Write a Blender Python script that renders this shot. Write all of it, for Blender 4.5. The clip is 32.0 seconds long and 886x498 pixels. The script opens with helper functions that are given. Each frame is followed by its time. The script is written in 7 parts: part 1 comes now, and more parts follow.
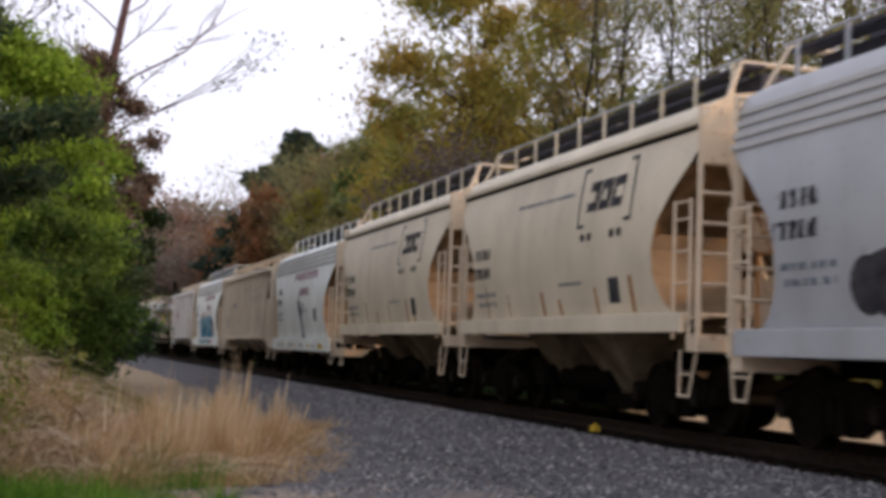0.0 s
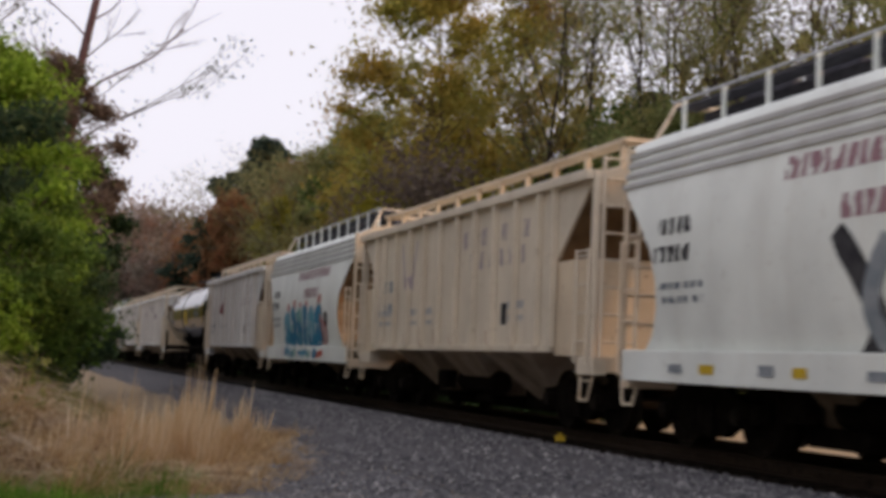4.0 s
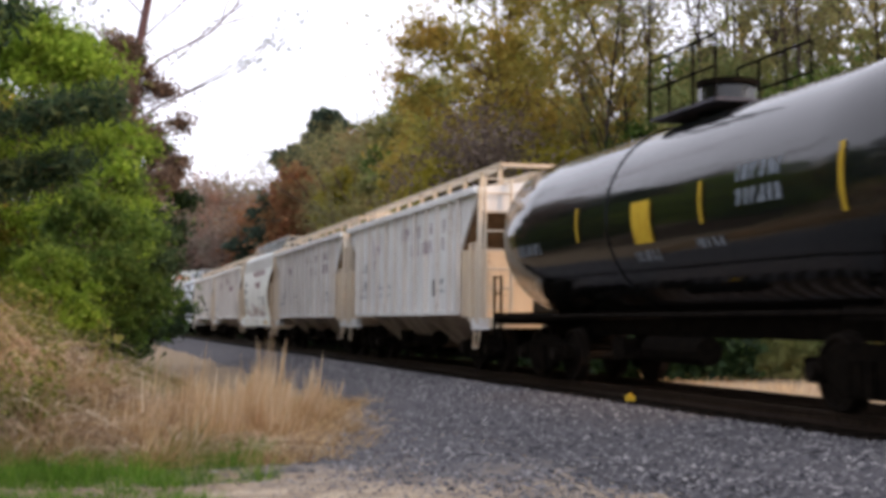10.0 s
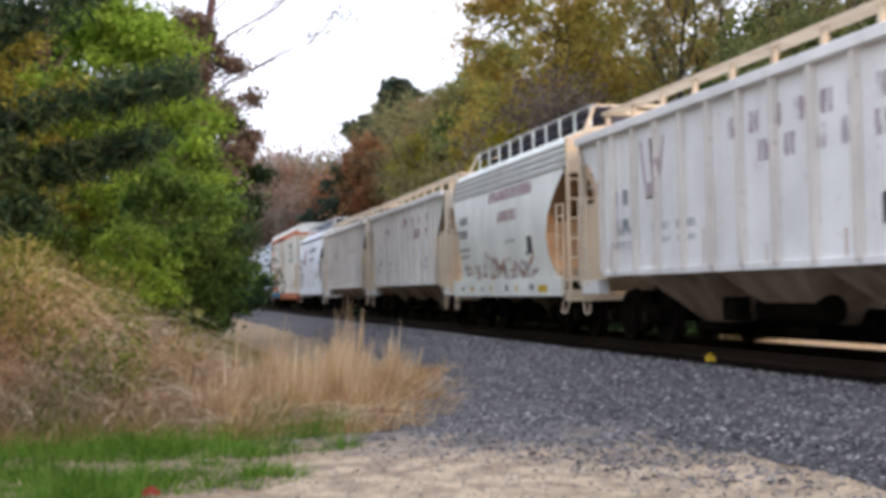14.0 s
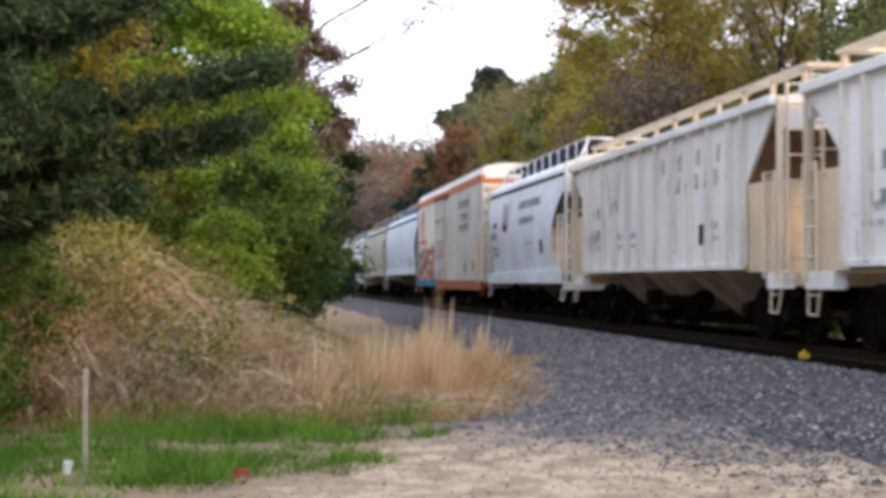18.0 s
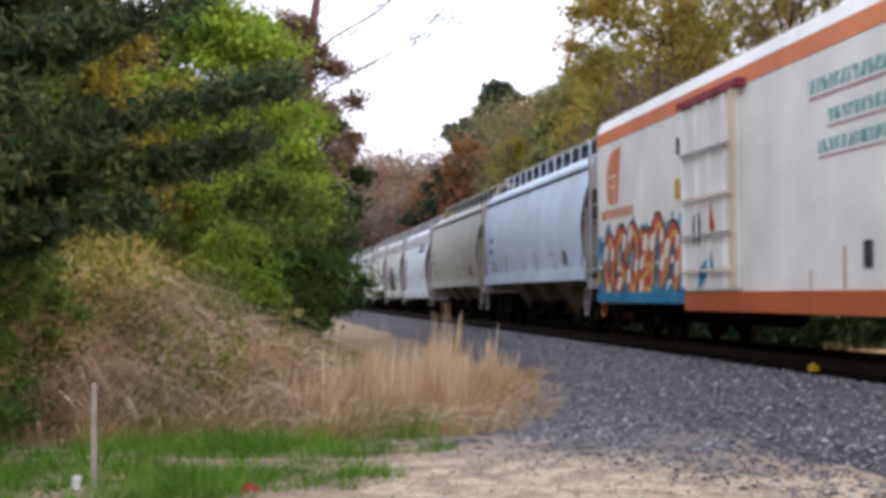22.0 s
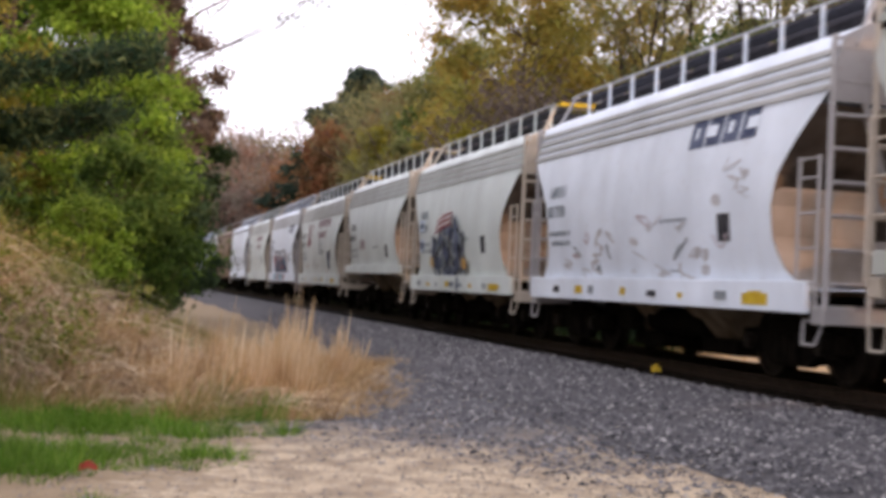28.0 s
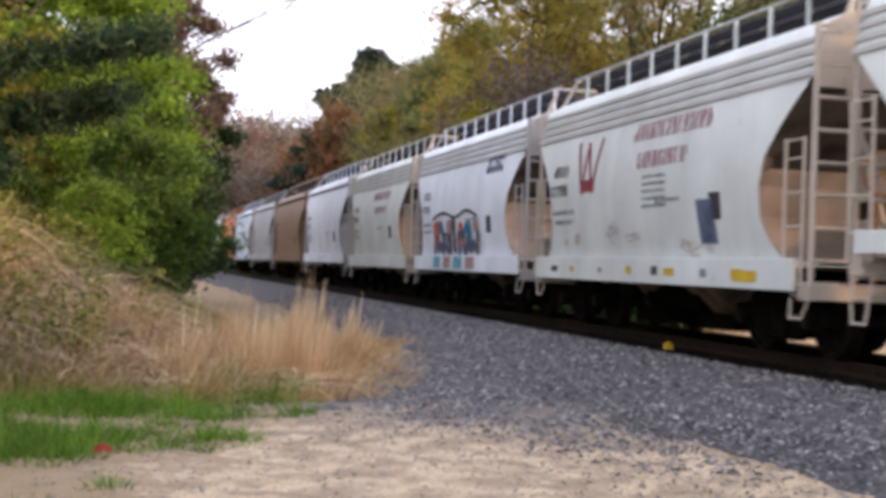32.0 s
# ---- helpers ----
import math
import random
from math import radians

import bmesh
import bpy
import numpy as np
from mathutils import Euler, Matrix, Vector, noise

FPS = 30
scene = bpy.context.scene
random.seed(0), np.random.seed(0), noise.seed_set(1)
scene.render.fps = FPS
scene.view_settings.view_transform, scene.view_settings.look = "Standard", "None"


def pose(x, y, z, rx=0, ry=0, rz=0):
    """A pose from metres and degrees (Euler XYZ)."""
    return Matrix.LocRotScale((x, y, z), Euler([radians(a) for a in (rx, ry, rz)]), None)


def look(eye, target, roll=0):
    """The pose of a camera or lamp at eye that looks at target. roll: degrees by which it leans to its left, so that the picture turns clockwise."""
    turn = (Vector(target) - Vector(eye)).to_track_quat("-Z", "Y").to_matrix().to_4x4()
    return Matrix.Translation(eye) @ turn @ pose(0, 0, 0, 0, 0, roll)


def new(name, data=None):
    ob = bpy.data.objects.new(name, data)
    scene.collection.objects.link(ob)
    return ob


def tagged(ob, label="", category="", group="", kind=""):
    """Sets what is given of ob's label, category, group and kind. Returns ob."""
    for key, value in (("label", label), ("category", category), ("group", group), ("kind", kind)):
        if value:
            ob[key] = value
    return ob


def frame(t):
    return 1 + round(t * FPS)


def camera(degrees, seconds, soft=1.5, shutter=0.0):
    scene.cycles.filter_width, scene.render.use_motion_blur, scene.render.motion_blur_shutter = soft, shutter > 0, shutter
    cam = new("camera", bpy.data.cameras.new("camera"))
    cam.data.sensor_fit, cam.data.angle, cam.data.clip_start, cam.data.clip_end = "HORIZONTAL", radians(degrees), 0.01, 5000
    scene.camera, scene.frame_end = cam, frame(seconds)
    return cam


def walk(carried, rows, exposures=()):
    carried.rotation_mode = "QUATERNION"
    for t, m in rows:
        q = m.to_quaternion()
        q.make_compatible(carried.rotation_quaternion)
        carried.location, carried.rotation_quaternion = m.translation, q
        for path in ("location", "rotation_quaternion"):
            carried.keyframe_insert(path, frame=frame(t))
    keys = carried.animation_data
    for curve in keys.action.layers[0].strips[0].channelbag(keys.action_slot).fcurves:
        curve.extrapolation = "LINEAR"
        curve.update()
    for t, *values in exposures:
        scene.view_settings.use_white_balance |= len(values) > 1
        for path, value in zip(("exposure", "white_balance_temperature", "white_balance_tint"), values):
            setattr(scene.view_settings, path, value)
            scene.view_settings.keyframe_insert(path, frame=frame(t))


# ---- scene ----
# The watcher stands on the sand beside a straight track that runs along +y; the train comes towards -y.
EYE = (0.0, 0.0, 1.65)
cam = camera(37.0, 32.0, soft=4.2, shutter=0.4)
# seconds, yaw, pitch, roll of the hand-held camera
PATH = [
    (0.0, -16.82, 4.37, -1.88),
    (0.5, -17.08, 4.37, -1.88),
    (1.0, -17.99, 4.62, -1.67),
    (1.5, -18.67, 4.62, -1.51),
    (2.0, -18.86, 4.93, -1.27),
    (2.5, -18.97, 5.81, -1.89),
    (3.0, -18.73, 5.96, -1.75),
    (3.5, -18.37, 5.43, -2.17),
    (5.5, -17.83, 4.05, -2.15),
    (6.0, -17.61, 3.91, -1.72),
    (6.5, -17.14, 4.06, -1.41),
    (7.0, -17.08, 4.14, -1.48),
    (7.5, -17.09, 3.74, -1.82),
    (8.0, -16.88, 3.32, -0.92),
    (8.5, -17.03, 3.66, 0.1),
    (9.0, -16.8, 3.18, -0.43),
    (9.5, -16.51, 2.61, -0.6),
    (10.0, -15.39, 3.23, -0.43),
    (10.5, -14.84, 3.5, 0.15),
    (11.0, -13.27, 2.25, -1.11),
    (11.5, -11.67, 2.07, -0.15),
    (12.0, -11.31, 2.63, 0.3),
    (12.5, -11.32, 2.95, 0.32),
    (13.0, -11.39, 2.49, 0.6),
    (13.5, -12.13, 2.15, 1.29),
    (15.5, -10.87, 0.79, 0.94),
    (16.0, -10.04, 1.16, 0.65),
    (16.5, -9.53, 1.24, -0.12),
    (17.0, -9.24, 0.96, -0.48),
    (17.5, -8.72, 0.96, -0.06),
    (18.0, -8.19, 1.4, 0.07),
    (18.5, -7.77, 1.34, -0.02),
    (19.0, -7.93, 0.83, -0.27),
    (19.5, -8.09, 0.84, 0.28),
    (20.0, -8.02, 1.3, 0.38),
    (20.5, -8.05, 1.36, -0.07),
    (21.0, -8.08, 1.14, -0.06),
    (21.5, -7.86, 1.58, 0.25),
    (22.0, -7.85, 1.99, 0.3),
    (22.5, -8.91, 1.77, -0.05),
    (22.7, -10.13, 1.86, -0.14),
    (23.0, -17.09, 2.4, -0.64),
    (23.5, -17.98, 2.38, -1.41),
    (24.0, -17.65, 1.41, -1.57),
    (24.5, -16.97, 1.28, -1.37),
    (26.5, -16.06, 1.49, -2.27),
    (27.0, -15.41, 1.67, -2.17),
    (27.5, -14.49, 1.88, -2.07),
    (28.0, -14.14, 1.6, -2.67),
    (28.5, -13.78, 0.97, -2.05),
    (29.0, -13.49, 0.97, -1.93),
    (29.5, -13.67, 0.96, -1.69),
    (30.0, -14.26, 0.74, -1.91),
    (30.5, -14.26, 0.94, -1.4),
    (31.0, -13.81, 1.16, -1.42),
    (31.5, -13.57, 0.82, -2.09),
    (32.0, -13.66, 0.71, -2.03),
]
# the clip's camera opens up as it swings towards the darker wood
EXPOSURES = [(0, 0.05, 6500, 16), (1.8, 0.0, 6500, 16), (2.3, -0.08, 6530, 16), (2.7, -0.24, 6850, 16), (3.5, -0.24, 6850, 16), (5.5, -0.1, 6700, 17), (7.5, -0.04, 6700, 17), (9, 0.1, 6560, 17), (9.6, 0.36, 6520, 16),
             (11, 0.6, 6540, 15), (13.5, 0.66, 6300, 13), (16, 0.70, 6260, 14), (19, 0.74, 6250, 14), (22.5, 0.74, 6300, 14), (23.2, 0.42, 6600, 17), (24.5, 0.4, 6820, 21), (27, 0.60, 6820, 20), (29, 0.67, 6720, 19), (32, 0.74, 6500, 18)]
walk(cam, [(t, pose(*EYE, 90 + p, r, y)) for t, y, p, r in PATH], EXPOSURES)

# ---- light ----
SUN_EL, SUN_AZ = radians(19), radians(120)   # low warm evening sun over the open field beyond the track, behind the train
world = bpy.data.worlds.new("overcast_sky")
scene.world = world
world.use_nodes = True
wn, wl = world.node_tree.nodes, world.node_tree.links
sky = wn.new("ShaderNodeTexSky")
sky.sky_type, sky.sun_disc = "NISHITA", False
sky.sun_elevation, sky.sun_rotation = SUN_EL, SUN_AZ
sky.air_density, sky.dust_density, sky.ozone_density = 1.0, 4.0, 1.0
veil = wn.new("ShaderNodeHueSaturation")
veil.inputs["Saturation"].default_value = 0.22
cloud = wn.new("ShaderNodeMix")
cloud.data_type = "RGBA"
cloud.inputs[0].default_value = 0.75
cloud.inputs[7].default_value = (8.6, 8.9, 10.0, 1)
wl.new(sky.outputs[0], veil.inputs["Color"])
wl.new(veil.outputs[0], cloud.inputs[6])
wl.new(cloud.outputs[2], wn["Background"].inputs[0])
wn["Background"].inputs[1].default_value = 0.143
sun_data = bpy.data.lights.new("sun", "SUN")
sun_data.energy, sun_data.angle, sun_data.color = 1.9, radians(4), (1.0, 0.59, 0.28)
sun = new("sun", sun_data)
sun_way = Vector((math.sin(SUN_AZ) * math.cos(SUN_EL), math.cos(SUN_AZ) * math.cos(SUN_EL), math.sin(SUN_EL)))
sun.matrix_world = look(sun_way * 100, (0, 0, 0))
scene.view_settings.exposure = 0.0

# ---- materials ----
def ramp_node(nt, stops):
    r = nt.nodes.new("ShaderNodeValToRGB")
    while len(r.color_ramp.elements) < len(stops):
        r.color_ramp.elements.new(0.5)
    for e, (p, c) in zip(r.color_ramp.elements, stops):
        e.position, e.color = p, (*c, 1)
    return r


def shade(c, k):
    return tuple(min(1.0, v * k) for v in c)


def base_mat(name, rough=0.7, metal=0.0):
    m = bpy.data.materials.new(name)
    m.use_nodes = True
    b = m.node_tree.nodes["Principled BSDF"]
    b.inputs["Roughness"].default_value, b.inputs["Metallic"].default_value = rough, metal
    b.inputs["Specular IOR Level"].default_value = 0.12 if rough > 0.55 else 0.4
    return m, m.node_tree, b


def noise_node(nt, scale, detail=4.0, stretch=(1, 1, 1), coord="Object"):
    tc, mp, n = nt.nodes.new("ShaderNodeTexCoord"), nt.nodes.new("ShaderNodeMapping"), nt.nodes.new("ShaderNodeTexNoise")
    mp.inputs["Scale"].default_value = stretch
    n.inputs["Scale"].default_value, n.inputs["Detail"].default_value = scale, detail
    nt.links.new(tc.outputs[coord], mp.inputs[0])
    nt.links.new(mp.outputs[0], n.inputs["Vector"])
    return n


def mix_rgb(nt, fac, a, b, mode="MIX"):
    m = nt.nodes.new("ShaderNodeMix")
    m.data_type, m.blend_type = "RGBA", mode
    for sock, v in ((m.inputs[0], fac), (m.inputs[6], a), (m.inputs[7], b)):
        if isinstance(v, bpy.types.NodeSocket):
            nt.links.new(v, sock)
        elif isinstance(v, tuple):
            sock.default_value = (*v, 1)
        else:
            sock.default_value = v
    return m.outputs[2]


def bump(nt, b, height, strength, distance=0.02):
    n = nt.nodes.new("ShaderNodeBump")
    n.inputs["Strength"].default_value, n.inputs["Distance"].default_value = strength, distance
    nt.links.new(height, n.inputs["Height"])
    nt.links.new(n.outputs[0], b.inputs["Normal"])


def paint(name, col, dirt=(0.22, 0.15, 0.09), amount=0.45, rough=0.5):
    """Weathered car paint: broad fading, rain streaks running down and rusty grime."""
    m, nt, b = base_mat(name, rough)
    fade = noise_node(nt, 0.7, 5)
    streak = noise_node(nt, 1.0, 6, (2.6, 2.6, 0.22))
    spots = noise_node(nt, 9.0, 8)
    fr = ramp_node(nt, [(0.3, (0, 0, 0)), (0.7, (1, 1, 1))])
    nt.links.new(fade.outputs[0], fr.inputs[0])
    c = mix_rgb(nt, fr.outputs[0], shade(col, 0.82), shade(col, 1.08))
    sr = ramp_node(nt, [(0.50, (0, 0, 0)), (0.80, (amount * 0.65,) * 3)])
    nt.links.new(streak.outputs[0], sr.inputs[0])
    c = mix_rgb(nt, sr.outputs[0], c, dirt)
    pr = ramp_node(nt, [(0.62, (0, 0, 0)), (0.72, (amount, amount, amount))])
    nt.links.new(spots.outputs[0], pr.inputs[0])
    c = mix_rgb(nt, pr.outputs[0], c, shade(dirt, 0.8))
    nt.links.new(c, b.inputs["Base Color"])
    bump(nt, b, fade.outputs[0], 0.25, 0.03)
    return m


def rough_mat(name, a, bcol, scale=6.0, rough=0.85, metal=0.0, relief=0.3, spec=0.12):
    m, nt, b = base_mat(name, rough, metal)
    b.inputs["Specular IOR Level"].default_value = spec
    n1, n2 = noise_node(nt, scale, 6), noise_node(nt, scale * 0.13, 3)
    r = ramp_node(nt, [(0.3, (0, 0, 0)), (0.7, (1, 1, 1))])
    nt.links.new(n1.outputs[0], r.inputs[0])
    c = mix_rgb(nt, r.outputs[0], a, bcol)
    c = mix_rgb(nt, n2.outputs[0], shade2(c, nt), c)
    nt.links.new(c, b.inputs["Base Color"])
    bump(nt, b, n1.outputs[0], relief, 0.02)
    return m


def shade2(sock, nt):
    return mix_rgb(nt, 1.0, sock, (0.72, 0.7, 0.68), "MULTIPLY")


def leaf_mat(name, cols, glow=0.35, vary=0.0, drift=False):
    """Leaves: colour differs from leaf to leaf, light shines through."""
    m, nt, b = base_mat(name, 0.6)
    g = nt.nodes.new("ShaderNodeNewGeometry")
    n = len(cols)
    r = ramp_node(nt, [(i / max(1, n - 1), c) for i, c in enumerate(cols)])
    nt.links.new(g.outputs["Random Per Island"], r.inputs[0])
    patch = noise_node(nt, 0.5, 3)
    if vary:
        # whole sprays differ: older deep leaves and fresh pale ones
        pr = ramp_node(nt, [(0.38, (0, 0, 0)), (0.62, (1, 1, 1))])
        nt.links.new(noise_node(nt, 0.95, 4).outputs[0], pr.inputs[0])
        col = mix_rgb(nt, pr.outputs[0], mix_rgb(nt, 1.0, r.outputs[0], (vary, vary * 1.02, vary * 1.1), "MULTIPLY"), r.outputs[0])
    else:
        col = mix_rgb(nt, patch.outputs[0], shade2(r.outputs[0], nt), r.outputs[0])
    if drift:
        # some boughs are browner, others greener
        dr = ramp_node(nt, [(0.36, (1.12, 0.88, 0.8)), (0.5, (1.0, 1.0, 1.0)), (0.64, (0.78, 0.98, 0.95))])
        nt.links.new(noise_node(nt, 0.33, 3).outputs[0], dr.inputs[0])
        col = mix_rgb(nt, 1.0, col, dr.outputs[0], "MULTIPLY")
    nt.links.new(col, b.inputs["Base Color"])
    tr, mx = nt.nodes.new("ShaderNodeBsdfTranslucent"), nt.nodes.new("ShaderNodeMixShader")
    nt.links.new(col, tr.inputs[0])
    mx.inputs[0].default_value = glow
    nt.links.new(b.outputs[0], mx.inputs[1])
    nt.links.new(tr.outputs[0], mx.inputs[2])
    nt.links.new(mx.outputs[0], nt.nodes["Material Output"].inputs[0])
    return m


M = dict(
    beige=paint("beige_paint", (0.68, 0.60, 0.45), (0.28, 0.19, 0.1), 0.26),
    grey=paint("grey_paint", (0.42, 0.44, 0.46), (0.2, 0.16, 0.12), 0.3),
    pale=paint("pale_grey_paint", (0.79, 0.83, 0.78), (0.36, 0.30, 0.22), 0.22),
    white=paint("white_paint", (0.84, 0.86, 0.855), (0.42, 0.32, 0.22), 0.35),
    blue=paint("pale_blue_paint", (0.60, 0.71, 0.84), (0.34, 0.3, 0.27), 0.16),
    cool=paint("cool_white_paint", (0.77, 0.84, 0.92), (0.36, 0.33, 0.31), 0.18),
    olive=paint("olive_grey_paint", (0.43, 0.45, 0.41), (0.18, 0.13, 0.09), 0.3),
    green=paint("greenish_grey_paint", (0.65, 0.71, 0.69), (0.32, 0.26, 0.19), 0.25),
    tan=paint("tan_paint", (0.50, 0.44, 0.36), (0.24, 0.17, 0.1), 0.4),
    brown=paint("brown_paint", (0.22, 0.13, 0.08), (0.1, 0.06, 0.04), 0.4),
    cream=paint("cream_end_paint", (0.70, 0.58, 0.42), (0.33, 0.19, 0.1), 0.6),
    orange=paint("orange_paint", (0.68, 0.20, 0.07), (0.3, 0.12, 0.06), 0.3),
    sill_orange=paint("grimy_orange_sill_paint", (0.46, 0.11, 0.035), (0.14, 0.05, 0.03), 0.6),
    bone=paint("bone_coloured_paint", (0.70, 0.62, 0.49), (0.34, 0.24, 0.14), 0.4),
    reefer=paint("reefer_white_paint", (0.76, 0.76, 0.71), (0.45, 0.36, 0.26), 0.22),
    tank=paint("black_tank_paint", (0.006, 0.008, 0.008), (0.02, 0.018, 0.016), 0.12, 0.10),
    # grime plus the shade under the cars, both in this near-black
    frame=rough_mat("grimy_shaded_steel", (0.003, 0.0026, 0.0022), (0.012, 0.0095, 0.007), 8, spec=0.02),
    chute=rough_mat("dusty_hopper_steel", (0.10, 0.075, 0.05), (0.26, 0.205, 0.14), 2.2, spec=0.05),
    pale_chute=rough_mat("stained_hopper_steel", (0.20, 0.155, 0.115), (0.52, 0.44, 0.35), 1.3, spec=0.05),
    ghost=rough_mat("worn_away_lettering", (0.46, 0.39, 0.42), (0.62, 0.55, 0.57), 5),
    wine=rough_mat("dark_wine_marking", (0.07, 0.02, 0.04), (0.2, 0.05, 0.09), 5),
    walk=rough_mat("dark_grating", (0.06, 0.06, 0.075), (0.12, 0.12, 0.14), 12),
    # wheel steel blackened too for the undercar shade
    wheel=rough_mat("worn_shaded_wheel_steel", (0.005, 0.004, 0.0035), (0.022, 0.017, 0.013), 10, 0.6, 0.2, spec=0.05),
    ink=rough_mat("black_marking_paint", (0.03, 0.03, 0.035), (0.08, 0.08, 0.085), 5),
    maroon=rough_mat("maroon_marking_paint", (0.20, 0.03, 0.05), (0.34, 0.10, 0.12), 5),
    fade_red=rough_mat("faded_pink_marking", (0.38, 0.235, 0.245), (0.5, 0.36, 0.36), 5),
    dusk=rough_mat("grey_marking_paint", (0.2, 0.24, 0.27), (0.36, 0.39, 0.41), 5),
    spray_blue=rough_mat("blue_spray_paint", (0.02, 0.14, 0.28), (0.06, 0.32, 0.48), 4),
    spray_red=rough_mat("red_spray_paint", (0.42, 0.05, 0.04), (0.62, 0.16, 0.10), 4),
    spray_gold=rough_mat("gold_spray_paint", (0.55, 0.28, 0.06), (0.7, 0.5, 0.2), 4),
    spray_white=rough_mat("white_spray_paint", (0.7, 0.68, 0.66), (0.85, 0.84, 0.82), 4),
    slate=rough_mat("slate_blue_spray_paint", (0.05, 0.065, 0.12), (0.17, 0.20, 0.29), 4),
    sky_tag=rough_mat("light_blue_spray_paint", (0.10, 0.34, 0.46), (0.22, 0.50, 0.60), 4),
    faint=rough_mat("faint_grey_smudge", (0.54, 0.55, 0.57), (0.68, 0.68, 0.69), 4),
    # dirty white of the unlit car ends, their shade mixed into the grey
    dim=paint("dirty_shaded_off_white_paint", (0.38, 0.37, 0.37), (0.3, 0.24, 0.2), 0.45),
    yellow=rough_mat("yellow_safety_paint", (0.55, 0.36, 0.03), (0.7, 0.5, 0.05), 5),
    teal=rough_mat("teal_marking", (0.18, 0.40, 0.38), (0.3, 0.5, 0.46), 5),
    rust=rough_mat("rust_streak", (0.36, 0.17, 0.06), (0.52, 0.30, 0.14), 6),
    rail=rough_mat("rail_steel", (0.018, 0.013, 0.01), (0.05, 0.035, 0.025), 10, 0.6, 0.3, spec=0.05),
    tie=rough_mat("creosoted_wood", (0.008, 0.0065, 0.005), (0.026, 0.02, 0.016), 7, spec=0.03),
    bark=rough_mat("bark", (0.07, 0.05, 0.04), (0.17, 0.125, 0.1), 9, 0.95, 0, 0.8),
    dark_bark=rough_mat("dark_wet_bark", (0.03, 0.024, 0.022), (0.09, 0.07, 0.062), 9, 0.95, 0, 0.8),
    red_bark=rough_mat("reddish_bark", (0.08, 0.045, 0.045), (0.17, 0.1, 0.1), 9, 0.95, 0, 0.8),
    wood=rough_mat("weathered_wood", (0.3, 0.25, 0.2), (0.48, 0.42, 0.35), 12),
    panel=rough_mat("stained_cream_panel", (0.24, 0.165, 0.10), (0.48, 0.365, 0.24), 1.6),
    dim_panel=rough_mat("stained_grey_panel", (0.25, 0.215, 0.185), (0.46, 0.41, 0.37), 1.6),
    # tan lower panels darkened as if out of the sun
    tan_panel=rough_mat("stained_shaded_tan_panel", (0.19, 0.15, 0.12), (0.36, 0.30, 0.245), 1.6),
    # slope sheets: shade under the roof overhang is put into both colours
    dim_slope=rough_mat("shaded_grey_slope_sheet", (0.085, 0.07, 0.06), (0.20, 0.17, 0.145), 2.0),
    rib=paint("dust_edged_rib_paint", (0.70, 0.67, 0.62), (0.36, 0.25, 0.16), 0.5),
    slope=rough_mat("shaded_brown_slope_sheet", (0.16, 0.10, 0.055), (0.34, 0.23, 0.13), 2.5),
    stone=rough_mat("ballast_stone", (0.055, 0.055, 0.062), (0.155, 0.148, 0.152), 11),
    fascia=paint("corrugated_eave_paint", (0.52, 0.53, 0.52), (0.3, 0.24, 0.16), 0.3),
)

def lettering_mat(name, col, pitch):
    """Faded stencil paint, broken up at the pitch of letters so that the sheet shows between."""
    m, nt, b = base_mat(name, 0.7)
    tc, mp, w = nt.nodes.new("ShaderNodeTexCoord"), nt.nodes.new("ShaderNodeMapping"), nt.nodes.new("ShaderNodeTexWave")
    w.bands_direction = "Y"
    w.inputs["Scale"].default_value, w.inputs["Distortion"].default_value = 0.32 / pitch, 5.0
    w.inputs["Detail"].default_value, w.inputs["Detail Scale"].default_value = 2.0, 2.2 / (pitch * 4)
    nt.links.new(tc.outputs["Object"], mp.inputs[0])
    nt.links.new(mp.outputs[0], w.inputs["Vector"])
    r = ramp_node(nt, [(0.25, (0.05, 0.05, 0.05)), (0.5, (0.9, 0.9, 0.9))])
    nt.links.new(w.outputs["Fac"], r.inputs[0])
    b.inputs["Base Color"].default_value = (*col, 1)
    nt.links.new(r.outputs[0], b.inputs["Alpha"])
    return m


TEXT = {}


def text_mat(mat, pitch):
    """The lettering version of a marking paint, for letters of about that width."""
    k = 0.09 if pitch < 0.13 else 0.2
    key = (mat.name, k)
    if key not in TEXT:
        col = {"black_marking_paint": (0.04, 0.04, 0.045), "maroon_marking_paint": (0.22, 0.04, 0.06), "faded_pink_marking": (0.33, 0.19, 0.215), "worn_away_lettering": (0.42, 0.36, 0.39), "faint_grey_smudge": (0.42, 0.44, 0.47),
               "grey_marking_paint": (0.17, 0.20, 0.23), "teal_marking": (0.15, 0.36, 0.34), "orange_paint": (0.6, 0.16, 0.05)}[mat.name]
        TEXT[key] = lettering_mat("lettering_" + mat.name, col, k)
    return TEXT[key]


for key, spec, coat in (("tank", 0.55, 0.0),):
    b = M[key].node_tree.nodes["Principled BSDF"]
    b.inputs["Specular IOR Level"].default_value, b.inputs["Coat Weight"].default_value, b.inputs["Coat Roughness"].default_value = spec, coat, 0.06
    b.inputs["Coat IOR"].default_value = 1.5

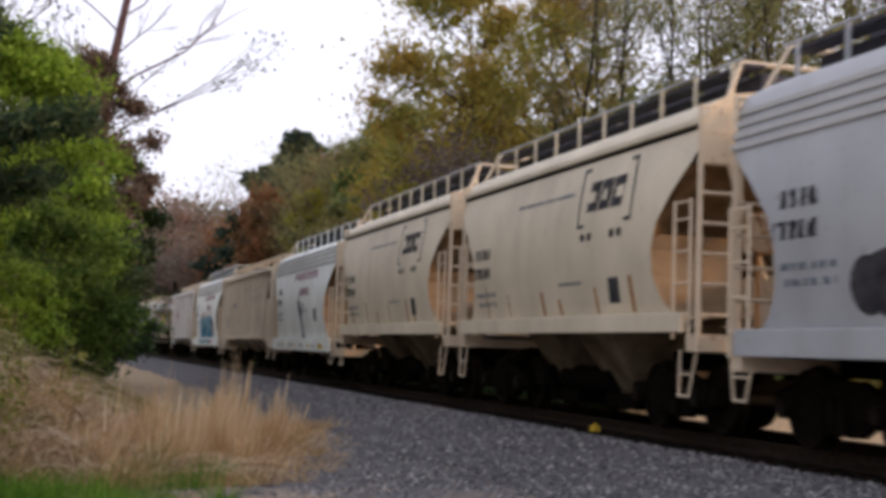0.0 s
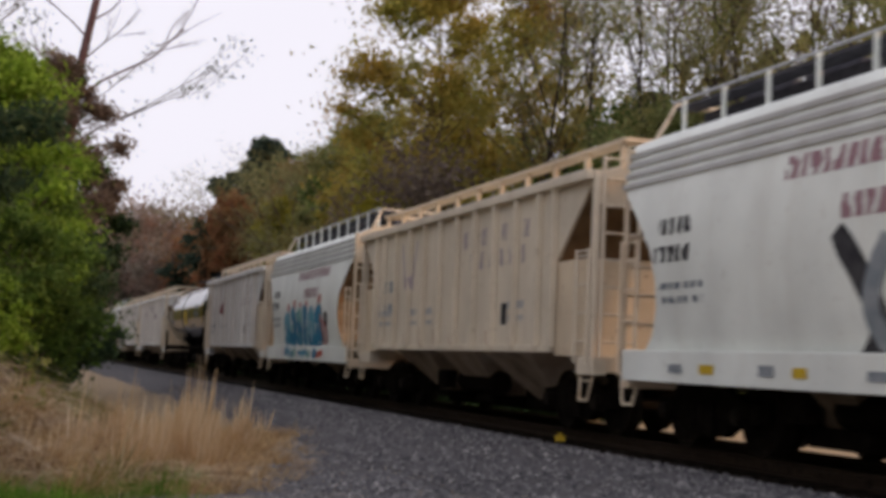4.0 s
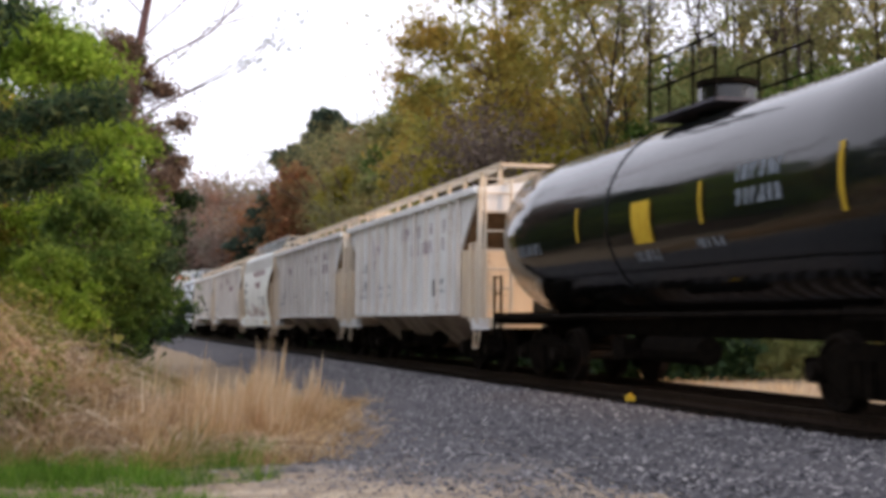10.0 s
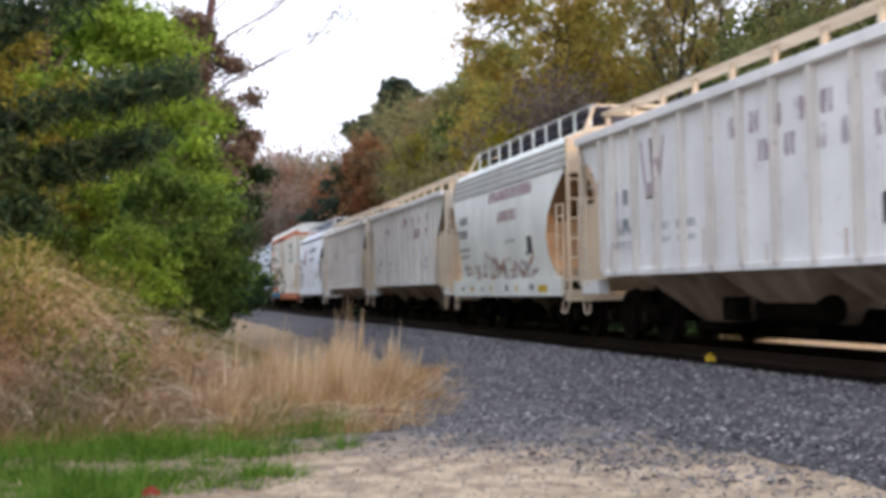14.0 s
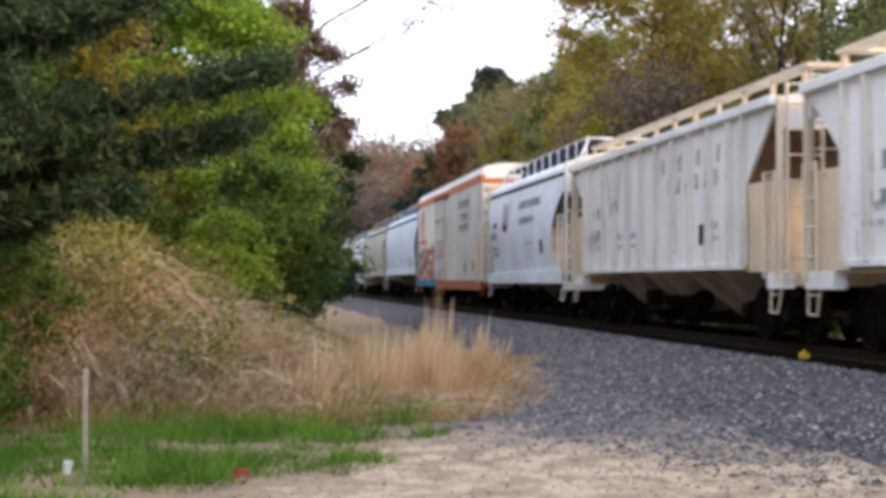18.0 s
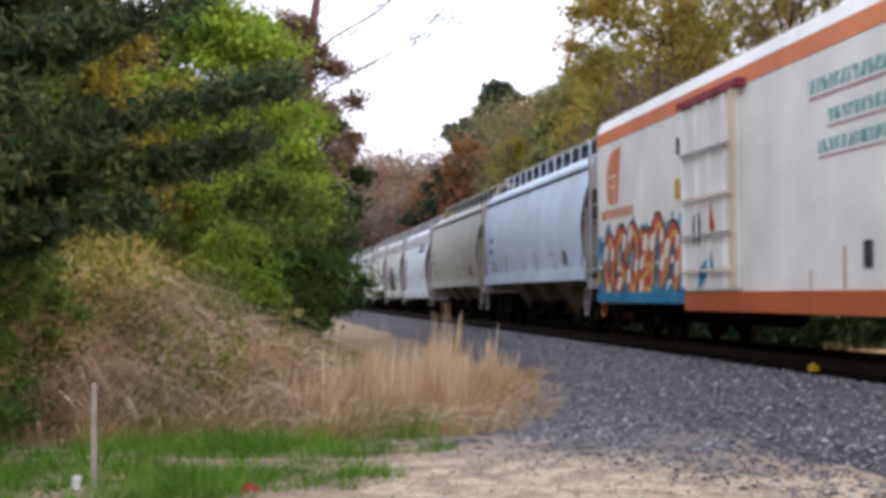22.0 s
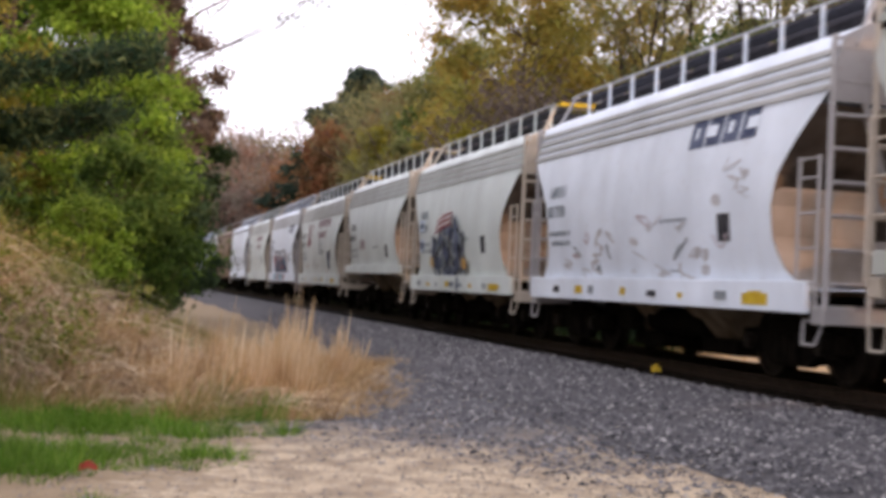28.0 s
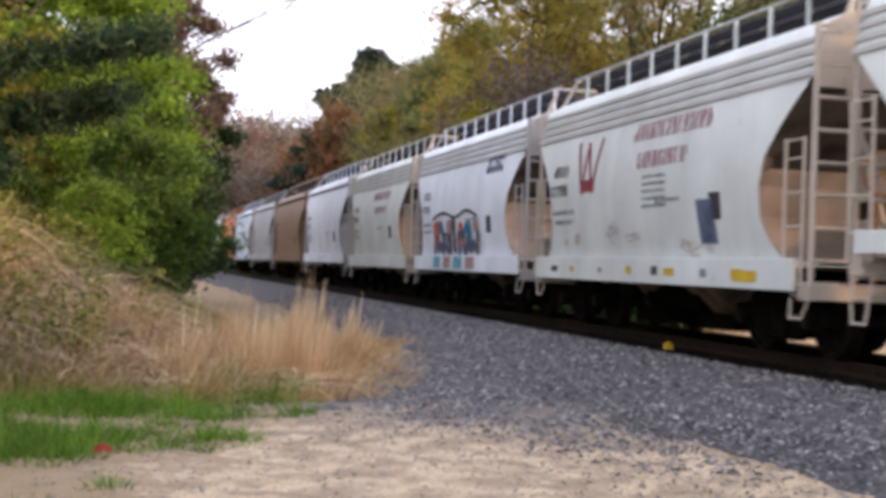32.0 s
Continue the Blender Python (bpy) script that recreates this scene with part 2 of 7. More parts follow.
# ---- geometry ----
class Geo:
    """Gathers the faces of one mesh."""

    def __init__(self):
        self.v, self.f, self.smooth = [], [], False

    def add(self, verts, faces):
        n = len(self.v)
        self.v += [tuple(p) for p in verts]
        self.f += [tuple(i + n for i in q) for q in faces]
        return self

    def box(self, x0, x1, y0, y1, z0, z1):
        p = [(x, y, z) for z in (z0, z1) for y in (y0, y1) for x in (x0, x1)]
        return self.add(p, [(0, 2, 3, 1), (4, 5, 7, 6), (0, 1, 5, 4), (1, 3, 7, 5), (3, 2, 6, 7), (2, 0, 4, 6)])

    def bar(self, p, q, r=0.02, n=4, r2=None):
        """A straight bar of n sides from p to q."""
        p, q = Vector(p), Vector(q)
        d = (q - p).normalized()
        a = d.orthogonal().normalized()
        b = d.cross(a)
        r2 = r if r2 is None else r2
        ring = [(math.cos(2 * math.pi * (i + 0.5) / n), math.sin(2 * math.pi * (i + 0.5) / n)) for i in range(n)]
        v = [p + (a * c + b * s) * r for c, s in ring] + [q + (a * c + b * s) * r2 for c, s in ring]
        f = [(i, (i + 1) % n, n + (i + 1) % n, n + i) for i in range(n)] + [tuple(range(n - 1, -1, -1)), tuple(range(n, 2 * n))]
        return self.add(v, f)

    def disc(self, x0, x1, y, z, r, n=20, hub=0.0):
        """A wheel-like cylinder along x."""
        v = [(x, y + r * math.cos(2 * math.pi * i / n), z + r * math.sin(2 * math.pi * i / n)) for x in (x0, x1) for i in range(n)]
        f = [(i, (i + 1) % n, n + (i + 1) % n, n + i) for i in range(n)] + [tuple(range(n)), tuple(range(2 * n - 1, n - 1, -1))]
        return self.add(v, f)

    def prism(self, pts, lo, hi, axis="x"):
        """A polygon of (u, w) points swept along an axis; for x they are (y, z), for y (x, z)."""
        put = (lambda u, w, s: (s, u, w)) if axis == "x" else (lambda u, w, s: (u, s, w))
        n = len(pts)
        v = [put(u, w, s) for s in (lo, hi) for u, w in pts]
        f = [(i, (i + 1) % n, n + (i + 1) % n, n + i) for i in range(n)] + [tuple(range(n - 1, -1, -1)), tuple(range(n, 2 * n))]
        return self.add(v, f)

    def mesh(self, name, mat):
        me = bpy.data.meshes.new(name)
        me.from_pydata(self.v, [], self.f)
        me.materials.append(mat)
        if self.smooth:
            me.polygons.foreach_set("use_smooth", [True] * len(me.polygons))
        me.update()
        return me

    def part(self, name, mat, parent, label="", bevel=0.0):
        ob = new(name, self.mesh(name, mat))
        ob.parent = parent
        if bevel:
            b = ob.modifiers.new("bevel", "BEVEL")
            b.width, b.segments, b.limit_method = bevel, 2, "ANGLE"
        if label:
            ob["label"] = label
        return ob


def array_mesh(name, verts, quads, mat):
    """A mesh from arrays of corners and quads."""
    me = bpy.data.meshes.new(name)
    me.vertices.add(len(verts))
    me.vertices.foreach_set("co", verts.astype(np.float32).ravel())
    k = quads.shape[1]
    me.loops.add(quads.size)
    me.loops.foreach_set("vertex_index", quads.astype(np.int32).ravel())
    me.polygons.add(len(quads))
    me.polygons.foreach_set("loop_start", np.arange(0, quads.size, k, dtype=np.int32))
    me.update(calc_edges=True)
    me.materials.append(mat)
    return me

# ---- rail vehicles ----
X0, ZR = 9.2, 0.67        # middle of the track, top of the rails
SCALE = 1.04
OFF = [v * SCALE for v in (-10.3, 0, 10.1, 20.35, 30.7, 43.7, 54.45, 67.2, 80.9, 94.4, 108.8, 119.25, 132.8, 145.9,
                           157.0, 174.5, 189.2, 203.1, 214.0, 223.8, 233.4, 244.1, 254.4, 264.5, 275.5, 287.0, 298.3, 310.6, 323.5, 336.0)]
TRAIN = []                # (vehicle, distance of its middle behind the first gap)


def vehicle(name, label, category, index):
    ob = tagged(new(name), label, category, "vehicles of the freight train")
    ob.empty_display_size = 0.5
    TRAIN.append((ob, (OFF[index] + OFF[index + 1]) / 2))
    return ob, OFF[index + 1] - OFF[index]


TRUCK_MESH = {}


def truck(car, y):
    """A two-axle truck with side frames and wheelsets, whose pieces share their meshes."""
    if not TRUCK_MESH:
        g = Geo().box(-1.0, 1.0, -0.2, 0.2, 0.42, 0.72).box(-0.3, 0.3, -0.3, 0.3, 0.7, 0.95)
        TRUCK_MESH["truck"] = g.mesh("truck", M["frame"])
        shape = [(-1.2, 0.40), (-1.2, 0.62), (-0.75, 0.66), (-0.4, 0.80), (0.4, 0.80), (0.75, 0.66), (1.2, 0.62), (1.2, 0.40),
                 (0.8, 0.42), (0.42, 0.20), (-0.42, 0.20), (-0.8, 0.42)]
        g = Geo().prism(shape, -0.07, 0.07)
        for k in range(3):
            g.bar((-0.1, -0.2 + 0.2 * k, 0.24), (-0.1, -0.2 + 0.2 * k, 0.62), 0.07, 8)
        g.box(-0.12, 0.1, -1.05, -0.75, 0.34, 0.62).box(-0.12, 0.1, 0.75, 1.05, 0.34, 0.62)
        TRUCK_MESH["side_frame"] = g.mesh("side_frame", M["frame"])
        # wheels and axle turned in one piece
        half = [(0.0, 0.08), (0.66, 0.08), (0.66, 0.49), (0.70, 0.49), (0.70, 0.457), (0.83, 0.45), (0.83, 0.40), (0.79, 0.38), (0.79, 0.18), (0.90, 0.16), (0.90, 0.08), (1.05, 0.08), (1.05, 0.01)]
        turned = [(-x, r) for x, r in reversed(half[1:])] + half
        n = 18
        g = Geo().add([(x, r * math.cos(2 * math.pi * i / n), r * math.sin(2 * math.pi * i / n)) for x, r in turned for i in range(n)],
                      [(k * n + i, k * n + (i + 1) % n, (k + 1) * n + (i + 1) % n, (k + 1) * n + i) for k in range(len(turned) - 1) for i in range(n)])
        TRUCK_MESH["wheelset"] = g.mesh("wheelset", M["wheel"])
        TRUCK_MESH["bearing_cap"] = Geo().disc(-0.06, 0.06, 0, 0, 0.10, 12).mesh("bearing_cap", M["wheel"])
    t = new("truck", TRUCK_MESH["truck"])
    t.parent, t.location = car, (0, y, 0)
    for s in (-1, 1):
        o = new("side_frame", TRUCK_MESH["side_frame"])
        o.parent, o.location = t, (s * 1.0, 0, 0)
        if s > 0:
            o.scale = (-1, 1, 1)
        w = new("wheelset", TRUCK_MESH["wheelset"])
        w.parent, w.location = t, (0, s * 0.88, 0.457)
        for e in (-1, 1):
            c = new("bearing_cap", TRUCK_MESH["bearing_cap"])
            c.parent, c.location = t, (e * 1.14, s * 0.88, 0.47)
    return t


def running_gear(car, L, h, mat, zsill=1.2, inset=1.5, step=None):
    """Centre sill, couplers, end sills, stirrups and trucks."""
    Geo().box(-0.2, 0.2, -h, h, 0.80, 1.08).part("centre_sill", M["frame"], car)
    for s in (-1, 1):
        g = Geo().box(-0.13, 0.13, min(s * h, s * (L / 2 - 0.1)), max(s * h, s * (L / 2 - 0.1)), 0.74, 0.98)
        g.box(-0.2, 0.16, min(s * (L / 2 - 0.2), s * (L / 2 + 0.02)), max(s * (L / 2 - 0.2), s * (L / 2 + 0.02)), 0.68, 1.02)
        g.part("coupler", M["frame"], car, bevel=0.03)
        Geo().box(-1.5, 1.5, min(s * h, s * (h - 0.28)), max(s * h, s * (h - 0.28)), zsill - 0.22, zsill).part("end_sill", step or mat, car, bevel=0.015)
        for e in (-1, 1):
            x = e * 1.48
            g = Geo()
            for d, f in ((0.02, 0.14), (0.46, 0.40)):
                g.bar((x, s * (h - d), zsill - 0.2), (x + e * 0.04, s * (h - f), 0.50), 0.016)
            g.bar((x + e * 0.04, s * (h - 0.13), 0.51), (x + e * 0.04, s * (h - 0.41), 0.51), 0.016)
            g.bar((x + e * 0.02, s * (h - 0.08), 0.78), (x + e * 0.02, s * (h - 0.43), 0.78), 0.012)
            g.part("stirrup_step", step or mat, car)
        truck(car, s * (h - inset))
    if len([c for c in car.children if c.name.startswith("hopper_chute")]):
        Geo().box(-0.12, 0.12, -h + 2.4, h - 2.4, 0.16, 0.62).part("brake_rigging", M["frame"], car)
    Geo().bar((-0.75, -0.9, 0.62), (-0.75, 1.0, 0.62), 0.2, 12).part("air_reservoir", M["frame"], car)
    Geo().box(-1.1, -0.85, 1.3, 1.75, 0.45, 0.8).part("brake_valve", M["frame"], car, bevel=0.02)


def ladder(car, a, b, z0, z1, mat, step=0.38, r=0.03):
    """Two stiles at a and b, (x, y) each, with rungs."""
    lad = Geo().bar((0, 0, 0), (0, 0, z1 - z0), r).part("ladder", mat, car)
    lad.location = (a[0], a[1], z0)
    dx, dy = b[0] - a[0], b[1] - a[1]
    other = new("stile", lad.data)
    other.parent, other.location = lad, (dx, dy, 0)
    key = (mat.name, round(dx, 2), round(dy, 2), r)
    if key not in RUNGS:
        RUNGS[key] = Geo().bar((0, 0, 0), (dx, dy, 0), r * 0.6).mesh("rung", mat)
    z = 0.3
    while z < z1 - z0 - 0.05:
        o = new("rung", RUNGS[key])
        o.parent, o.location = lad, (0, 0, z)
        z += step
    o = new("rung", RUNGS[key])
    o.parent, o.location = lad, (0, 0, z1 - z0 - 0.03)
    return lad


RUNGS = {}


class Side:
    """The near side of a vehicle, for marks that follow its sheet: d is the distance behind its front end."""

    def __init__(self, car, h, xs):
        self.car, self.h, self.xs, self.ribs = car, h, xs, ()

    def point(self, d, z, lift):
        y = -self.h + d
        if any(abs(y - r) < 0.06 for r in self.ribs):
            lift += 0.1
        return (-(self.xs(z) + lift), y, z)

    def patch(self, name, mat, quads, lift=0.007, label=""):
        """Rectangles (d0, d1, z0, z1) in one mark; they lean by an optional fifth value."""
        if len(quads) > 1 and name != "logo_frame":
            return [self.patch(name, mat, [q], lift, label) for q in quads][0]
        g = Geo()
        for q in quads:
            d0, d1, z0, z1 = q[:4]
            lean = q[4] if len(q) > 4 else 0.0
            rows = max(1, int((z1 - z0) / 0.12))
            v, f = [], []
            for i in range(rows + 1):
                u = i / rows
                z = z0 + (z1 - z0) * u
                v += [self.point(d0 + lean * u, z, lift), self.point(d1 + lean * u, z, lift)]
            for i in range(rows):
                f.append((2 * i, 2 * i + 2, 2 * i + 3, 2 * i + 1))
            g.add(v, f)
        return g.part(name, mat, self.car, label)

    def words(self, d0, d1, z0, z1, count, mat, name="lettering", fill=0.62):
        """A line of lettering as one bar of worn stencil paint."""
        self.patch(name, text_mat(mat, (d1 - d0) / count), [(d0, d1, z0, z1)])

    def blob(self, d, z, rd, rz, mat, lift, name="graffiti_letter", lean=0.0, n=14):
        g = Geo()
        ring = [(math.cos(2 * math.pi * i / n), math.sin(2 * math.pi * i / n)) for i in range(n)]
        v = [self.point(d, z, lift)] + [self.point(d + c * rd * k + s * k * lean, z + s * rz * k, lift) for k in (0.5, 1) for c, s in ring]
        f = [(0, 1 + (i + 1) % n, 1 + i) for i in range(n)] + [(1 + i, 1 + (i + 1) % n, 1 + n + (i + 1) % n, 1 + n + i) for i in range(n)]
        g.add(v, f).part(name, mat, self.car)

    def stroke(self, pts, w, mat, lift, name="graffiti_stroke"):
        """A painted line through (d, z) points: one smooth ribbon on plain sheets, straight strokes between ribs."""
        g = Geo()
        if len(pts) > 2 and not self.ribs:
            ext = [(2 * pts[0][0] - pts[1][0], 2 * pts[0][1] - pts[1][1])] + list(pts) + [(2 * pts[-1][0] - pts[-2][0], 2 * pts[-1][1] - pts[-2][1])]
            if pts[0] == pts[-1]:
                ext[0], ext[-1] = pts[-2], pts[1]
            way = []
            for a, b, c, e in zip(ext, ext[1:], ext[2:], ext[3:]):
                for i in range(6):
                    u = i / 6
                    way.append(tuple(0.5 * (2 * b[k] + (c[k] - a[k]) * u + (2 * a[k] - 5 * b[k] + 4 * c[k] - e[k]) * u * u + (3 * b[k] - a[k] - 3 * c[k] + e[k]) * u ** 3) for k in (0, 1)))
            way.append(tuple(pts[-1]))
            n = len(way)
            v = []
            for i, (d, z) in enumerate(way):
                a, b = way[max(0, i - 1)], way[min(n - 1, i + 1)]
                ln = math.hypot(b[0] - a[0], b[1] - a[1]) or 1
                taper = min(1.0, 0.72 + 0.28 * min(i, n - 1 - i) / 2) * w / 2
                nx, nz = -(b[1] - a[1]) / ln * taper, (b[0] - a[0]) / ln * taper
                v += [self.point(d + nx * q, z + nz * q, lift + 0.003 * i / n) for q in (1, 0, -1)]
            g.add(v, [f for i in range(n - 1) for f in ((3 * i, 3 * i + 1, 3 * i + 4, 3 * i + 3), (3 * i + 1, 3 * i + 2, 3 * i + 5, 3 * i + 4))])
            return g.part(name, mat, self.car)
        for (d0, z0), (d1, z1) in zip(pts, pts[1:]):
            ln = math.hypot(d1 - d0, z1 - z0) or 1
            nx, nz = -(z1 - z0) / ln * w / 2, (d1 - d0) / ln * w / 2
            ex, ez = (d1 - d0) / ln * w * 0.3, (z1 - z0) / ln * w * 0.3
            k = 26 if self.ribs else 4
            v, f = [], []
            for i in range(k + 1):
                u = i / k
                d, z = d0 - ex + (d1 - d0 + 2 * ex) * u, z0 - ez + (z1 - z0 + 2 * ez) * u
                v += [self.point(d + nx, z + nz, lift), self.point(d - nx, z - nz, lift)]
            for i in range(k):
                f.append((2 * i, 2 * i + 1, 2 * i + 3, 2 * i + 2))
            g.add(v, f)
        return g.part(name, mat, self.car)

    def shape(self, name, mat, pts, lift, label=""):
        """A flat painted shape with the outline of (d, z) points."""
        return Geo().add([self.point(d, z, lift) for d, z in pts], [tuple(range(len(pts)))]).part(name, mat, self.car, label)

    def mark_blocks(self, d0, d1, z0, z1, n, mat, gap):
        """A large company mark as a row of leaning blocks, each notched by a gap of sheet colour."""
        w = (d1 - d0) / n
        for i in range(n):
            d = d0 + i * w
            self.patch("logo_block", mat, [(d + 0.06 * w, d + 0.94 * w, z0, z1, -0.08)], 0.007)
            a, b = ((0.0, 0.6), (0.36, 0.66), (0.3, 1.0), (0.4, 0.6))[i % 4]
            self.patch("logo_gap", gap, [(d + a * w, d + b * w, z0 + 0.3 * (z1 - z0), z0 + 0.66 * (z1 - z0), -0.03)], 0.011)

    def w_mark(self, d, z, w, hgt, mat, outer=None):
        """The maroon W of two open strokes, as a plain shape."""
        t = w * 0.095
        for k, (a, b) in enumerate((((d + w / 2, z + hgt), (d + w * 0.25, z)), ((d + w * 0.25, z), (d + w * 0.06, z + hgt * 0.95)),
                                    ((d + w * 0.06, z + hgt * 0.95), (d - w * 0.2, z)), ((d - w * 0.2, z), (d - w / 2, z + hgt)))):
            if outer and k == 1:
                continue
            if outer and k == 2:
                a, b = (d + w * 0.05, z + hgt), (d - w * 0.06, z + hgt * 0.04)
            self.stroke([a, b], t * (1.25 if outer and k == 2 else 1.0), outer if outer and k in (0, 3) else mat, 0.008, "logo_stroke")
        self.patch("logo_foot", outer or mat, [(d - w * 0.3, d + w * 0.32, z, z + hgt * 0.25)], 0.006)


def side_marks(side, L, ink, lead=True):
    """Small stencils that every hopper carries: reporting marks at the rear, load data and a test plate."""
    h2 = side.h * 2
    side.words(h2 - 2.0, h2 - 1.2, 2.62, 2.82, 4, ink)
    side.words(h2 - 2.0, h2 - 1.1, 2.28, 2.48, 5, ink)
    side.words(h2 - 2.3, h2 - 1.2, 1.95, 2.03, 6, M["dusk"])
    side.words(h2 - 2.3, h2 - 1.3, 1.78, 1.86, 6, M["dusk"])
    side.patch("test_plate", M["ink"], [(2.2, 2.55, 1.72, 2.08)])
    side.words(3.5, 4.4, 2.02, 2.07, 8, M["dusk"])


def curved_hopper(index, label, body, end, gear=None, zb=1.45, ze=3.78, zr=4.25, sill=0.28, fascia=False, bays=2, cut=1.02, rail=0.40, posts="body"):
    """Covered hopper with bulging sides and hollow sloped ends."""
    car, L = vehicle("covered_hopper", label, "train car", index)
    h = L / 2 - 0.42
    body, end = M[body], M[end]
    gear = M[gear] if gear else body

    def xs(z):
        u = min(1.0, max(0.0, (z - zb) / (ze - zb)))
        return 1.37 + 0.24 * math.sin(math.pi * (0.15 + u * 0.78))

    def edge(u):
        pts = ((0, 0.62), (0.08, 0.9), (0.2, 1.08), (0.35, 1.1), (0.5, 0.95), (0.66, 0.55), (0.8, 0.12), (0.84, 0.0), (1.0, 0.0))
        for (a, p), (b, q) in zip(pts, pts[1:]):
            if u <= b:
                return (p + (q - p) * (u - a) / (b - a)) * cut
        return 0.0

    prof = []
    for i in range(15):
        u = i / 14
        z = zb + (ze - zb) * u
        prof.append((xs(z), z, edge(u)))
    prof += [(1.36, ze + (zr - ze) * 0.45, 0), (1.05, ze + (zr - ze) * 0.8, 0), (0.5, zr, 0)]
    full = [(-x, z, e) for x, z, e in prof] + [(x, z, e) for x, z, e in reversed(prof)]
    cols = 7
    g = Geo()
    v = [(x, (-h + e) + (2 * h - 2 * e) * c / (cols - 1), z) for x, z, e in full for c in range(cols)]
    f = [(r * cols + c, (r + 1) * cols + c, (r + 1) * cols + c + 1, r * cols + c + 1) for r in range(len(full) - 1) for c in range(cols - 1)]
    g.add(v, f)
    g.smooth = True
    g.part("body", body, car)
    for s in (-1, 1):
        g = Geo()
        n = len(prof)
        cross = (-1, -0.72, -0.35, 0.35, 0.72, 1)
        v = [(k * x * 0.998, s * (h - 0.004 - e * (1 + 1.0 * (1 - abs(k)) ** 0.6)), z) for k in cross for x, z, e in prof]
        g.add(v, [(c * n + i, c * n + i + 1, c * n + n + i + 1, c * n + n + i) for c in range(len(cross) - 1) for i in range(11)])
        # darker than the end paint, for the shade under the overhang
        g.part("slope_sheet", M["slope"] if end in (M["cream"], M["brown"]) else M["dim_slope"], car, "sloping end sheet, coloured as in shade")
        g = Geo()
        v = [(k * x * 0.998, s * (h - 0.002), z) for k in (-1, 1) for x, z, e in prof[11:]]
        n = len(prof) - 11
        g.add(v, [(i, i + 1, n + i + 1, n + i) for i in range(n - 1)]).part("end_panel", end, car, "dusty upper end panel")
        # upright lower end panels either side of the centre gap
        for k in (-1, 1):
            g = Geo()
            rows = [(x, s * (h - 0.02 - e * 1.01), z) for x, z, e in prof[:7]]
            v = [(k * 0.26, y, z) for x, y, z in rows] + [(k * x * 0.996, y, z) for x, y, z in rows]
            g.add(v, [(i, i + 1, 8 + i, 7 + i) for i in range(6)])
            y = rows[-1][1]
            g.box(min(k * 0.26, k * 1.5), max(k * 0.26, k * 1.5), min(y, y - s * 0.05), max(y, y - s * 0.05), rows[-1][2] - 0.01, rows[-1][2] + 0.03)
            g.part("end_lower_panel", M["panel"] if end is M["cream"] else M["tan_panel"] if end is M["tan"] else M["dim_panel"] if end in (M["dim"], M["reefer"]) else end, car, "dust-stained lower end panel, darkened for shade on tan cars")
            Geo().bar((k * 1.1, s * (h - 0.03), ze - 0.42), (k * 0.42, s * (h - 0.16), zb + 0.35), 0.045, 6).part("end_brace", end, car)
        for e in (-1, 1):
            ladder(car, (e * 1.47, s * (h - 0.02)), (e * 0.92, s * (h - 0.02)), zb - 0.3, zr - 0.25, end, r=0.042)
            ladder(car, (e * 1.56, s * (h - 0.08)), (e * 1.56, s * (h - 0.52)), zb - 0.3, zb + 1.45, end, 0.4, 0.024)
        Geo().box(-0.32, 0.32, min(s * h, s * (h - 1.0)), max(s * h, s * (h - 1.0)), zb - 0.2, zb + 0.55).part("end_box", end, car, bevel=0.02)
        Geo().box(-1.1, 1.1, min(s * h, s * (h - 0.7)), max(s * h, s * (h - 0.7)), zb - 0.3, zb - 0.24).part("end_platform", M["walk"], car)
        # crossover railing over the roof end
        g = Geo()
        for e in (-1, 1):
            g.bar((e * 1.2, s * h, zr - 0.35), (e * 0.85, s * (h - 0.15), zr + rail - 0.04), 0.035)
        g.bar((-0.86, s * (h - 0.15), zr + rail - 0.04), (0.86, s * (h - 0.15), zr + rail - 0.04), 0.035)
        g.part("end_railing", end, car)
    # hand brake, its chain case and a pipe on the leading end
    g = Geo()
    for k in range(16):
        p, q = (2 * math.pi * k / 16, 2 * math.pi * (k + 1) / 16)
        g.bar((-0.62 + 0.26 * math.cos(p), -h - 0.07, zb + 1.05 + 0.26 * math.sin(p)), (-0.62 + 0.26 * math.cos(q), -h - 0.07, zb + 1.05 + 0.26 * math.sin(q)), 0.018)
    for k in range(4):
        p = math.pi * k / 2 + 0.4
        g.bar((-0.62, -h - 0.07, zb + 1.05), (-0.62 + 0.26 * math.cos(p), -h - 0.07, zb + 1.05 + 0.26 * math.sin(p)), 0.014)
    g.part("brake_wheel", M["rust"], car, "rusty hand-brake wheel")
    Geo().box(-0.78, -0.46, -h - 0.03, -h + 0.2, zb + 0.8, zb + 1.3).part("brake_housing", end, car, bevel=0.03)
    Geo().bar((-0.62, -h + 0.08, zb - 0.2), (-0.62, -h + 0.08, zb + 0.82), 0.03, 8).part("brake_chain_case", M["rust"], car)
    Geo().bar((0.3, -h + 0.02, 0.85), (0.3, -h - 0.3, 0.45), 0.03, 8).part("air_hose", M["frame"], car)
    # side sills
    for s in (-1, 1):
        x = s * 1.52
        g = Geo().box(min(x, x + s * 0.08), max(x, x + s * 0.08), -h + 0.25, h - 0.25, zb - sill, zb + 0.03)
        g.box(min(x, x - s * 0.3), max(x, x - s * 0.3), -h + 0.25, h - 0.25, zb - 0.05, zb - 0.02)
        g.part("side_sill", gear, car, bevel=0.012)
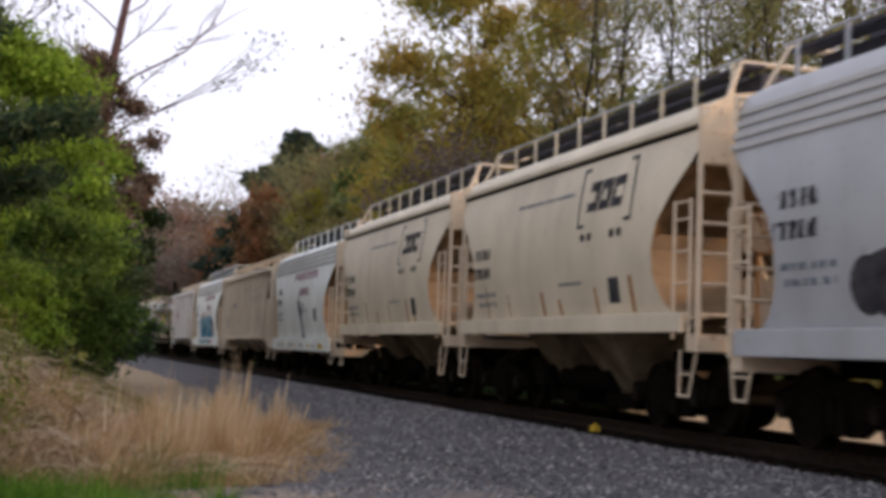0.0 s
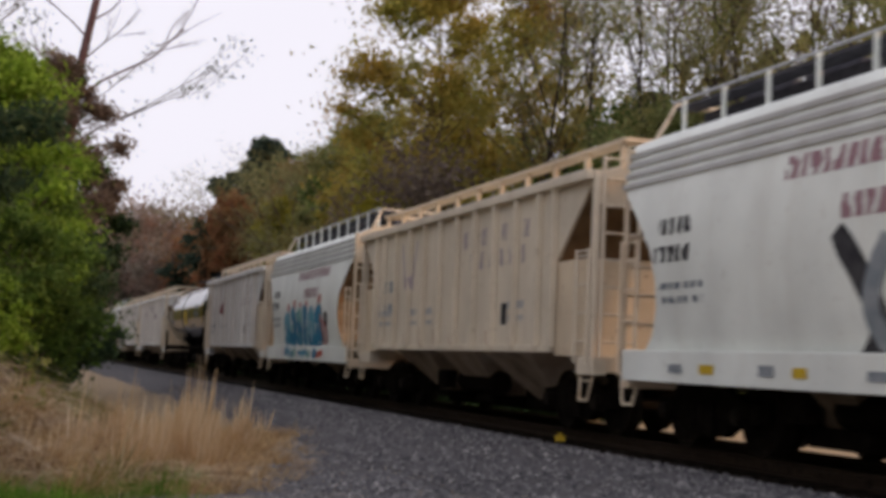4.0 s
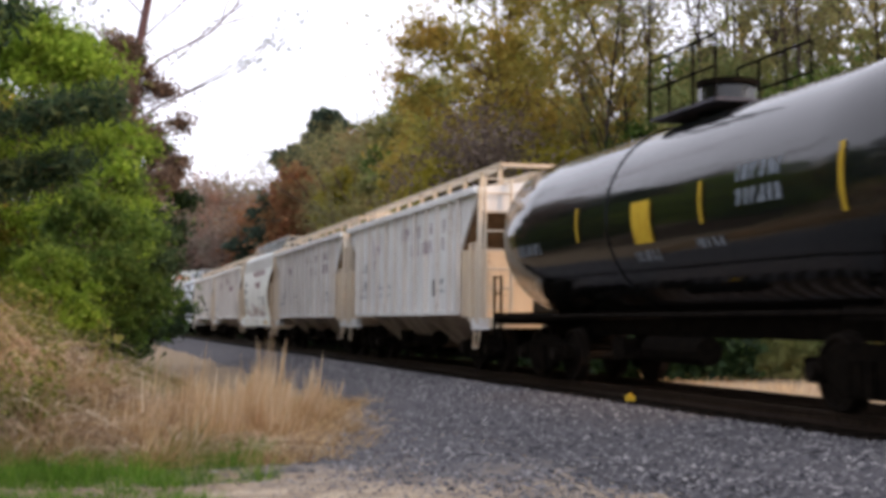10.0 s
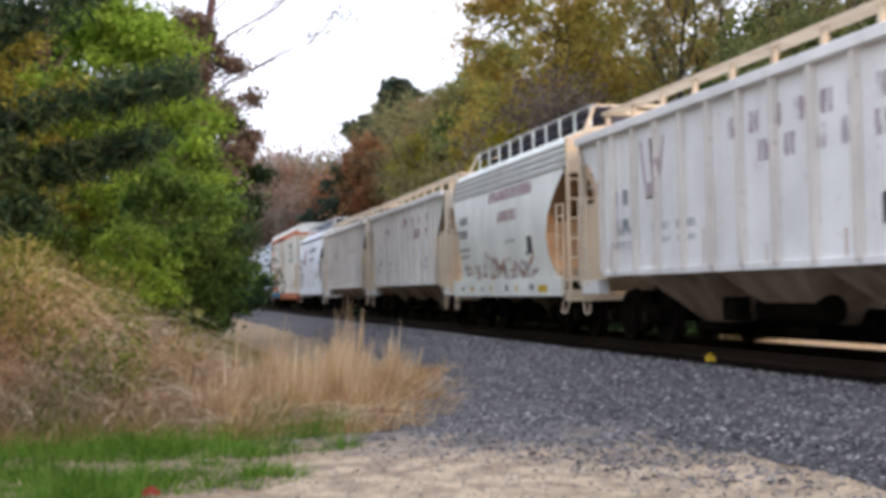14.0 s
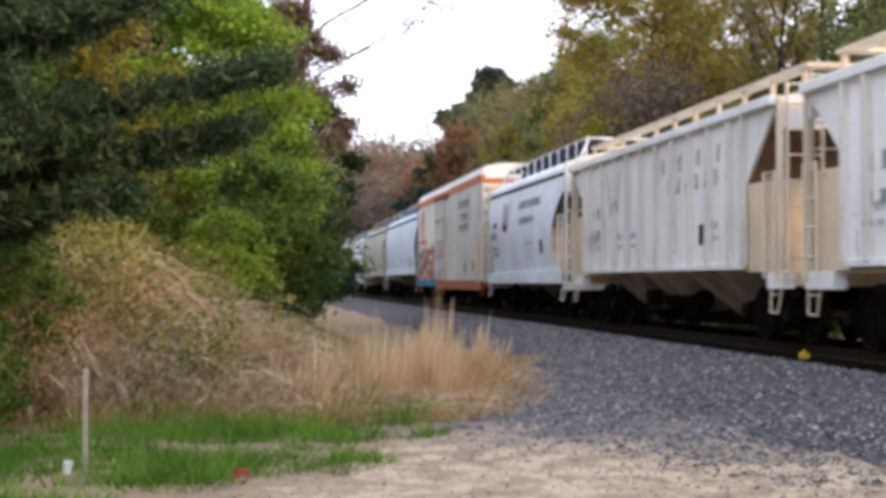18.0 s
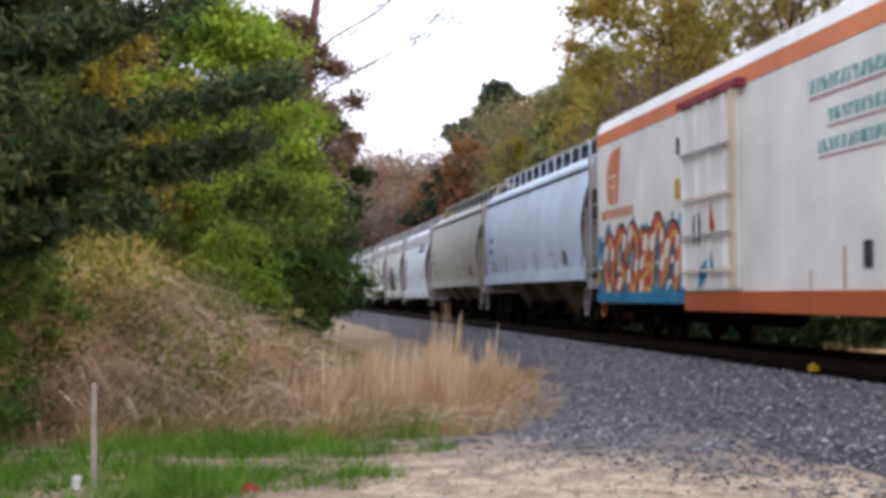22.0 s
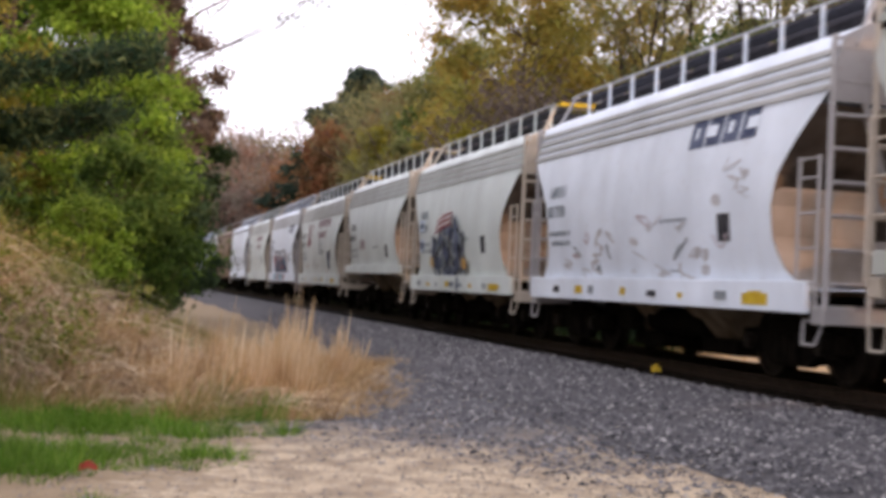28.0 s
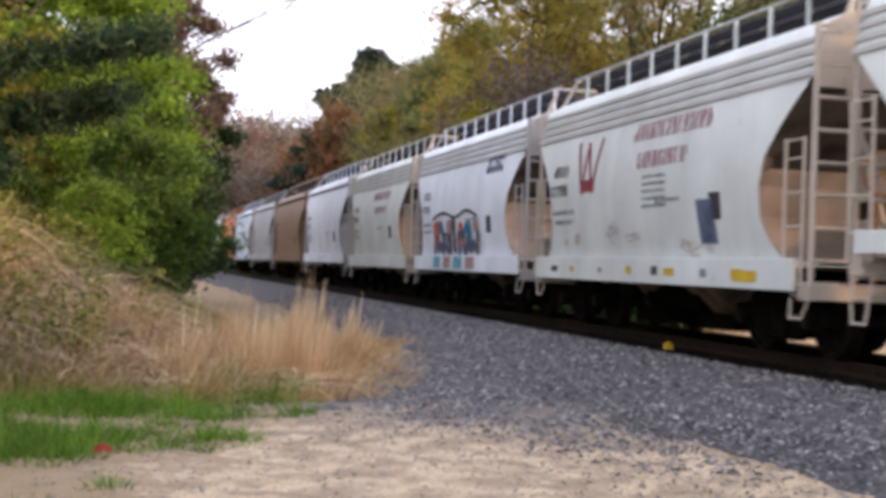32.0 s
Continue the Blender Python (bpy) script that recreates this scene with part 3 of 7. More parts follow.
    # eave mouldings
    for s in (-1, 1):
        if fascia:
            for k in range(4):
                z = ze - 0.42 + 0.14 * k
                x = s * (xs(z) + 0.0)
                Geo().box(min(x, x + s * 0.03), max(x, x + s * 0.03), -h + 0.02, h - 0.02, z, z + 0.06).part("eave_rib", M["fascia"], car)
        else:
            x = s * (xs(ze) - 0.02)
            Geo().box(min(x, x + s * 0.09), max(x, x + s * 0.09), -h + 0.02, h - 0.02, ze - 0.04, ze + 0.05).part("eave_chord", body, car, bevel=0.012)
            Geo().box(min(x, x + s * 0.05), max(x, x + s * 0.05), -h + 0.02, h - 0.02, ze - 0.10, ze - 0.044).part("eave_drip", M["frame"], car)
    # roof: hatch trough, running boards, posts and rails
    Geo().box(-0.5, 0.5, -h + 0.25, h - 0.25, zr - 0.02, zr + rail - 0.12).part("hatch_coaming", M["walk"], car, bevel=0.03)
    k = 0
    y = -h + 0.9
    while y < h - 1.2:
        Geo().box(-0.42, 0.42, y, y + 1.1, zr + rail - 0.118, zr + rail - 0.04).part("hatch_cover", M["walk"], car)
        y += 1.35
    for s in (-1, 1):
        Geo().box(min(s * 0.52, s * 0.84), max(s * 0.52, s * 0.84), -h + 0.1, h - 0.1, zr + rail - 0.09, zr + rail - 0.05).part("running_board", M["walk"], car)
        y = -h + 0.3
        m = body if posts == "body" else end
        while y < h - 0.1:
            Geo().box(min(s * 0.85, s * 0.89), max(s * 0.85, s * 0.89), y, y + 0.06, ze + (zr - ze) * 0.78, zr + rail).part("running_board_post", m, car)
            y += 1.02
        Geo().bar((s * 0.87, -h + 0.1, zr + rail), (s * 0.87, h - 0.1, zr + rail), 0.022).part("running_board_rail", M["grey"], car)
    # hopper chutes
    span = 2 * (h - 2.7)
    for b in range(bays):
        yc = -span / 2 + span * (b + 0.5) / bays
        w = span / bays
        g = Geo()
        w *= 0.62
        top = [(-1.38, yc - w / 2, zb - 0.05), (1.38, yc - w / 2, zb - 0.05), (1.38, yc + w / 2, zb - 0.05), (-1.38, yc + w / 2, zb - 0.05)]
        low = [(-0.65, yc - 0.42, 0.42), (0.65, yc - 0.42, 0.42), (0.65, yc + 0.42, 0.42), (-0.65, yc + 0.42, 0.42)]
        g.add(top + low, [(0, 1, 5, 4), (1, 2, 6, 5), (2, 3, 7, 6), (3, 0, 4, 7), (4, 5, 6, 7)])
        g.part("hopper_chute", M["chute"], car)
        Geo().box(-0.8, 0.8, yc - 0.55, yc + 0.55, 0.2, 0.42).part("outlet_gate", M["frame"], car, bevel=0.015)
    running_gear(car, L, h, gear, zb - 0.24, step=end)
    return Side(car, h, xs)


def ribbed_hopper(index, label, body="white", end="cream"):
    """Covered hopper with flat ribbed sides, boxed end corners and a railed roof."""
    car, L = vehicle("covered_hopper", label, "train car", index)
    h = L / 2 - 0.42
    body, end = M[body], M[end]
    zb, ze, zm, w = 1.22, 3.62, 2.5, 1.52
    slant = 1.38
    shape = [(-h + slant, zb), (h - slant, zb), (h - slant, zm), (h - 0.12, ze), (-h + 0.12, ze), (-h + slant, zm)]
    n = round((2 * h - 2.0) / 0.98)
    ribs = [-h + 1.0 + (2 * h - 2.0) * i / n for i in range(n + 1)]
    ribs = [-h + slant] + [y for y in ribs if abs(y) < h - slant - 0.25] + [h - slant]
    for s in (-1, 1):
        Geo().prism(shape, min(s * w, s * (w - 0.05)), max(s * w, s * (w - 0.05))).part("side_sheet", body, car)
        for y in ribs:
            Geo().box(min(s * w, s * (w + 0.1)), max(s * w, s * (w + 0.1)), y - 0.05, y + 0.05, zb + 0.0, ze - 0.02).part("side_rib", M["rib"] if body is M["white"] else body, car, bevel=0.012)
        Geo().box(min(s * w, s * (w + 0.12)), max(s * w, s * (w + 0.12)), -h + 0.1, h - 0.1, ze - 0.03, ze + 0.12).part("top_chord", body, car, bevel=0.015)
        Geo().box(min(s * w, s * (w + 0.05)), max(s * w, s * (w + 0.05)), -h + slant, h - slant, zb - 0.06, zb + 0.05).part("side_sill", body, car, bevel=0.012)
    g = Geo().prism([(-w - 0.03, ze + 0.09), (-0.5, ze + 0.24), (0.5, ze + 0.24), (w + 0.03, ze + 0.09), (w, ze), (-w, ze)], -h + 0.1, h - 0.1, "y")
    g.part("roof", body, car)
    for s in (-1, 1):
        g = Geo()
        ya, yb = s * (h - 0.2), s * (h - 0.2 - (slant - 0.14) * (ze - 1.6) / (ze - zm))
        v = [(-w + 0.05, ya, ze), (w - 0.05, ya, ze), (w - 0.05, yb, 1.6), (-w + 0.05, yb, 1.6)]
        # shade below the roof end is painted in with the brown
        g.add(v, [(0, 1, 2, 3)]).part("slope_sheet", M["slope"], car, "sloping end sheet with shade in its colour")
        Geo().box(-w + 0.02, w - 0.02, min(s * (h - 0.14), s * (h - 0.19)), max(s * (h - 0.14), s * (h - 0.19)), ze - 0.36, ze + 0.06).part("end_panel", body, car, "upper end panel under the roof")
        for e in (-1, 1):
            x0, x1 = e * 0.28, e * 1.5
            g = Geo().box(min(x0, x1), max(x0, x1), min(s * (h - 0.32), s * (h - 0.36)), max(s * (h - 0.32), s * (h - 0.36)), zb - 0.1, zm)
            g.box(min(e * 1.46, x1), max(e * 1.46, x1), min(s * (h - 0.36), s * (h - slant - 0.02)), max(s * (h - 0.36), s * (h - slant - 0.02)), zb - 0.1, zm)
            g.part("end_corner_panel", end, car, "stained cream boxed end corner")
            Geo().box(min(e * 1.45, e * 1.54), max(e * 1.45, e * 1.54), min(s * (h - 0.02), s * (h - 0.12)), max(s * (h - 0.02), s * (h - 0.12)), zb - 0.25, ze + 0.1).part("corner_post", M["bone"], car, bevel=0.012)
            ladder(car, (e * 1.4, s * (h - 0.02)), (e * 0.85, s * (h - 0.02)), zb - 0.2, ze + 0.3, M["bone"])
            ladder(car, (e * 1.57, s * (h - 0.1)), (e * 1.57, s * (h - 0.52)), zb - 0.2, zm + 0.12, M["bone"], 0.4, 0.024)
            Geo().box(min(e * 1.3, e * 1.52), max(e * 1.3, e * 1.52), min(s * (h - 0.0), s * (h - 0.9)), max(s * (h - 0.0), s * (h - 0.55)), zb - 0.36, zb - 0.11).part("corner_sill", body, car, bevel=0.015)
    # railed roof walk
    zt = ze + 0.55
    for s in (-1, 1):
        y = -h + 0.25
        while y < h - 0.05:
            Geo().box(min(s * 0.98, s * 1.05), max(s * 0.98, s * 1.05), y - 0.05, y + 0.05, ze + 0.14, zt).part("roof_walk_post", end, car)
            y += (2 * h - 0.5) / 10
        Geo().box(min(s * 0.78, s * 1.08), max(s * 0.78, s * 1.08), -h + 0.1, h - 0.1, zt, zt + 0.06).part("roof_walk", end, car)
    for s in (-1, 1):
        Geo().box(-1.05, 1.05, min(s * (h - 0.08), s * (h - 0.4)), max(s * (h - 0.08), s * (h - 0.4)), zt + 0.002, zt + 0.062).part("roof_end_walk", end, car)
    Geo().box(-0.3, 0.3, -h + 0.5, h - 0.5, ze + 0.242, ze + 0.5).part("hatch_coaming", end, car, bevel=0.03)
    bays = 3
    span = 2 * (h - 2.4)
    for b in range(bays):
        yc, ww = -span / 2 + span * (b + 0.5) / bays, span / bays
        g = Geo()
        ww *= 0.84
        top = [(-1.42, yc - ww / 2, zb - 0.02), (1.42, yc - ww / 2, zb - 0.02), (1.42, yc + ww / 2, zb - 0.02), (-1.42, yc + ww / 2, zb - 0.02)]
        low = [(-0.6, yc - 0.4, 0.4), (0.6, yc - 0.4, 0.4), (0.6, yc + 0.4, 0.4), (-0.6, yc + 0.4, 0.4)]
        g.add(top + low, [(0, 1, 5, 4), (1, 2, 6, 5), (2, 3, 7, 6), (3, 0, 4, 7), (4, 5, 6, 7)])
        g.part("hopper_chute", M["pale_chute"], car)
        Geo().box(-0.75, 0.75, yc - 0.45, yc + 0.45, 0.27, 0.4).part("outlet_gate", M["frame"], car)
    running_gear(car, L, h, end, zb - 0.1)
    side = Side(car, h, lambda z: w)
    side.ribs = ribs
    return side


def tank_car(index, label):
    car, L = vehicle("tank_car", label, "tank car", index)
    h = L / 2 - 0.42
    r, zc, n = 1.46, 2.63, 40
    ht = h - 0.5
    g = Geo()
    rings = [(-ht - 0.5, 0.02)] + [(-ht - 0.5 * math.cos(a), r * math.sin(a)) for a in (0.35, 0.7, 1.05, 1.35)]
    rings += [(-ht + 2 * ht * i / 8, r) for i in range(9)]
    rings += [(-y, q) for y, q in reversed(rings[:5])]
    v = [(q * math.cos(2 * math.pi * i / n), y, zc + q * math.sin(2 * math.pi * i / n)) for y, q in rings for i in range(n)]
    f = [(k * n + i, k * n + (i + 1) % n, (k + 1) * n + (i + 1) % n, (k + 1) * n + i) for k in range(len(rings) - 1) for i in range(n)]
    g.add(v, f)
    g.smooth = True
    g.part("tank", M["tank"], car)
    for y in (1.2,):
        g = Geo()
        v = [(q * math.cos(2 * math.pi * i / n), y + d, zc + q * math.sin(2 * math.pi * i / n)) for d, q in ((-0.05, r), (-0.05, r + 0.02), (0.05, r + 0.02), (0.05, r)) for i in range(n)]
        g.add(v, [(k * n + i, k * n + (i + 1) % n, (k + 1) * n + (i + 1) % n, (k + 1) * n + i) for k in range(3) for i in range(n)]).part("tank_band", M["tank"], car)
    g = Geo()
    g.bar((0, 0, zc + r - 0.1), (0, 0, zc + r + 0.42), 0.42, 20)
    g.part("manway", M["tank"], car, bevel=0.03)
    Geo().bar((0, 0.0, zc + r + 0.42), (0, 0, zc + r + 0.5), 0.46, 20).part("manway_lid", M["frame"], car)
    Geo().box(-0.75, 0.75, -1.1, 1.1, zc + r + 0.02, zc + r + 0.07).part("platform", M["walk"], car)
    for s in (-1, 1):
        g = Geo()
        for y in (-1.1, -0.4, 0.4, 1.1):
            g.bar((s * 0.75, y, zc + r + 0.05), (s * 0.75, y, zc + r + 0.95), 0.025)
        for z in (0.5, 0.95):
            g.bar((s * 0.75, -1.1, zc + r + z), (s * 0.75, 1.1, zc + r + z), 0.022)
        g.part("platform_railing", M["frame"], car)
        Geo().bar((s * 1.5, -h + 0.1, 1.12), (s * 1.5, h - 0.1, 1.12), 0.04, 6).part("side_handrail", M["frame"], car)
        Geo().box(-1.3, 1.3, min(s * (h - 0.2), s * (h - 1.6)), max(s * (h - 0.2), s * (h - 1.6)), 1.05, 1.2).part("tank_saddle", M["frame"], car)
        ladder(car, (-1.5, s * (h - 0.1)), (-1.5, s * (h - 0.5)), 0.5, 1.9, M["frame"])
    running_gear(car, L, h, M["frame"], 1.2, 1.6)
    side = Side(car, h, lambda z: math.sqrt(max(0.01, r * r - (z - zc) ** 2)))
    side.patch("placard", M["yellow"], [(6.2, 6.85, 2.15, 2.75)], 0.025, "yellow placard")
    side.patch("stripe", M["yellow"], [(1.3, 1.38, 2.2, 2.95), (4.6, 4.68, 2.3, 2.85), (9.0, 9.08, 2.3, 2.85)], 0.024, "thin yellow stripe")
    side.words(2.6, 3.7, 2.75, 2.95, 5, M["dusk"])
    side.words(2.6, 3.7, 2.45, 2.65, 5, M["dusk"])
    side.words(10.9, 12.1, 2.2, 2.4, 6, M["dusk"])
    side.words(4.2, 5.0, 2.0, 2.12, 6, M["dusk"])
    side.words(6.2, 7.0, 1.9, 2.05, 6, M["dusk"])
    return side


def reefer(index):
    car, L = vehicle("refrigerator_car", "tall white refrigerator boxcar with orange trim and sprayed graffiti", "boxcar", index)
    h = L / 2 - 0.6
    w, zb, ze = 1.56, 0.78, 4.62
    Geo().box(-w, w, -h, h, zb + 0.2, ze).part("body", M["reefer"], car, bevel=0.02)
    Geo().prism([(-w - 0.01, ze - 0.02), (-w + 0.1, ze + 0.24), (-0.9, ze + 0.36), (0.9, ze + 0.36), (w - 0.1, ze + 0.24), (w + 0.01, ze - 0.02)], -h - 0.02, h + 0.02, "y").part("roof", M["reefer"], car)
    side = Side(car, h, lambda z: w)
    for s in (-1, 1):
        x = s * w
        Geo().box(min(x, x + s * 0.012), max(x, x + s * 0.012), -h + 0.01, h - 0.01, ze - 0.30, ze - 0.03).part("top_stripe", M["orange"], car)
        Geo().box(min(x, x + s * 0.06), max(x, x + s * 0.06), -h + 0.02, h - 6.35, zb - 0.1, zb + 0.24).part("side_sill", M["sill_orange"], car, "grimy orange-painted side sill", bevel=0.012)
        Geo().box(min(x, x + s * 0.035), max(x, x + s * 0.035), h - 6.35, h - 0.02, zb + 0.02, zb + 0.24).part("side_sill", M["spray_blue"], car)
        # door with posts, locking bars and panels
        dc = 0.72
        Geo().box(min(x, x + s * 0.09), max(x, x + s * 0.09), dc - 1.3, dc + 1.3, zb + 0.25, ze - 0.32).part("door", M["reefer"], car, "white plug door with locking bars", bevel=0.015)
        for y in (dc - 1.32, dc - 0.88, dc - 0.1, dc + 0.5, dc + 1.26):
            wd = 0.2 if y < dc - 1 else 0.06
            Geo().box(min(x + s * 0.09, x + s * 0.14), max(x + s * 0.09, x + s * 0.14), y, y + wd, zb + 0.3, ze - 0.34).part("door_post", M["cream"] if wd > 0.1 else M["white"], car)
        for z in (1.35, 1.95, 2.6, 3.4):
            Geo().box(min(x + s * 0.14, x + s * 0.19), max(x + s * 0.14, x + s * 0.19), dc - 1.2, dc + 1.25, z, z + 0.05).part("locking_bar", M["bone"] if z in (1.35, 2.6) else M["dim"], car)
        Geo().box(min(x, x + s * 0.16), max(x, x + s * 0.16), dc - 1.6, dc + 1.5, ze - 0.34, ze - 0.2).part("door_track", M["maroon"], car, "dark red door track", bevel=0.01)
    for s in (-1, 1):
        y = s * h
        for k in range(9):
            z = zb + 0.45 + k * 0.4
            Geo().box(-w + 0.1, w - 0.1, min(y, y + s * 0.07), max(y, y + s * 0.07), z, z + 0.17).part("end_rib", M["cream"] if k < 8 else M["reefer"], car, bevel=0.03)
        Geo().box(-w - 0.005, w + 0.005, min(y, y + s * 0.03), max(y, y + s * 0.03), ze - 0.32, ze - 0.04).part("end_stripe", M["orange"], car)
        ladder(car, (-1.5, y + s * 0.1), (-1.05, y + s * 0.1), 0.9, 2.9, M["cream"])
        ladder(car, (1.5, y + s * 0.1), (1.05, y + s * 0.1), 0.9, 4.4, M["cream"])
        if s < 0:
            ladder(car, (-w - 0.06, y - s * 0.1), (-w - 0.06, y - s * 0.55), 0.9, 2.6, M["cream"])
    running_gear(car, L, h, M["sill_orange"], 0.98, 2.4)
    Geo().box(-0.9, 0.4, 2.0, 4.5, 0.45, 0.85).part("fuel_tank", M["frame"], car, bevel=0.03)
    H2 = 2 * h
    # company mark: an orange shape round on one side, with thin white bars
    side.shape("logo", M["orange"], [(H2 - 2.0, 4.16), (H2 - 1.25, 4.08), (H2 - 0.98, 3.92), (H2 - 0.84, 3.65), (H2 - 0.82, 3.3), (H2 - 0.9, 3.05), (H2 - 1.08, 2.93), (H2 - 1.72, 2.93), (H2 - 1.82, 3.45)], 0.006)
    side.patch("logo_bar", M["reefer"], [(H2 - 1.62, H2 - 1.0, 3.52, 3.56), (H2 - 1.55, H2 - 1.05, 3.3, 3.34), (H2 - 1.5, H2 - 1.42, 2.93, 3.6)], 0.009)
    side.words(H2 - 2.9, H2 - 0.35, 2.62, 2.84, 10, M["orange"])
    side.words(2.6, 5.2, 3.75, 3.95, 14, M["teal"])
    side.words(2.8, 4.6, 3.3, 3.48, 10, M["teal"])
    side.words(2.7, 4.9, 2.9, 3.08, 12, M["teal"])
    side.patch("lettering_shade", M["fade_red"], [(2.6, 5.2, 3.66, 3.71), (2.8, 4.6, 3.22, 3.26), (2.7, 4.9, 2.82, 2.86)], 0.006)
    side.patch("data_plate", M["yellow"], [(1.5, 1.9, 1.35, 1.7), (H2 - 6.0, H2 - 5.75, 2.72, 3.1), (H2 - 0.25, H2 - 0.05, 1.2, 1.5)], 0.02)
    side.patch("test_plate", M["ink"], [(3.3, 3.55, 1.3, 1.65), (H2 - 6.0, H2 - 5.85, 3.55, 3.85)], 0.02)
    side.patch("rust_streak", M["rust"], [(4.1, 4.16, 1.0, 1.6), (0.9, 0.95, 1.0, 1.8), (5.2, 5.24, 1.0, 1.3)], 0.005)
    # graffiti: a blue field with tall red, white and gold letters in black outline
    rng = random.Random(5)
    side.patch("graffiti_field", M["spray_blue"], [(H2 - 6.25, H2 - 0.02, 0.99, 1.55)], 0.0045)
    for i in range(22):
        z = rng.uniform(1.5, 2.2)
        side.blob(H2 - 0.25 - i * 0.275, z, rng.uniform(0.14, 0.32), rng.uniform(0.15, 0.42), M["spray_blue" if i % 3 else "sky_tag"], 0.005 + 0.0002 * i, "graffiti_field", rng.uniform(-0.2, 0.05), 9)
    for i in range(14):
        d, z = H2 - 0.2 - 0.44 * i, rng.uniform(2.1, 2.6)
        side.stroke([(d + 0.12, z - 0.5), (d, z - 0.2), (d - 0.1, z)], rng.uniform(0.1, 0.2), M["sky_tag" if i % 2 else "spray_blue"], 0.006, "graffiti_field")
    for i in range(9):
        d = H2 - 0.4 - 0.68 * i
        side.stroke([(d, 1.05), (d - 0.08, 1.18), (d - 0.3, 1.22)], 0.09, M["spray_white" if i % 2 else "sky_tag"], 0.0072, "graffiti_splash")
    for i, (d0, lw, top, pts) in enumerate((
            (0.62, 0.80, 2.35, ((0.55, 1.0), (0.18, 0.72), (0.12, 0.28), (0.42, 0.0), (0.78, 0.25), (0.85, 0.7), (0.55, 1.0))),
            (1.45, 0.92, 2.42, ((0.95, 0.5), (0.9, 0.85), (0.55, 1.0), (0.2, 0.75), (0.45, 0.42), (0.8, 0.3), (0.5, 0.12), (0.02, 0.06))),
            (2.42, 0.86, 2.46, ((0.1, 0.62), (0.35, 0.95), (0.75, 0.9), (0.85, 0.4), (0.5, 0.0), (0.2, 0.22), (0.3, 0.45))),
            (3.28, 0.96, 2.42, ((0.08, 0.98), (0.55, 0.8), (0.9, 0.9), (0.45, 0.6), (0.3, 0.45), (0.85, 0.4), (0.3, 0.22), (0.25, 0.05), (0.85, 0.0))),
            (4.12, 0.95, 2.52, ((0.05, 0.05), (0.2, 0.72), (0.5, 1.0), (0.82, 0.8), (0.85, 0.4), (0.72, 0.02))),
            (5.0, 0.98, 2.34, ((0.08, 0.2), (0.25, 0.7), (0.55, 0.97), (0.88, 0.8), (0.85, 0.35), (0.62, 0.0))))):
        line = [(H2 - d0 - u * lw, 1.08 + v * (top - 1.25)) for u, v in pts]
        side.stroke(line, 0.50, M["ink"], 0.010 + 0.001 * (i % 2), "graffiti_outline")
        side.stroke(line, 0.36, M["spray_red"], 0.015 + 0.001 * (i % 2), "graffiti_letter")
        side.stroke([(d - 0.10, z - 0.02) for d, z in line], 0.11, M["spray_gold"], 0.020 + 0.001 * (i % 2), "graffiti_edge")
        for k, (rd, rz) in ((1, (0.15, 0.19)), (len(line) - 2, (0.13, 0.16)), (len(line) // 2, (0.11, 0.15))):
            side.blob(line[k][0], line[k][1], rd, rz, M["spray_white"], 0.026 + 0.0006 * k, "graffiti_shine", -0.06, 9)
        if i in (1, 2):
            side.blob(H2 - d0 - 0.5 * lw, 1.72, 0.08, 0.2, M["sky_tag"], 0.031, "graffiti_shine", -0.03, 9)
    side.stroke([(H2 - 7.2, 1.2), (H2 - 7.9, 1.5)], 0.3, M["spray_blue"], 0.105)
    side.stroke([(H2 - 8.0, 2.1), (H2 - 7.8, 2.5)], 0.22, M["spray_red"], 0.105)
    side.blob(H2 - 7.2, 2.1, 0.22, 0.35, M["ink"], 0.105)
    return side


def ww_words(side, z, mat, d0, d1, second=True):
    side.words(d0, d1, z, z + 0.25, 17, mat)
    if second:
        m = (d0 + d1) / 2
        side.words(m - (d1 - d0) * 0.22, m + (d1 - d0) * 0.22, z - 0.5, z - 0.25, 8, mat)


def spaced_words(side, d0, d1, n0, n1, mat):
    """Widely set letters between the ribs, in two lines."""
    for z, n, a, b in ((3.0, n0, d0, d1), (2.6, n1, d0 + 0.6, d1 - 0.9)):
        step = (b - a) / n
        for i in range(n):
            side.patch("letter_block", text_mat(mat, 0.2), [(a + i * step + step * 0.2, a + i * step + step * 0.66, z - 0.03, z + 0.26)], 0.006)


def ribbed_marks(side, seed, w_mat="maroon"):
    H2 = side.h * 2
    rng = random.Random(seed)
    if seed == 6:
        side.w_mark(H2 - 3.75, 2.35, 1.15, 1.05, M[w_mat])
    else:
        side.w_mark(H2 - 3.75, 2.4, 1.0, 0.9, M["wine"], M["ghost"])
    spaced_words(side, 1.9, H2 - 6.4, 9, 6, M["ghost" if seed != 11 else "fade_red"])
    for d in (H2 - 2.1, H2 - 2.6):
        side.patch("reporting_mark", M["dusk"], [(d, d + 0.25, 2.35, 2.6), (d, d + 0.3, 1.92, 2.12)], 0.006)
    for d in (H2 - 2.7, H2 - 4.4, H2 - 5.4, 2.6):
        side.words(d, d + 0.75, 1.85, 1.98, 5, M["faint"])
        side.words(d, d + 0.7, 1.66, 1.74, 5, M["faint"])
    side.patch("test_plate", M["ink"], [(3.35, 3.6, 1.6, 1.95)], 0.006)
    for k in range(6):
        d = side.h + side.ribs[2 + (seed + 2 * k) % (len(side.ribs) - 3)] + 0.35
        side.patch("rust_streak", M["rust"], [(d, d + 0.03, 1.25, 1.25 + rng.uniform(0.2, 0.6))], 0.004)


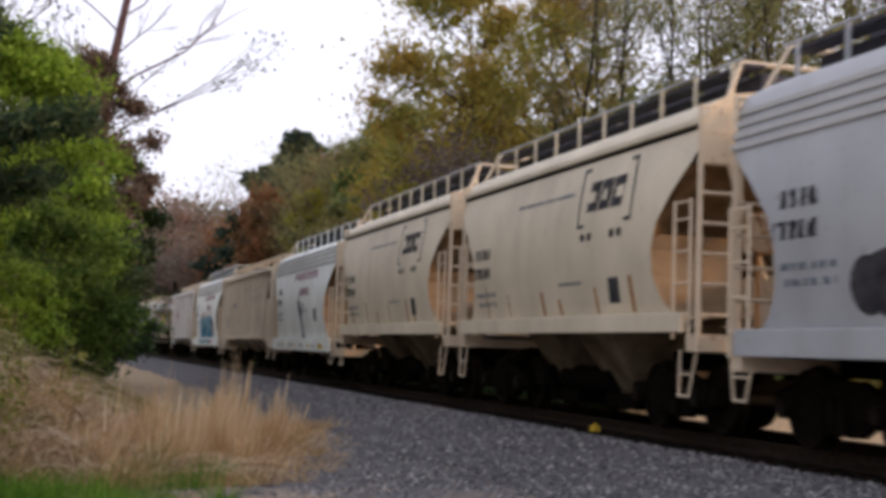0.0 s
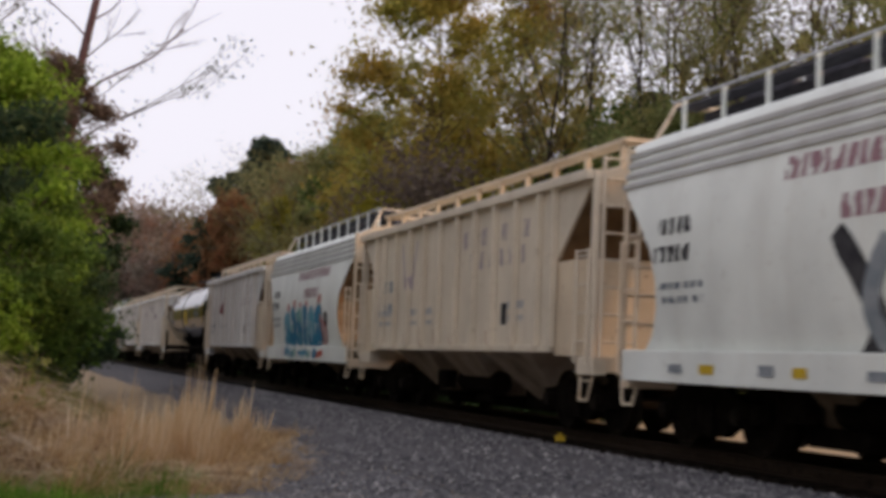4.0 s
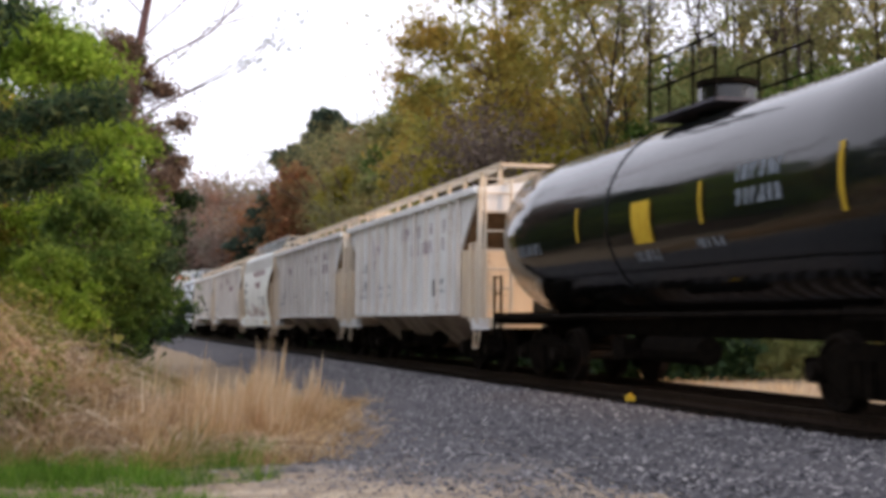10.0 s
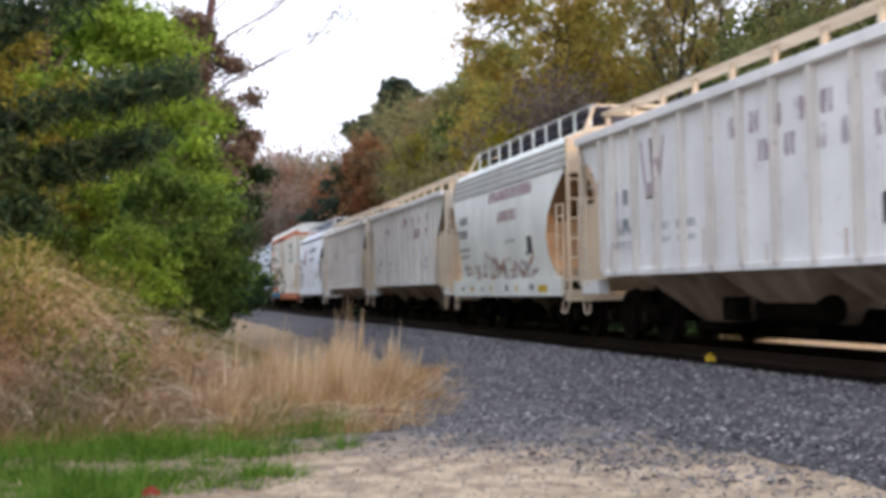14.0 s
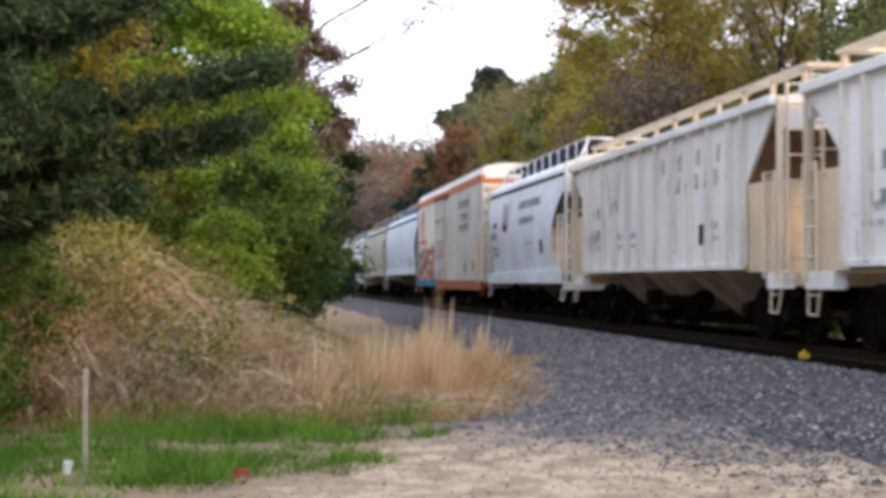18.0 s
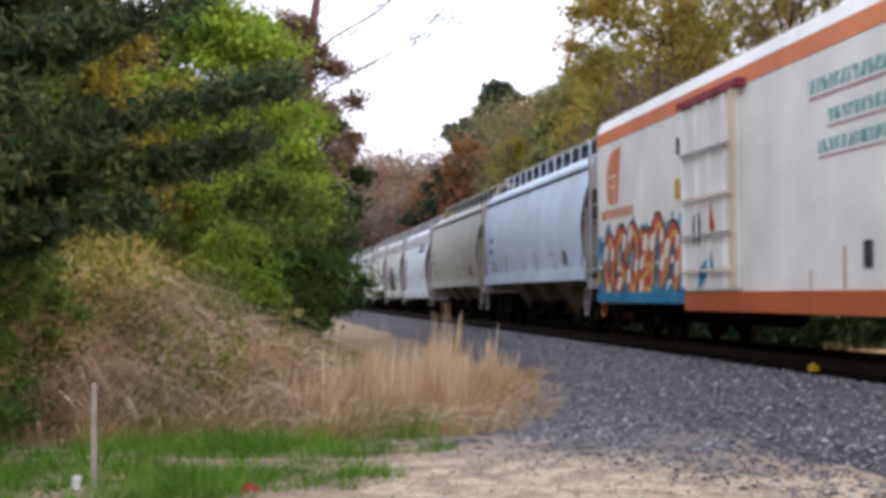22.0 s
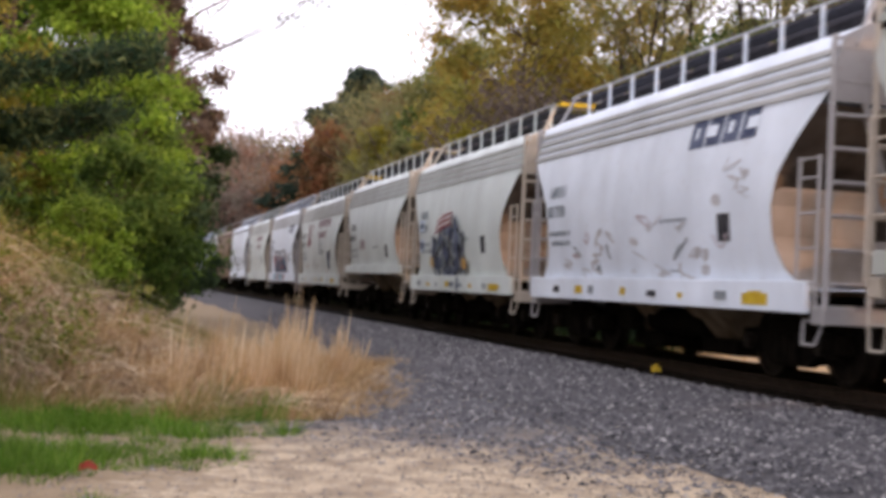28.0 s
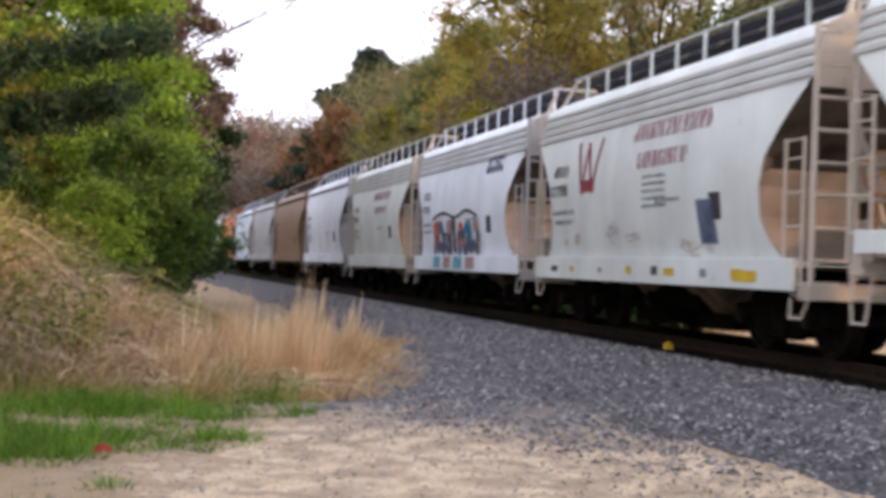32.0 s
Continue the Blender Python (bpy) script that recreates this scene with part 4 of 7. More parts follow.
def rust_row(side, seed, n=5, z=1.5):
    rng = random.Random(seed)
    for k in range(n):
        d = 1.4 + (2 * side.h - 2.8) * (k + rng.uniform(0.2, 0.8)) / n
        side.patch("rust_streak", M["rust"], [(d, d + rng.uniform(0.05, 0.13), z, z + rng.uniform(0.2, 0.6), 0.04)], 0.005)


def chaos(side, d0, d1, z0, z1, mats, n, seed):
    """A sprayed tag: overlapping strokes and blobs."""
    rng = random.Random(seed)
    for k in range(n):
        d = d0 + (d1 - d0) * (k + 0.5) / n
        side.blob(d, (z0 + z1) / 2 + rng.uniform(-0.1, 0.1), (d1 - d0) / n * 0.75, (z1 - z0) / 2 * rng.uniform(0.75, 1.0), M[mats[k % len(mats)]], 0.006 + 0.002 * (k % 4), lean=rng.uniform(-0.2, 0.2))
    for k in range(n):
        a = (rng.uniform(d0, d1), rng.uniform(z0, z1))
        b = (rng.uniform(d0, d1), rng.uniform(z0, z1))
        side.stroke([a, (rng.uniform(d0, d1), rng.uniform(z0, z1)), b], 0.07, M[mats[(k + 1) % len(mats)]], 0.016 + 0.0015 * k)


def scrawl(side, d0, d1, z0, z1, mats, n, seed):
    """Faint scattered tags: short thin strokes and small smudges."""
    rng = random.Random(seed)
    for k in range(n):
        d, z = rng.uniform(d0, d1), z0 + (z1 - z0) * rng.random() ** 1.6
        m = M[mats[k % len(mats)]]
        if k % 3:
            pts = [(d + rng.uniform(-0.3, 0.3), z + rng.uniform(-0.12, 0.18)) for _ in range(4)]
            side.stroke(pts, rng.uniform(0.02, 0.05), m, 0.008 + 0.001 * (k % 7))
        else:
            side.blob(d, z, rng.uniform(0.06, 0.17), rng.uniform(0.04, 0.12), m, 0.006 + 0.001 * (k % 5), "smudge", rng.uniform(-0.1, 0.1), 9)


GLYPHS = (((-0.32, 0.05), (-0.26, 0.62), (0.0, 0.9), (0.26, 0.62), (0.32, 0.05)), ((0.3, 0.8), (-0.05, 0.92), (-0.32, 0.5), (-0.1, 0.1), (0.3, 0.2)),
          ((-0.3, 0.85), (0.3, 0.88), (0.0, 0.85), (0.02, 0.1)), ((-0.3, 0.1), (-0.28, 0.85), (0.28, 0.7), (-0.1, 0.45), (0.3, 0.08)),
          ((0.28, 0.85), (-0.22, 0.9), (-0.28, 0.5), (0.2, 0.5), (-0.28, 0.46), (-0.22, 0.1), (0.3, 0.1)))


def bubble_letters(side, d0, d1, z0, z1, n, fills, low, cap, seed):
    """Fat sprayed letters with a pale edge, a darker foot and flames behind, none of them legible."""
    rng = random.Random(seed)
    w, hgt = (d1 - d0) / n, z1 - z0
    for k in range(n):
        c, lean, tall = d0 + (k + 0.5) * w, rng.uniform(-0.16, 0.02), rng.uniform(0.82, 1.0)
        pts = [(c + p * w * 1.02 + lean * q, z0 + 0.1 + q * (hgt - 0.16) * tall) for p, q in GLYPHS[(k * 2 + seed) % len(GLYPHS)]]
        side.stroke(pts, w * 0.60, M["spray_white"], 0.010 + 0.001 * (k % 2), "graffiti_outline")
        side.stroke(pts, w * 0.48, M[fills[k % len(fills)]], 0.016 + 0.001 * (k % 2), "graffiti_letter")
        foot = [(d, z) for d, z in pts if z < z0 + 0.55 * hgt]
        for d, z in foot:
            side.blob(d, z, w * 0.24, hgt * 0.16, M[low], 0.021 + 0.001 * (k % 3), "graffiti_shade", rng.uniform(-0.1, 0.1), 9)
        side.blob(c + 0.1 * w, z0 + hgt * rng.uniform(0.45, 0.7), w * 0.09, hgt * 0.05, M["spray_white"], 0.026, "graffiti_shine", 0.05, 7)
        if cap and k != 1:
            side.blob(c - 0.2 * w, z0 + hgt * tall * 0.95, w * 0.26, hgt * rng.uniform(0.2, 0.3), M[cap], 0.006 + 0.0005 * k, "graffiti_flame", -0.08, 10)


def mural(side, d0, d1, z0, z1, mats, n, seed):
    """A dense dark picture sprayed in many small overlapping dabs."""
    rng = random.Random(seed)
    layers = {m: Geo() for m in mats}
    for k in range(n):
        u, w = rng.random(), rng.random()
        edge = 1 - 0.22 * abs(2 * u - 1) ** 2
        d, z, lift = d0 + (d1 - d0) * u, z0 + (z1 - z0) * w * edge, 0.006 + 0.0003 * k
        rd, rz, lean = rng.uniform(0.05, 0.2), rng.uniform(0.05, 0.2), rng.uniform(-0.1, 0.1)
        ring = [side.point(d + math.cos(a) * rd * q + math.sin(a) * lean, z + math.sin(a) * rz * q, lift) for a, q in ((0.785 * i, rng.uniform(0.7, 1.2)) for i in range(8))]
        layers[mats[k % len(mats)]].add(ring, [tuple(range(7, -1, -1))])
    for m, g in layers.items():
        tagged(g.part("sprayed_picture", M[m], side.car), kind="stuff")


def sill_marks(side, z, seed, mats=("yellow", "dusk", "yellow", "ink")):
    """Reflectors and stencils along the deep side sill."""
    rng = random.Random(seed)
    n = 8
    for k in range(n):
        d = 0.8 + (2 * side.h - 1.8) * (k + rng.uniform(0.1, 0.7)) / n
        m = M[mats[k % len(mats)]]
        w = rng.uniform(0.12, 0.4)
        side.patch("reflector" if m is M["yellow"] else "sill_stencil", m, [(d, d + w, z, z + rng.uniform(0.07, 0.13))], 0.131)
    side.patch("reflector", M["yellow"], [(1.1, 1.75, z - 0.04, z + 0.1)], 0.131)


def crossover_board(side, z):
    """A yellow board over the front end of the roof."""
    Geo().box(-0.8, 0.8, -side.h - 0.02, -side.h + 0.32, z, z + 0.07).part("crossover_board", M["yellow"], side.car, "yellow crossover board")


# the train, first vehicle to last
s0 = curved_hopper(0, "grey covered hopper with black stencils, dusty ends", "grey", "cream", zb=1.30, ze=3.85, zr=4.35, fascia=True)
side_marks(s0, 0, M["ink"])
chaos(s0, s0.h * 2 - 4.2, s0.h * 2 - 2.6, 1.5, 2.1, ["ink", "ink"], 4, 3)
for i in (1, 2):
    s = curved_hopper(i, "beige covered hopper with black lettering and rust streaks", "beige", "cream", zb=1.52, ze=3.95, zr=4.40, sill=0.22)
    side_marks(s, 0, M["ink"])
    rust_row(s, i, 6, 1.58)
    s.mark_blocks(2.1, 3.38, 3.08, 3.52, 3, M["ink"], M["beige"])
    s.patch("logo_frame", M["ink"], [(1.75, 1.8, 2.85, 3.75), (1.8, 2.0, 3.7, 3.75), (1.8, 2.0, 2.85, 2.9), (3.6, 3.65, 2.85, 3.75), (3.4, 3.6, 3.7, 3.75), (3.4, 3.6, 2.85, 2.9)])
    s.patch("logo_foot", M["ink"], [(2.05, 2.2, 2.65, 2.76), (2.3, 2.45, 2.65, 2.76), (3.1, 3.25, 2.65, 2.76), (3.35, 3.5, 2.65, 2.76)])
    s.words(3.9, 6.4, 3.38, 3.44, 18, M["dusk"])
s = curved_hopper(3, "pale grey covered hopper with a black sprayed tag", "pale", "cream", zb=1.18, ze=3.75, zr=4.15, sill=0.36, fascia=True)
side_marks(s, 0, M["ink"])
ww_words(s, 3.0, M["fade_red"], 2.3, 6.0)
s.stroke([(5.0, 2.4), (4.6, 1.9), (4.4, 1.4), (4.8, 0.95)], 0.3, M["ink"], 0.012)
s.stroke([(4.2, 2.3), (4.5, 1.6), (4.0, 1.0)], 0.26, M["dusk"], 0.015)
sill_marks(s, 0.94, 3, ("yellow", "dusk"))
s = ribbed_hopper(4, "bone-coloured ribbed covered hopper with cream ends", "bone")
ribbed_marks(s, 4)
s = curved_hopper(5, "pale grey covered hopper with blue and red graffiti", "pale", "cream", zb=1.18, ze=3.75, zr=4.15, sill=0.36, fascia=True)
side_marks(s, 0, M["ink"])
ww_words(s, 3.0, M["fade_red"], 2.3, 6.0)
gr = random.Random(8)
for k in range(15):
    s.blob(3.1 + 0.3 * k, gr.uniform(1.4, 1.95), gr.uniform(0.2, 0.36), gr.uniform(0.2, 0.4), M[("sky_tag", "spray_blue", "teal")[k % 3]], 0.006 + 0.0002 * k, "graffiti_field", gr.uniform(-0.15, 0.15), 9)
for k in range(14):
    s.blob(2.7 + 0.36 * k, 1.02 + gr.uniform(-0.04, 0.06), gr.uniform(0.12, 0.3), gr.uniform(0.08, 0.15), M[("spray_blue", "sky_tag", "spray_blue", "spray_white", "teal")[k % 5] if k > 1 else "spray_red"], 0.132 + 0.0003 * k, "graffiti_field", gr.uniform(-0.08, 0.08), 9)
bubble_letters(s, 2.9, 7.5, 1.2, 2.3, 6, ["spray_blue", "sky_tag", "spray_blue", "teal"], "spray_blue", "spray_red", 8)
for k in range(5):
    d = 2.25 + 0.17 * k
    s.stroke([(d + 0.2, 1.25), (d, 1.5 + 0.08 * k), (d + 0.12, 1.8 + 0.06 * k)], 0.09, M["spray_red" if k % 2 else "fade_red"], 0.012 + 0.001 * k)
s = ribbed_hopper(6, "dusty white ribbed covered hopper with a large faded W")
ribbed_marks(s, 6, "maroon")
tank_car(7, "glossy black tank car with yellow placard")
for i in (8, 9):
    s = ribbed_hopper(i, "dusty white ribbed covered hopper with cream ends")
    ribbed_marks(s, i)
s = curved_hopper(10, "pale grey covered hopper with small brown tags", "pale", "cream", zb=1.18, ze=3.75, zr=4.15, sill=0.36, fascia=True)
side_marks(s, 0, M["ink"])
ww_words(s, 3.0, M["fade_red"], 2.3, 6.0)
scrawl(s, 2.0, 8.6, 1.2, 1.75, ["fade_red", "ghost", "rust", "dusk", "ghost"], 34, 12)
scrawl(s, 2.0, 7.4, 1.2, 1.6, ["ghost", "rust", "ghost", "fade_red"], 40, 13)
sill_marks(s, 0.95, 10)
for i in (11, 12):
    s = ribbed_hopper(i, "dusty white ribbed covered hopper with cream ends")
    ribbed_marks(s, i)
s = curved_hopper(13, "cool white covered hopper with a maroon W", "cool", "reefer", zb=1.22, ze=3.75, zr=4.2, sill=0.3)
side_marks(s, 0, M["ink"])
s.w_mark(7.4, 2.5, 1.1, 0.85, M["maroon"])
s.words(2.6, 5.6, 3.05, 3.28, 10, M["dusk"])
s.words(3.3, 5.4, 2.6, 2.8, 7, M["dusk"])
reefer(14)
s = curved_hopper(15, "long pale blue covered hopper with railed roof", "blue", "dim", zb=1.58, ze=4.05, zr=4.5, sill=0.26, bays=3, cut=0.42)
side_marks(s, 0, M["dusk"])
rust_row(s, 15, 7, 1.62)
s = curved_hopper(16, "long olive grey covered hopper with rust streaks", "olive", "tan", zb=1.52, ze=4.0, zr=4.45, sill=0.22, bays=3, cut=0.65)
side_marks(s, 0, M["dusk"])
rust_row(s, 16, 7, 1.58)
s = curved_hopper(17, "cool white covered hopper with grey scrawls", "cool", "dim", zb=1.2, ze=3.8, zr=4.25, sill=0.34, fascia=True)
side_marks(s, 0, M["dusk"])
s.mark_blocks(1.6, 3.6, 3.0, 3.42, 4, M["slate"], M["cool"])
scrawl(s, 1.9, 8.6, 1.25, 2.0, ["faint", "dusk", "faint", "faint", "ghost", "faint", "faint"], 30, 17)
scrawl(s, 1.6, 2.6, 2.2, 2.9, ["faint"], 6, 18)
sill_marks(s, 0.97, 17)
crossover_board(s, 4.62)
s = curved_hopper(18, "greenish grey covered hopper with a dark mural", "green", "tan", zb=1.2, ze=3.8, zr=4.25, sill=0.34, fascia=True)
side_marks(s, 0, M["dusk"])
mural(s, 3.9, 6.7, 1.25, 2.3, ["slate", "ink", "slate", "dusk", "ink", "dusk", "slate", "dusk"], 190, 18)
for k in range(3):
    s.stroke([(6.35 - 0.1 * k, 2.22 + 0.12 * k), (5.6, 2.36 + 0.12 * k), (4.75, 2.42 + 0.12 * k)], 0.075, M["maroon"], 0.070)
    s.stroke([(6.35 - 0.1 * k, 2.28 + 0.12 * k), (5.6, 2.42 + 0.12 * k), (4.75, 2.48 + 0.12 * k)], 0.05, M["spray_white"], 0.074)
s.patch("graffiti_field", M["slate"], [(4.2, 4.4, 0.9, 1.18), (4.6, 5.0, 0.98, 1.08)], 0.133)
s.words(5.4, 6.6, 0.98, 1.08, 9, M["dusk"])
s.blob(6.75, 1.55, 0.16, 0.14, M["spray_gold"], 0.07)
s.blob(3.8, 1.5, 0.2, 0.14, M["spray_gold"], 0.07)
s.patch("notice_plate", M["blue"], [(7.7, 8.2, 2.32, 2.6), (7.7, 8.2, 1.82, 2.12)])
s.patch("notice_stencil", M["slate"], [(7.78, 8.12, 2.38, 2.53), (7.78, 8.12, 1.88, 2.06)], 0.011)
s.stroke([(4.35, 1.6), (4.36, 2.2), (4.5, 2.55)], 0.24, M["slate"], 0.068)
sill_marks(s, 0.97, 18, ("yellow", "dusk"))
crossover_board(s, 4.62)
s = curved_hopper(19, "greenish grey covered hopper with dark stencils", "green", "tan", zb=1.48, ze=3.85, zr=4.3, sill=0.22, fascia=True)
side_marks(s, 0, M["ink"])
s.words(5.6, 6.4, 2.0, 2.3, 3, M["fade_red"])
s = curved_hopper(20, "dusty white covered hopper with maroon W and lettering", "green", "tan", zb=1.18, ze=3.75, zr=4.2, sill=0.36, fascia=True)
side_marks(s, 0, M["ink"])
s.w_mark(7.3, 2.3, 1.1, 0.85, M["maroon"])
s.words(2.6, 5.4, 2.98, 3.25, 12, M["fade_red"])
s.words(3.3, 5.1, 2.55, 2.8, 7, M["fade_red"])
sill_marks(s, 0.95, 20)
scrawl(s, 2.0, 8.5, 1.3, 1.7, ["tan", "faint"], 12, 20)
s.patch("notice_plate", M["slate"], [(2.35, 2.85, 1.4, 2.0, 0.1)], 0.012)
for k in range(5):
    s.words(4.0, 4.9, 1.95 + 0.11 * k, 2.0 + 0.11 * k, 8, M["dusk"])
crossover_board(s, 4.56)
s = curved_hopper(21, "cool white covered hopper with red and blue graffiti", "cool", "dim", zb=1.2, ze=3.75, zr=4.2, sill=0.34, fascia=True)
side_marks(s, 0, M["dusk"])
s.mark_blocks(1.5, 2.8, 3.0, 3.4, 4, M["slate"], M["cool"])
bubble_letters(s, 3.2, 7.6, 1.22, 2.1, 7, ["fade_red", "spray_blue", "spray_red", "slate"], "slate", "", 21)
s.stroke([(3.2, 2.1), (4.2, 2.25), (5.2, 2.12), (6.4, 2.25), (7.5, 2.12)], 0.07, M["ink"], 0.024)
s.patch("graffiti_field", M["fade_red"], [(3.4, 4.2, 0.92, 1.2), (5.6, 6.3, 0.92, 1.2)], 0.133)
s.patch("graffiti_field", M["sky_tag"], [(4.5, 5.3, 0.92, 1.2), (6.6, 7.3, 0.92, 1.2)], 0.133)
s = curved_hopper(22, "tan-grey covered hopper with faded lettering", "green", "tan", zb=1.2, ze=3.75, zr=4.2, sill=0.34, fascia=True)
side_marks(s, 0, M["ink"])
s.words(2.6, 5.2, 2.9, 3.15, 10, M["fade_red"])
s.words(3.0, 4.8, 2.5, 2.7, 7, M["fade_red"])
for i, (b, e, t) in enumerate((("cool", "grey", "pale blue-grey covered hopper"), ("brown", "brown", "rust-brown covered hopper"), ("grey", "grey", "grey covered hopper, dusty"),
                               ("blue", "tan", "pale grey covered hopper, far off")), 23):
    s = curved_hopper(i, t + " with dark stencils", b, e, zb=1.25, ze=3.8, zr=4.25, sill=0.32)
    side_marks(s, 0, M["ink"])
s = curved_hopper(27, "orange-brown covered hopper, far down the train", "orange", "brown", zb=1.25, ze=3.9, zr=4.3)
s = curved_hopper(28, "white covered hopper at the visible end of the train", "white", "white", zb=1.25, ze=3.8, zr=4.25)

# ---- ground and track ----
def smooth_mask(nt, val, lo, hi):
    r = nt.nodes.new("ShaderNodeMapRange")
    r.inputs[1].default_value, r.inputs[2].default_value = lo, hi
    nt.links.new(val, r.inputs[0])
    return r.outputs[0]


def math_node(nt, op, a, b):
    n = nt.nodes.new("ShaderNodeMath")
    n.operation = op
    for sock, v in zip(n.inputs, (a, b)):
        if isinstance(v, (int, float)):
            sock.default_value = v
        else:
            nt.links.new(v, sock)
    return n.outputs[0]


def ground_mat():
    """Pale sand by the watcher, grey gravel towards the track, leaf litter and turf to the side, tan field beyond,
    darkened where the wood shades it.
    """
    m, nt, b = base_mat("ground_soil", 0.95)
    tc, sp = nt.nodes.new("ShaderNodeTexCoord"), nt.nodes.new("ShaderNodeSeparateXYZ")
    nt.links.new(tc.outputs["Object"], sp.inputs[0])
    x, y = sp.outputs[0], sp.outputs[1]
    wob, fine, grit, mid = noise_node(nt, 0.9, 5), noise_node(nt, 7.0, 8), noise_node(nt, 26.0, 8), noise_node(nt, 2.2, 6)
    w = math_node(nt, "MULTIPLY", math_node(nt, "SUBTRACT", wob.outputs[0], 0.5), 6.5)
    w2 = math_node(nt, "MULTIPLY", math_node(nt, "SUBTRACT", fine.outputs[0], 0.5), 3.6)
    wsum = math_node(nt, "ADD", w, w2)
    sand = mix_rgb(nt, fine.outputs[0], (0.40, 0.295, 0.19), (0.75, 0.61, 0.43))
    blot = ramp_node(nt, [(0.42, (0, 0, 0)), (0.60, (0.75, 0.75, 0.75))])
    nt.links.new(mid.outputs[0], blot.inputs[0])
    sand = mix_rgb(nt, blot.outputs[0], sand, (0.26, 0.195, 0.135))
    speck = ramp_node(nt, [(0.50, (0, 0, 0)), (0.66, (0.75, 0.75, 0.75))])
    nt.links.new(grit.outputs[0], speck.inputs[0])
    sand = mix_rgb(nt, speck.outputs[0], sand, (0.28, 0.245, 0.22))
    grav = mix_rgb(nt, grit.outputs[0], (0.055, 0.055, 0.06), (0.17, 0.165, 0.17))
    line = math_node(nt, "ADD", y, math_node(nt, "MULTIPLY", math_node(nt, "SUBTRACT", x, 2.6), 0.62))
    to_grav = smooth_mask(nt, math_node(nt, "ADD", line, wsum), 12.7, 16.2)
    col = mix_rgb(nt, to_grav, sand, grav)
    litter = mix_rgb(nt, mid.outputs[0], (0.20, 0.145, 0.09), (0.40, 0.305, 0.20))
    # litter and turf beyond a line on the left, from the near sand back to the gravel's edge
    side = math_node(nt, "ADD", math_node(nt, "SUBTRACT", x, math_node(nt, "MULTIPLY", math_node(nt, "SUBTRACT", y, 9.6), 0.36)), math_node(nt, "MULTIPLY", wsum, 0.5))
    col = mix_rgb(nt, smooth_mask(nt, side, 0.5, -0.1), col, litter)
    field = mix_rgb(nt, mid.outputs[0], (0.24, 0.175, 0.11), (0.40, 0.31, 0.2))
    # past y 28 dark litter, with the wood's shade in its colour
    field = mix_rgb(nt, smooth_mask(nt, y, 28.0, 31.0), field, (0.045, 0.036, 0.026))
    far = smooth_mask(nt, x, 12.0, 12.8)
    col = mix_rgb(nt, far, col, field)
    nt.links.new(col, b.inputs["Base Color"])
    bump(nt, b, grit.outputs[0], 0.6, 0.04)
    return m


def ground_height(x, y):
    return 0.035 * noise.noise((x * 0.6, y * 0.6, 3)) + 0.02 * noise.noise((x * 2.1, y * 2.1, 7)) + 0.3 * max(0.0, min(1.0, (x - 4.5) / 3.0)) \
        + 0.5 * max(0.0, min(1.0, (-x - 3 + y * 0.05) / 8)) * min(1.0, max(0.0, (y - 12) / 10))


def strips(*spans):
    out = []
    for a, b, step in spans:
        n = max(1, round((b - a) / step))
        out += [a + (b - a) * i / n for i in range(n)]
    return np.array(out + [spans[-1][1]])


GX = strips((-1500, -100, 200), (-100, -14, 8), (-14, 12, 0.3), (12, 60, 4), (60, 1500, 180))
GY = strips((-1500, -60, 160), (-60, 2, 6), (2, 34, 0.3), (34, 120, 4), (120, 3000, 180))
gv = np.array([(x, y, ground_height(x, y)) for y in GY for x in GX])
nx_, ny_ = len(GX), len(GY)
ii = np.arange(nx_ * ny_).reshape(ny_, nx_)
gq = np.stack([ii[:-1, :-1], ii[:-1, 1:], ii[1:, 1:], ii[1:, :-1]], -1).reshape(-1, 4)
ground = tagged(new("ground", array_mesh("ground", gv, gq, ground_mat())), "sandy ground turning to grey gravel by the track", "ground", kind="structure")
ground.data.polygons.foreach_set("use_smooth", [True] * len(ground.data.polygons))

# ballast bed with an uneven shoulder
def ballast_bed():
    ys = strips((-60, 4, 4), (4, 60, 0.35), (60, 600, 12))
    prof = [(4.6, -0.1), (5.2, 0.07), (5.9, 0.24), (6.6, 0.36), (7.1, 0.44), (7.6, 0.47), (8.3, 0.45), (9.2, 0.45), (10.1, 0.45), (10.8, 0.47), (11.4, 0.40), (12.3, 0.22), (13.2, 0.05)]
    v = np.array([(x + 0.12 * noise.noise((x, y * 0.8, 1)), y, z + 0.045 * noise.noise((x * 2.5, y * 2.5, 5))) for y in ys for x, z in prof])
    k = np.arange(len(ys) * len(prof)).reshape(len(ys), len(prof))
    q = np.stack([k[:-1, :-1], k[:-1, 1:], k[1:, 1:], k[1:, :-1]], -1).reshape(-1, 4)
    ob = tagged(new("ballast_bed", array_mesh("ballast_bed", v, q, M["stone"])), "grey crushed-stone ballast bed under the track", "ballast", kind="structure")
    ob.data.polygons.foreach_set("use_smooth", [True] * len(q))


ballast_bed()


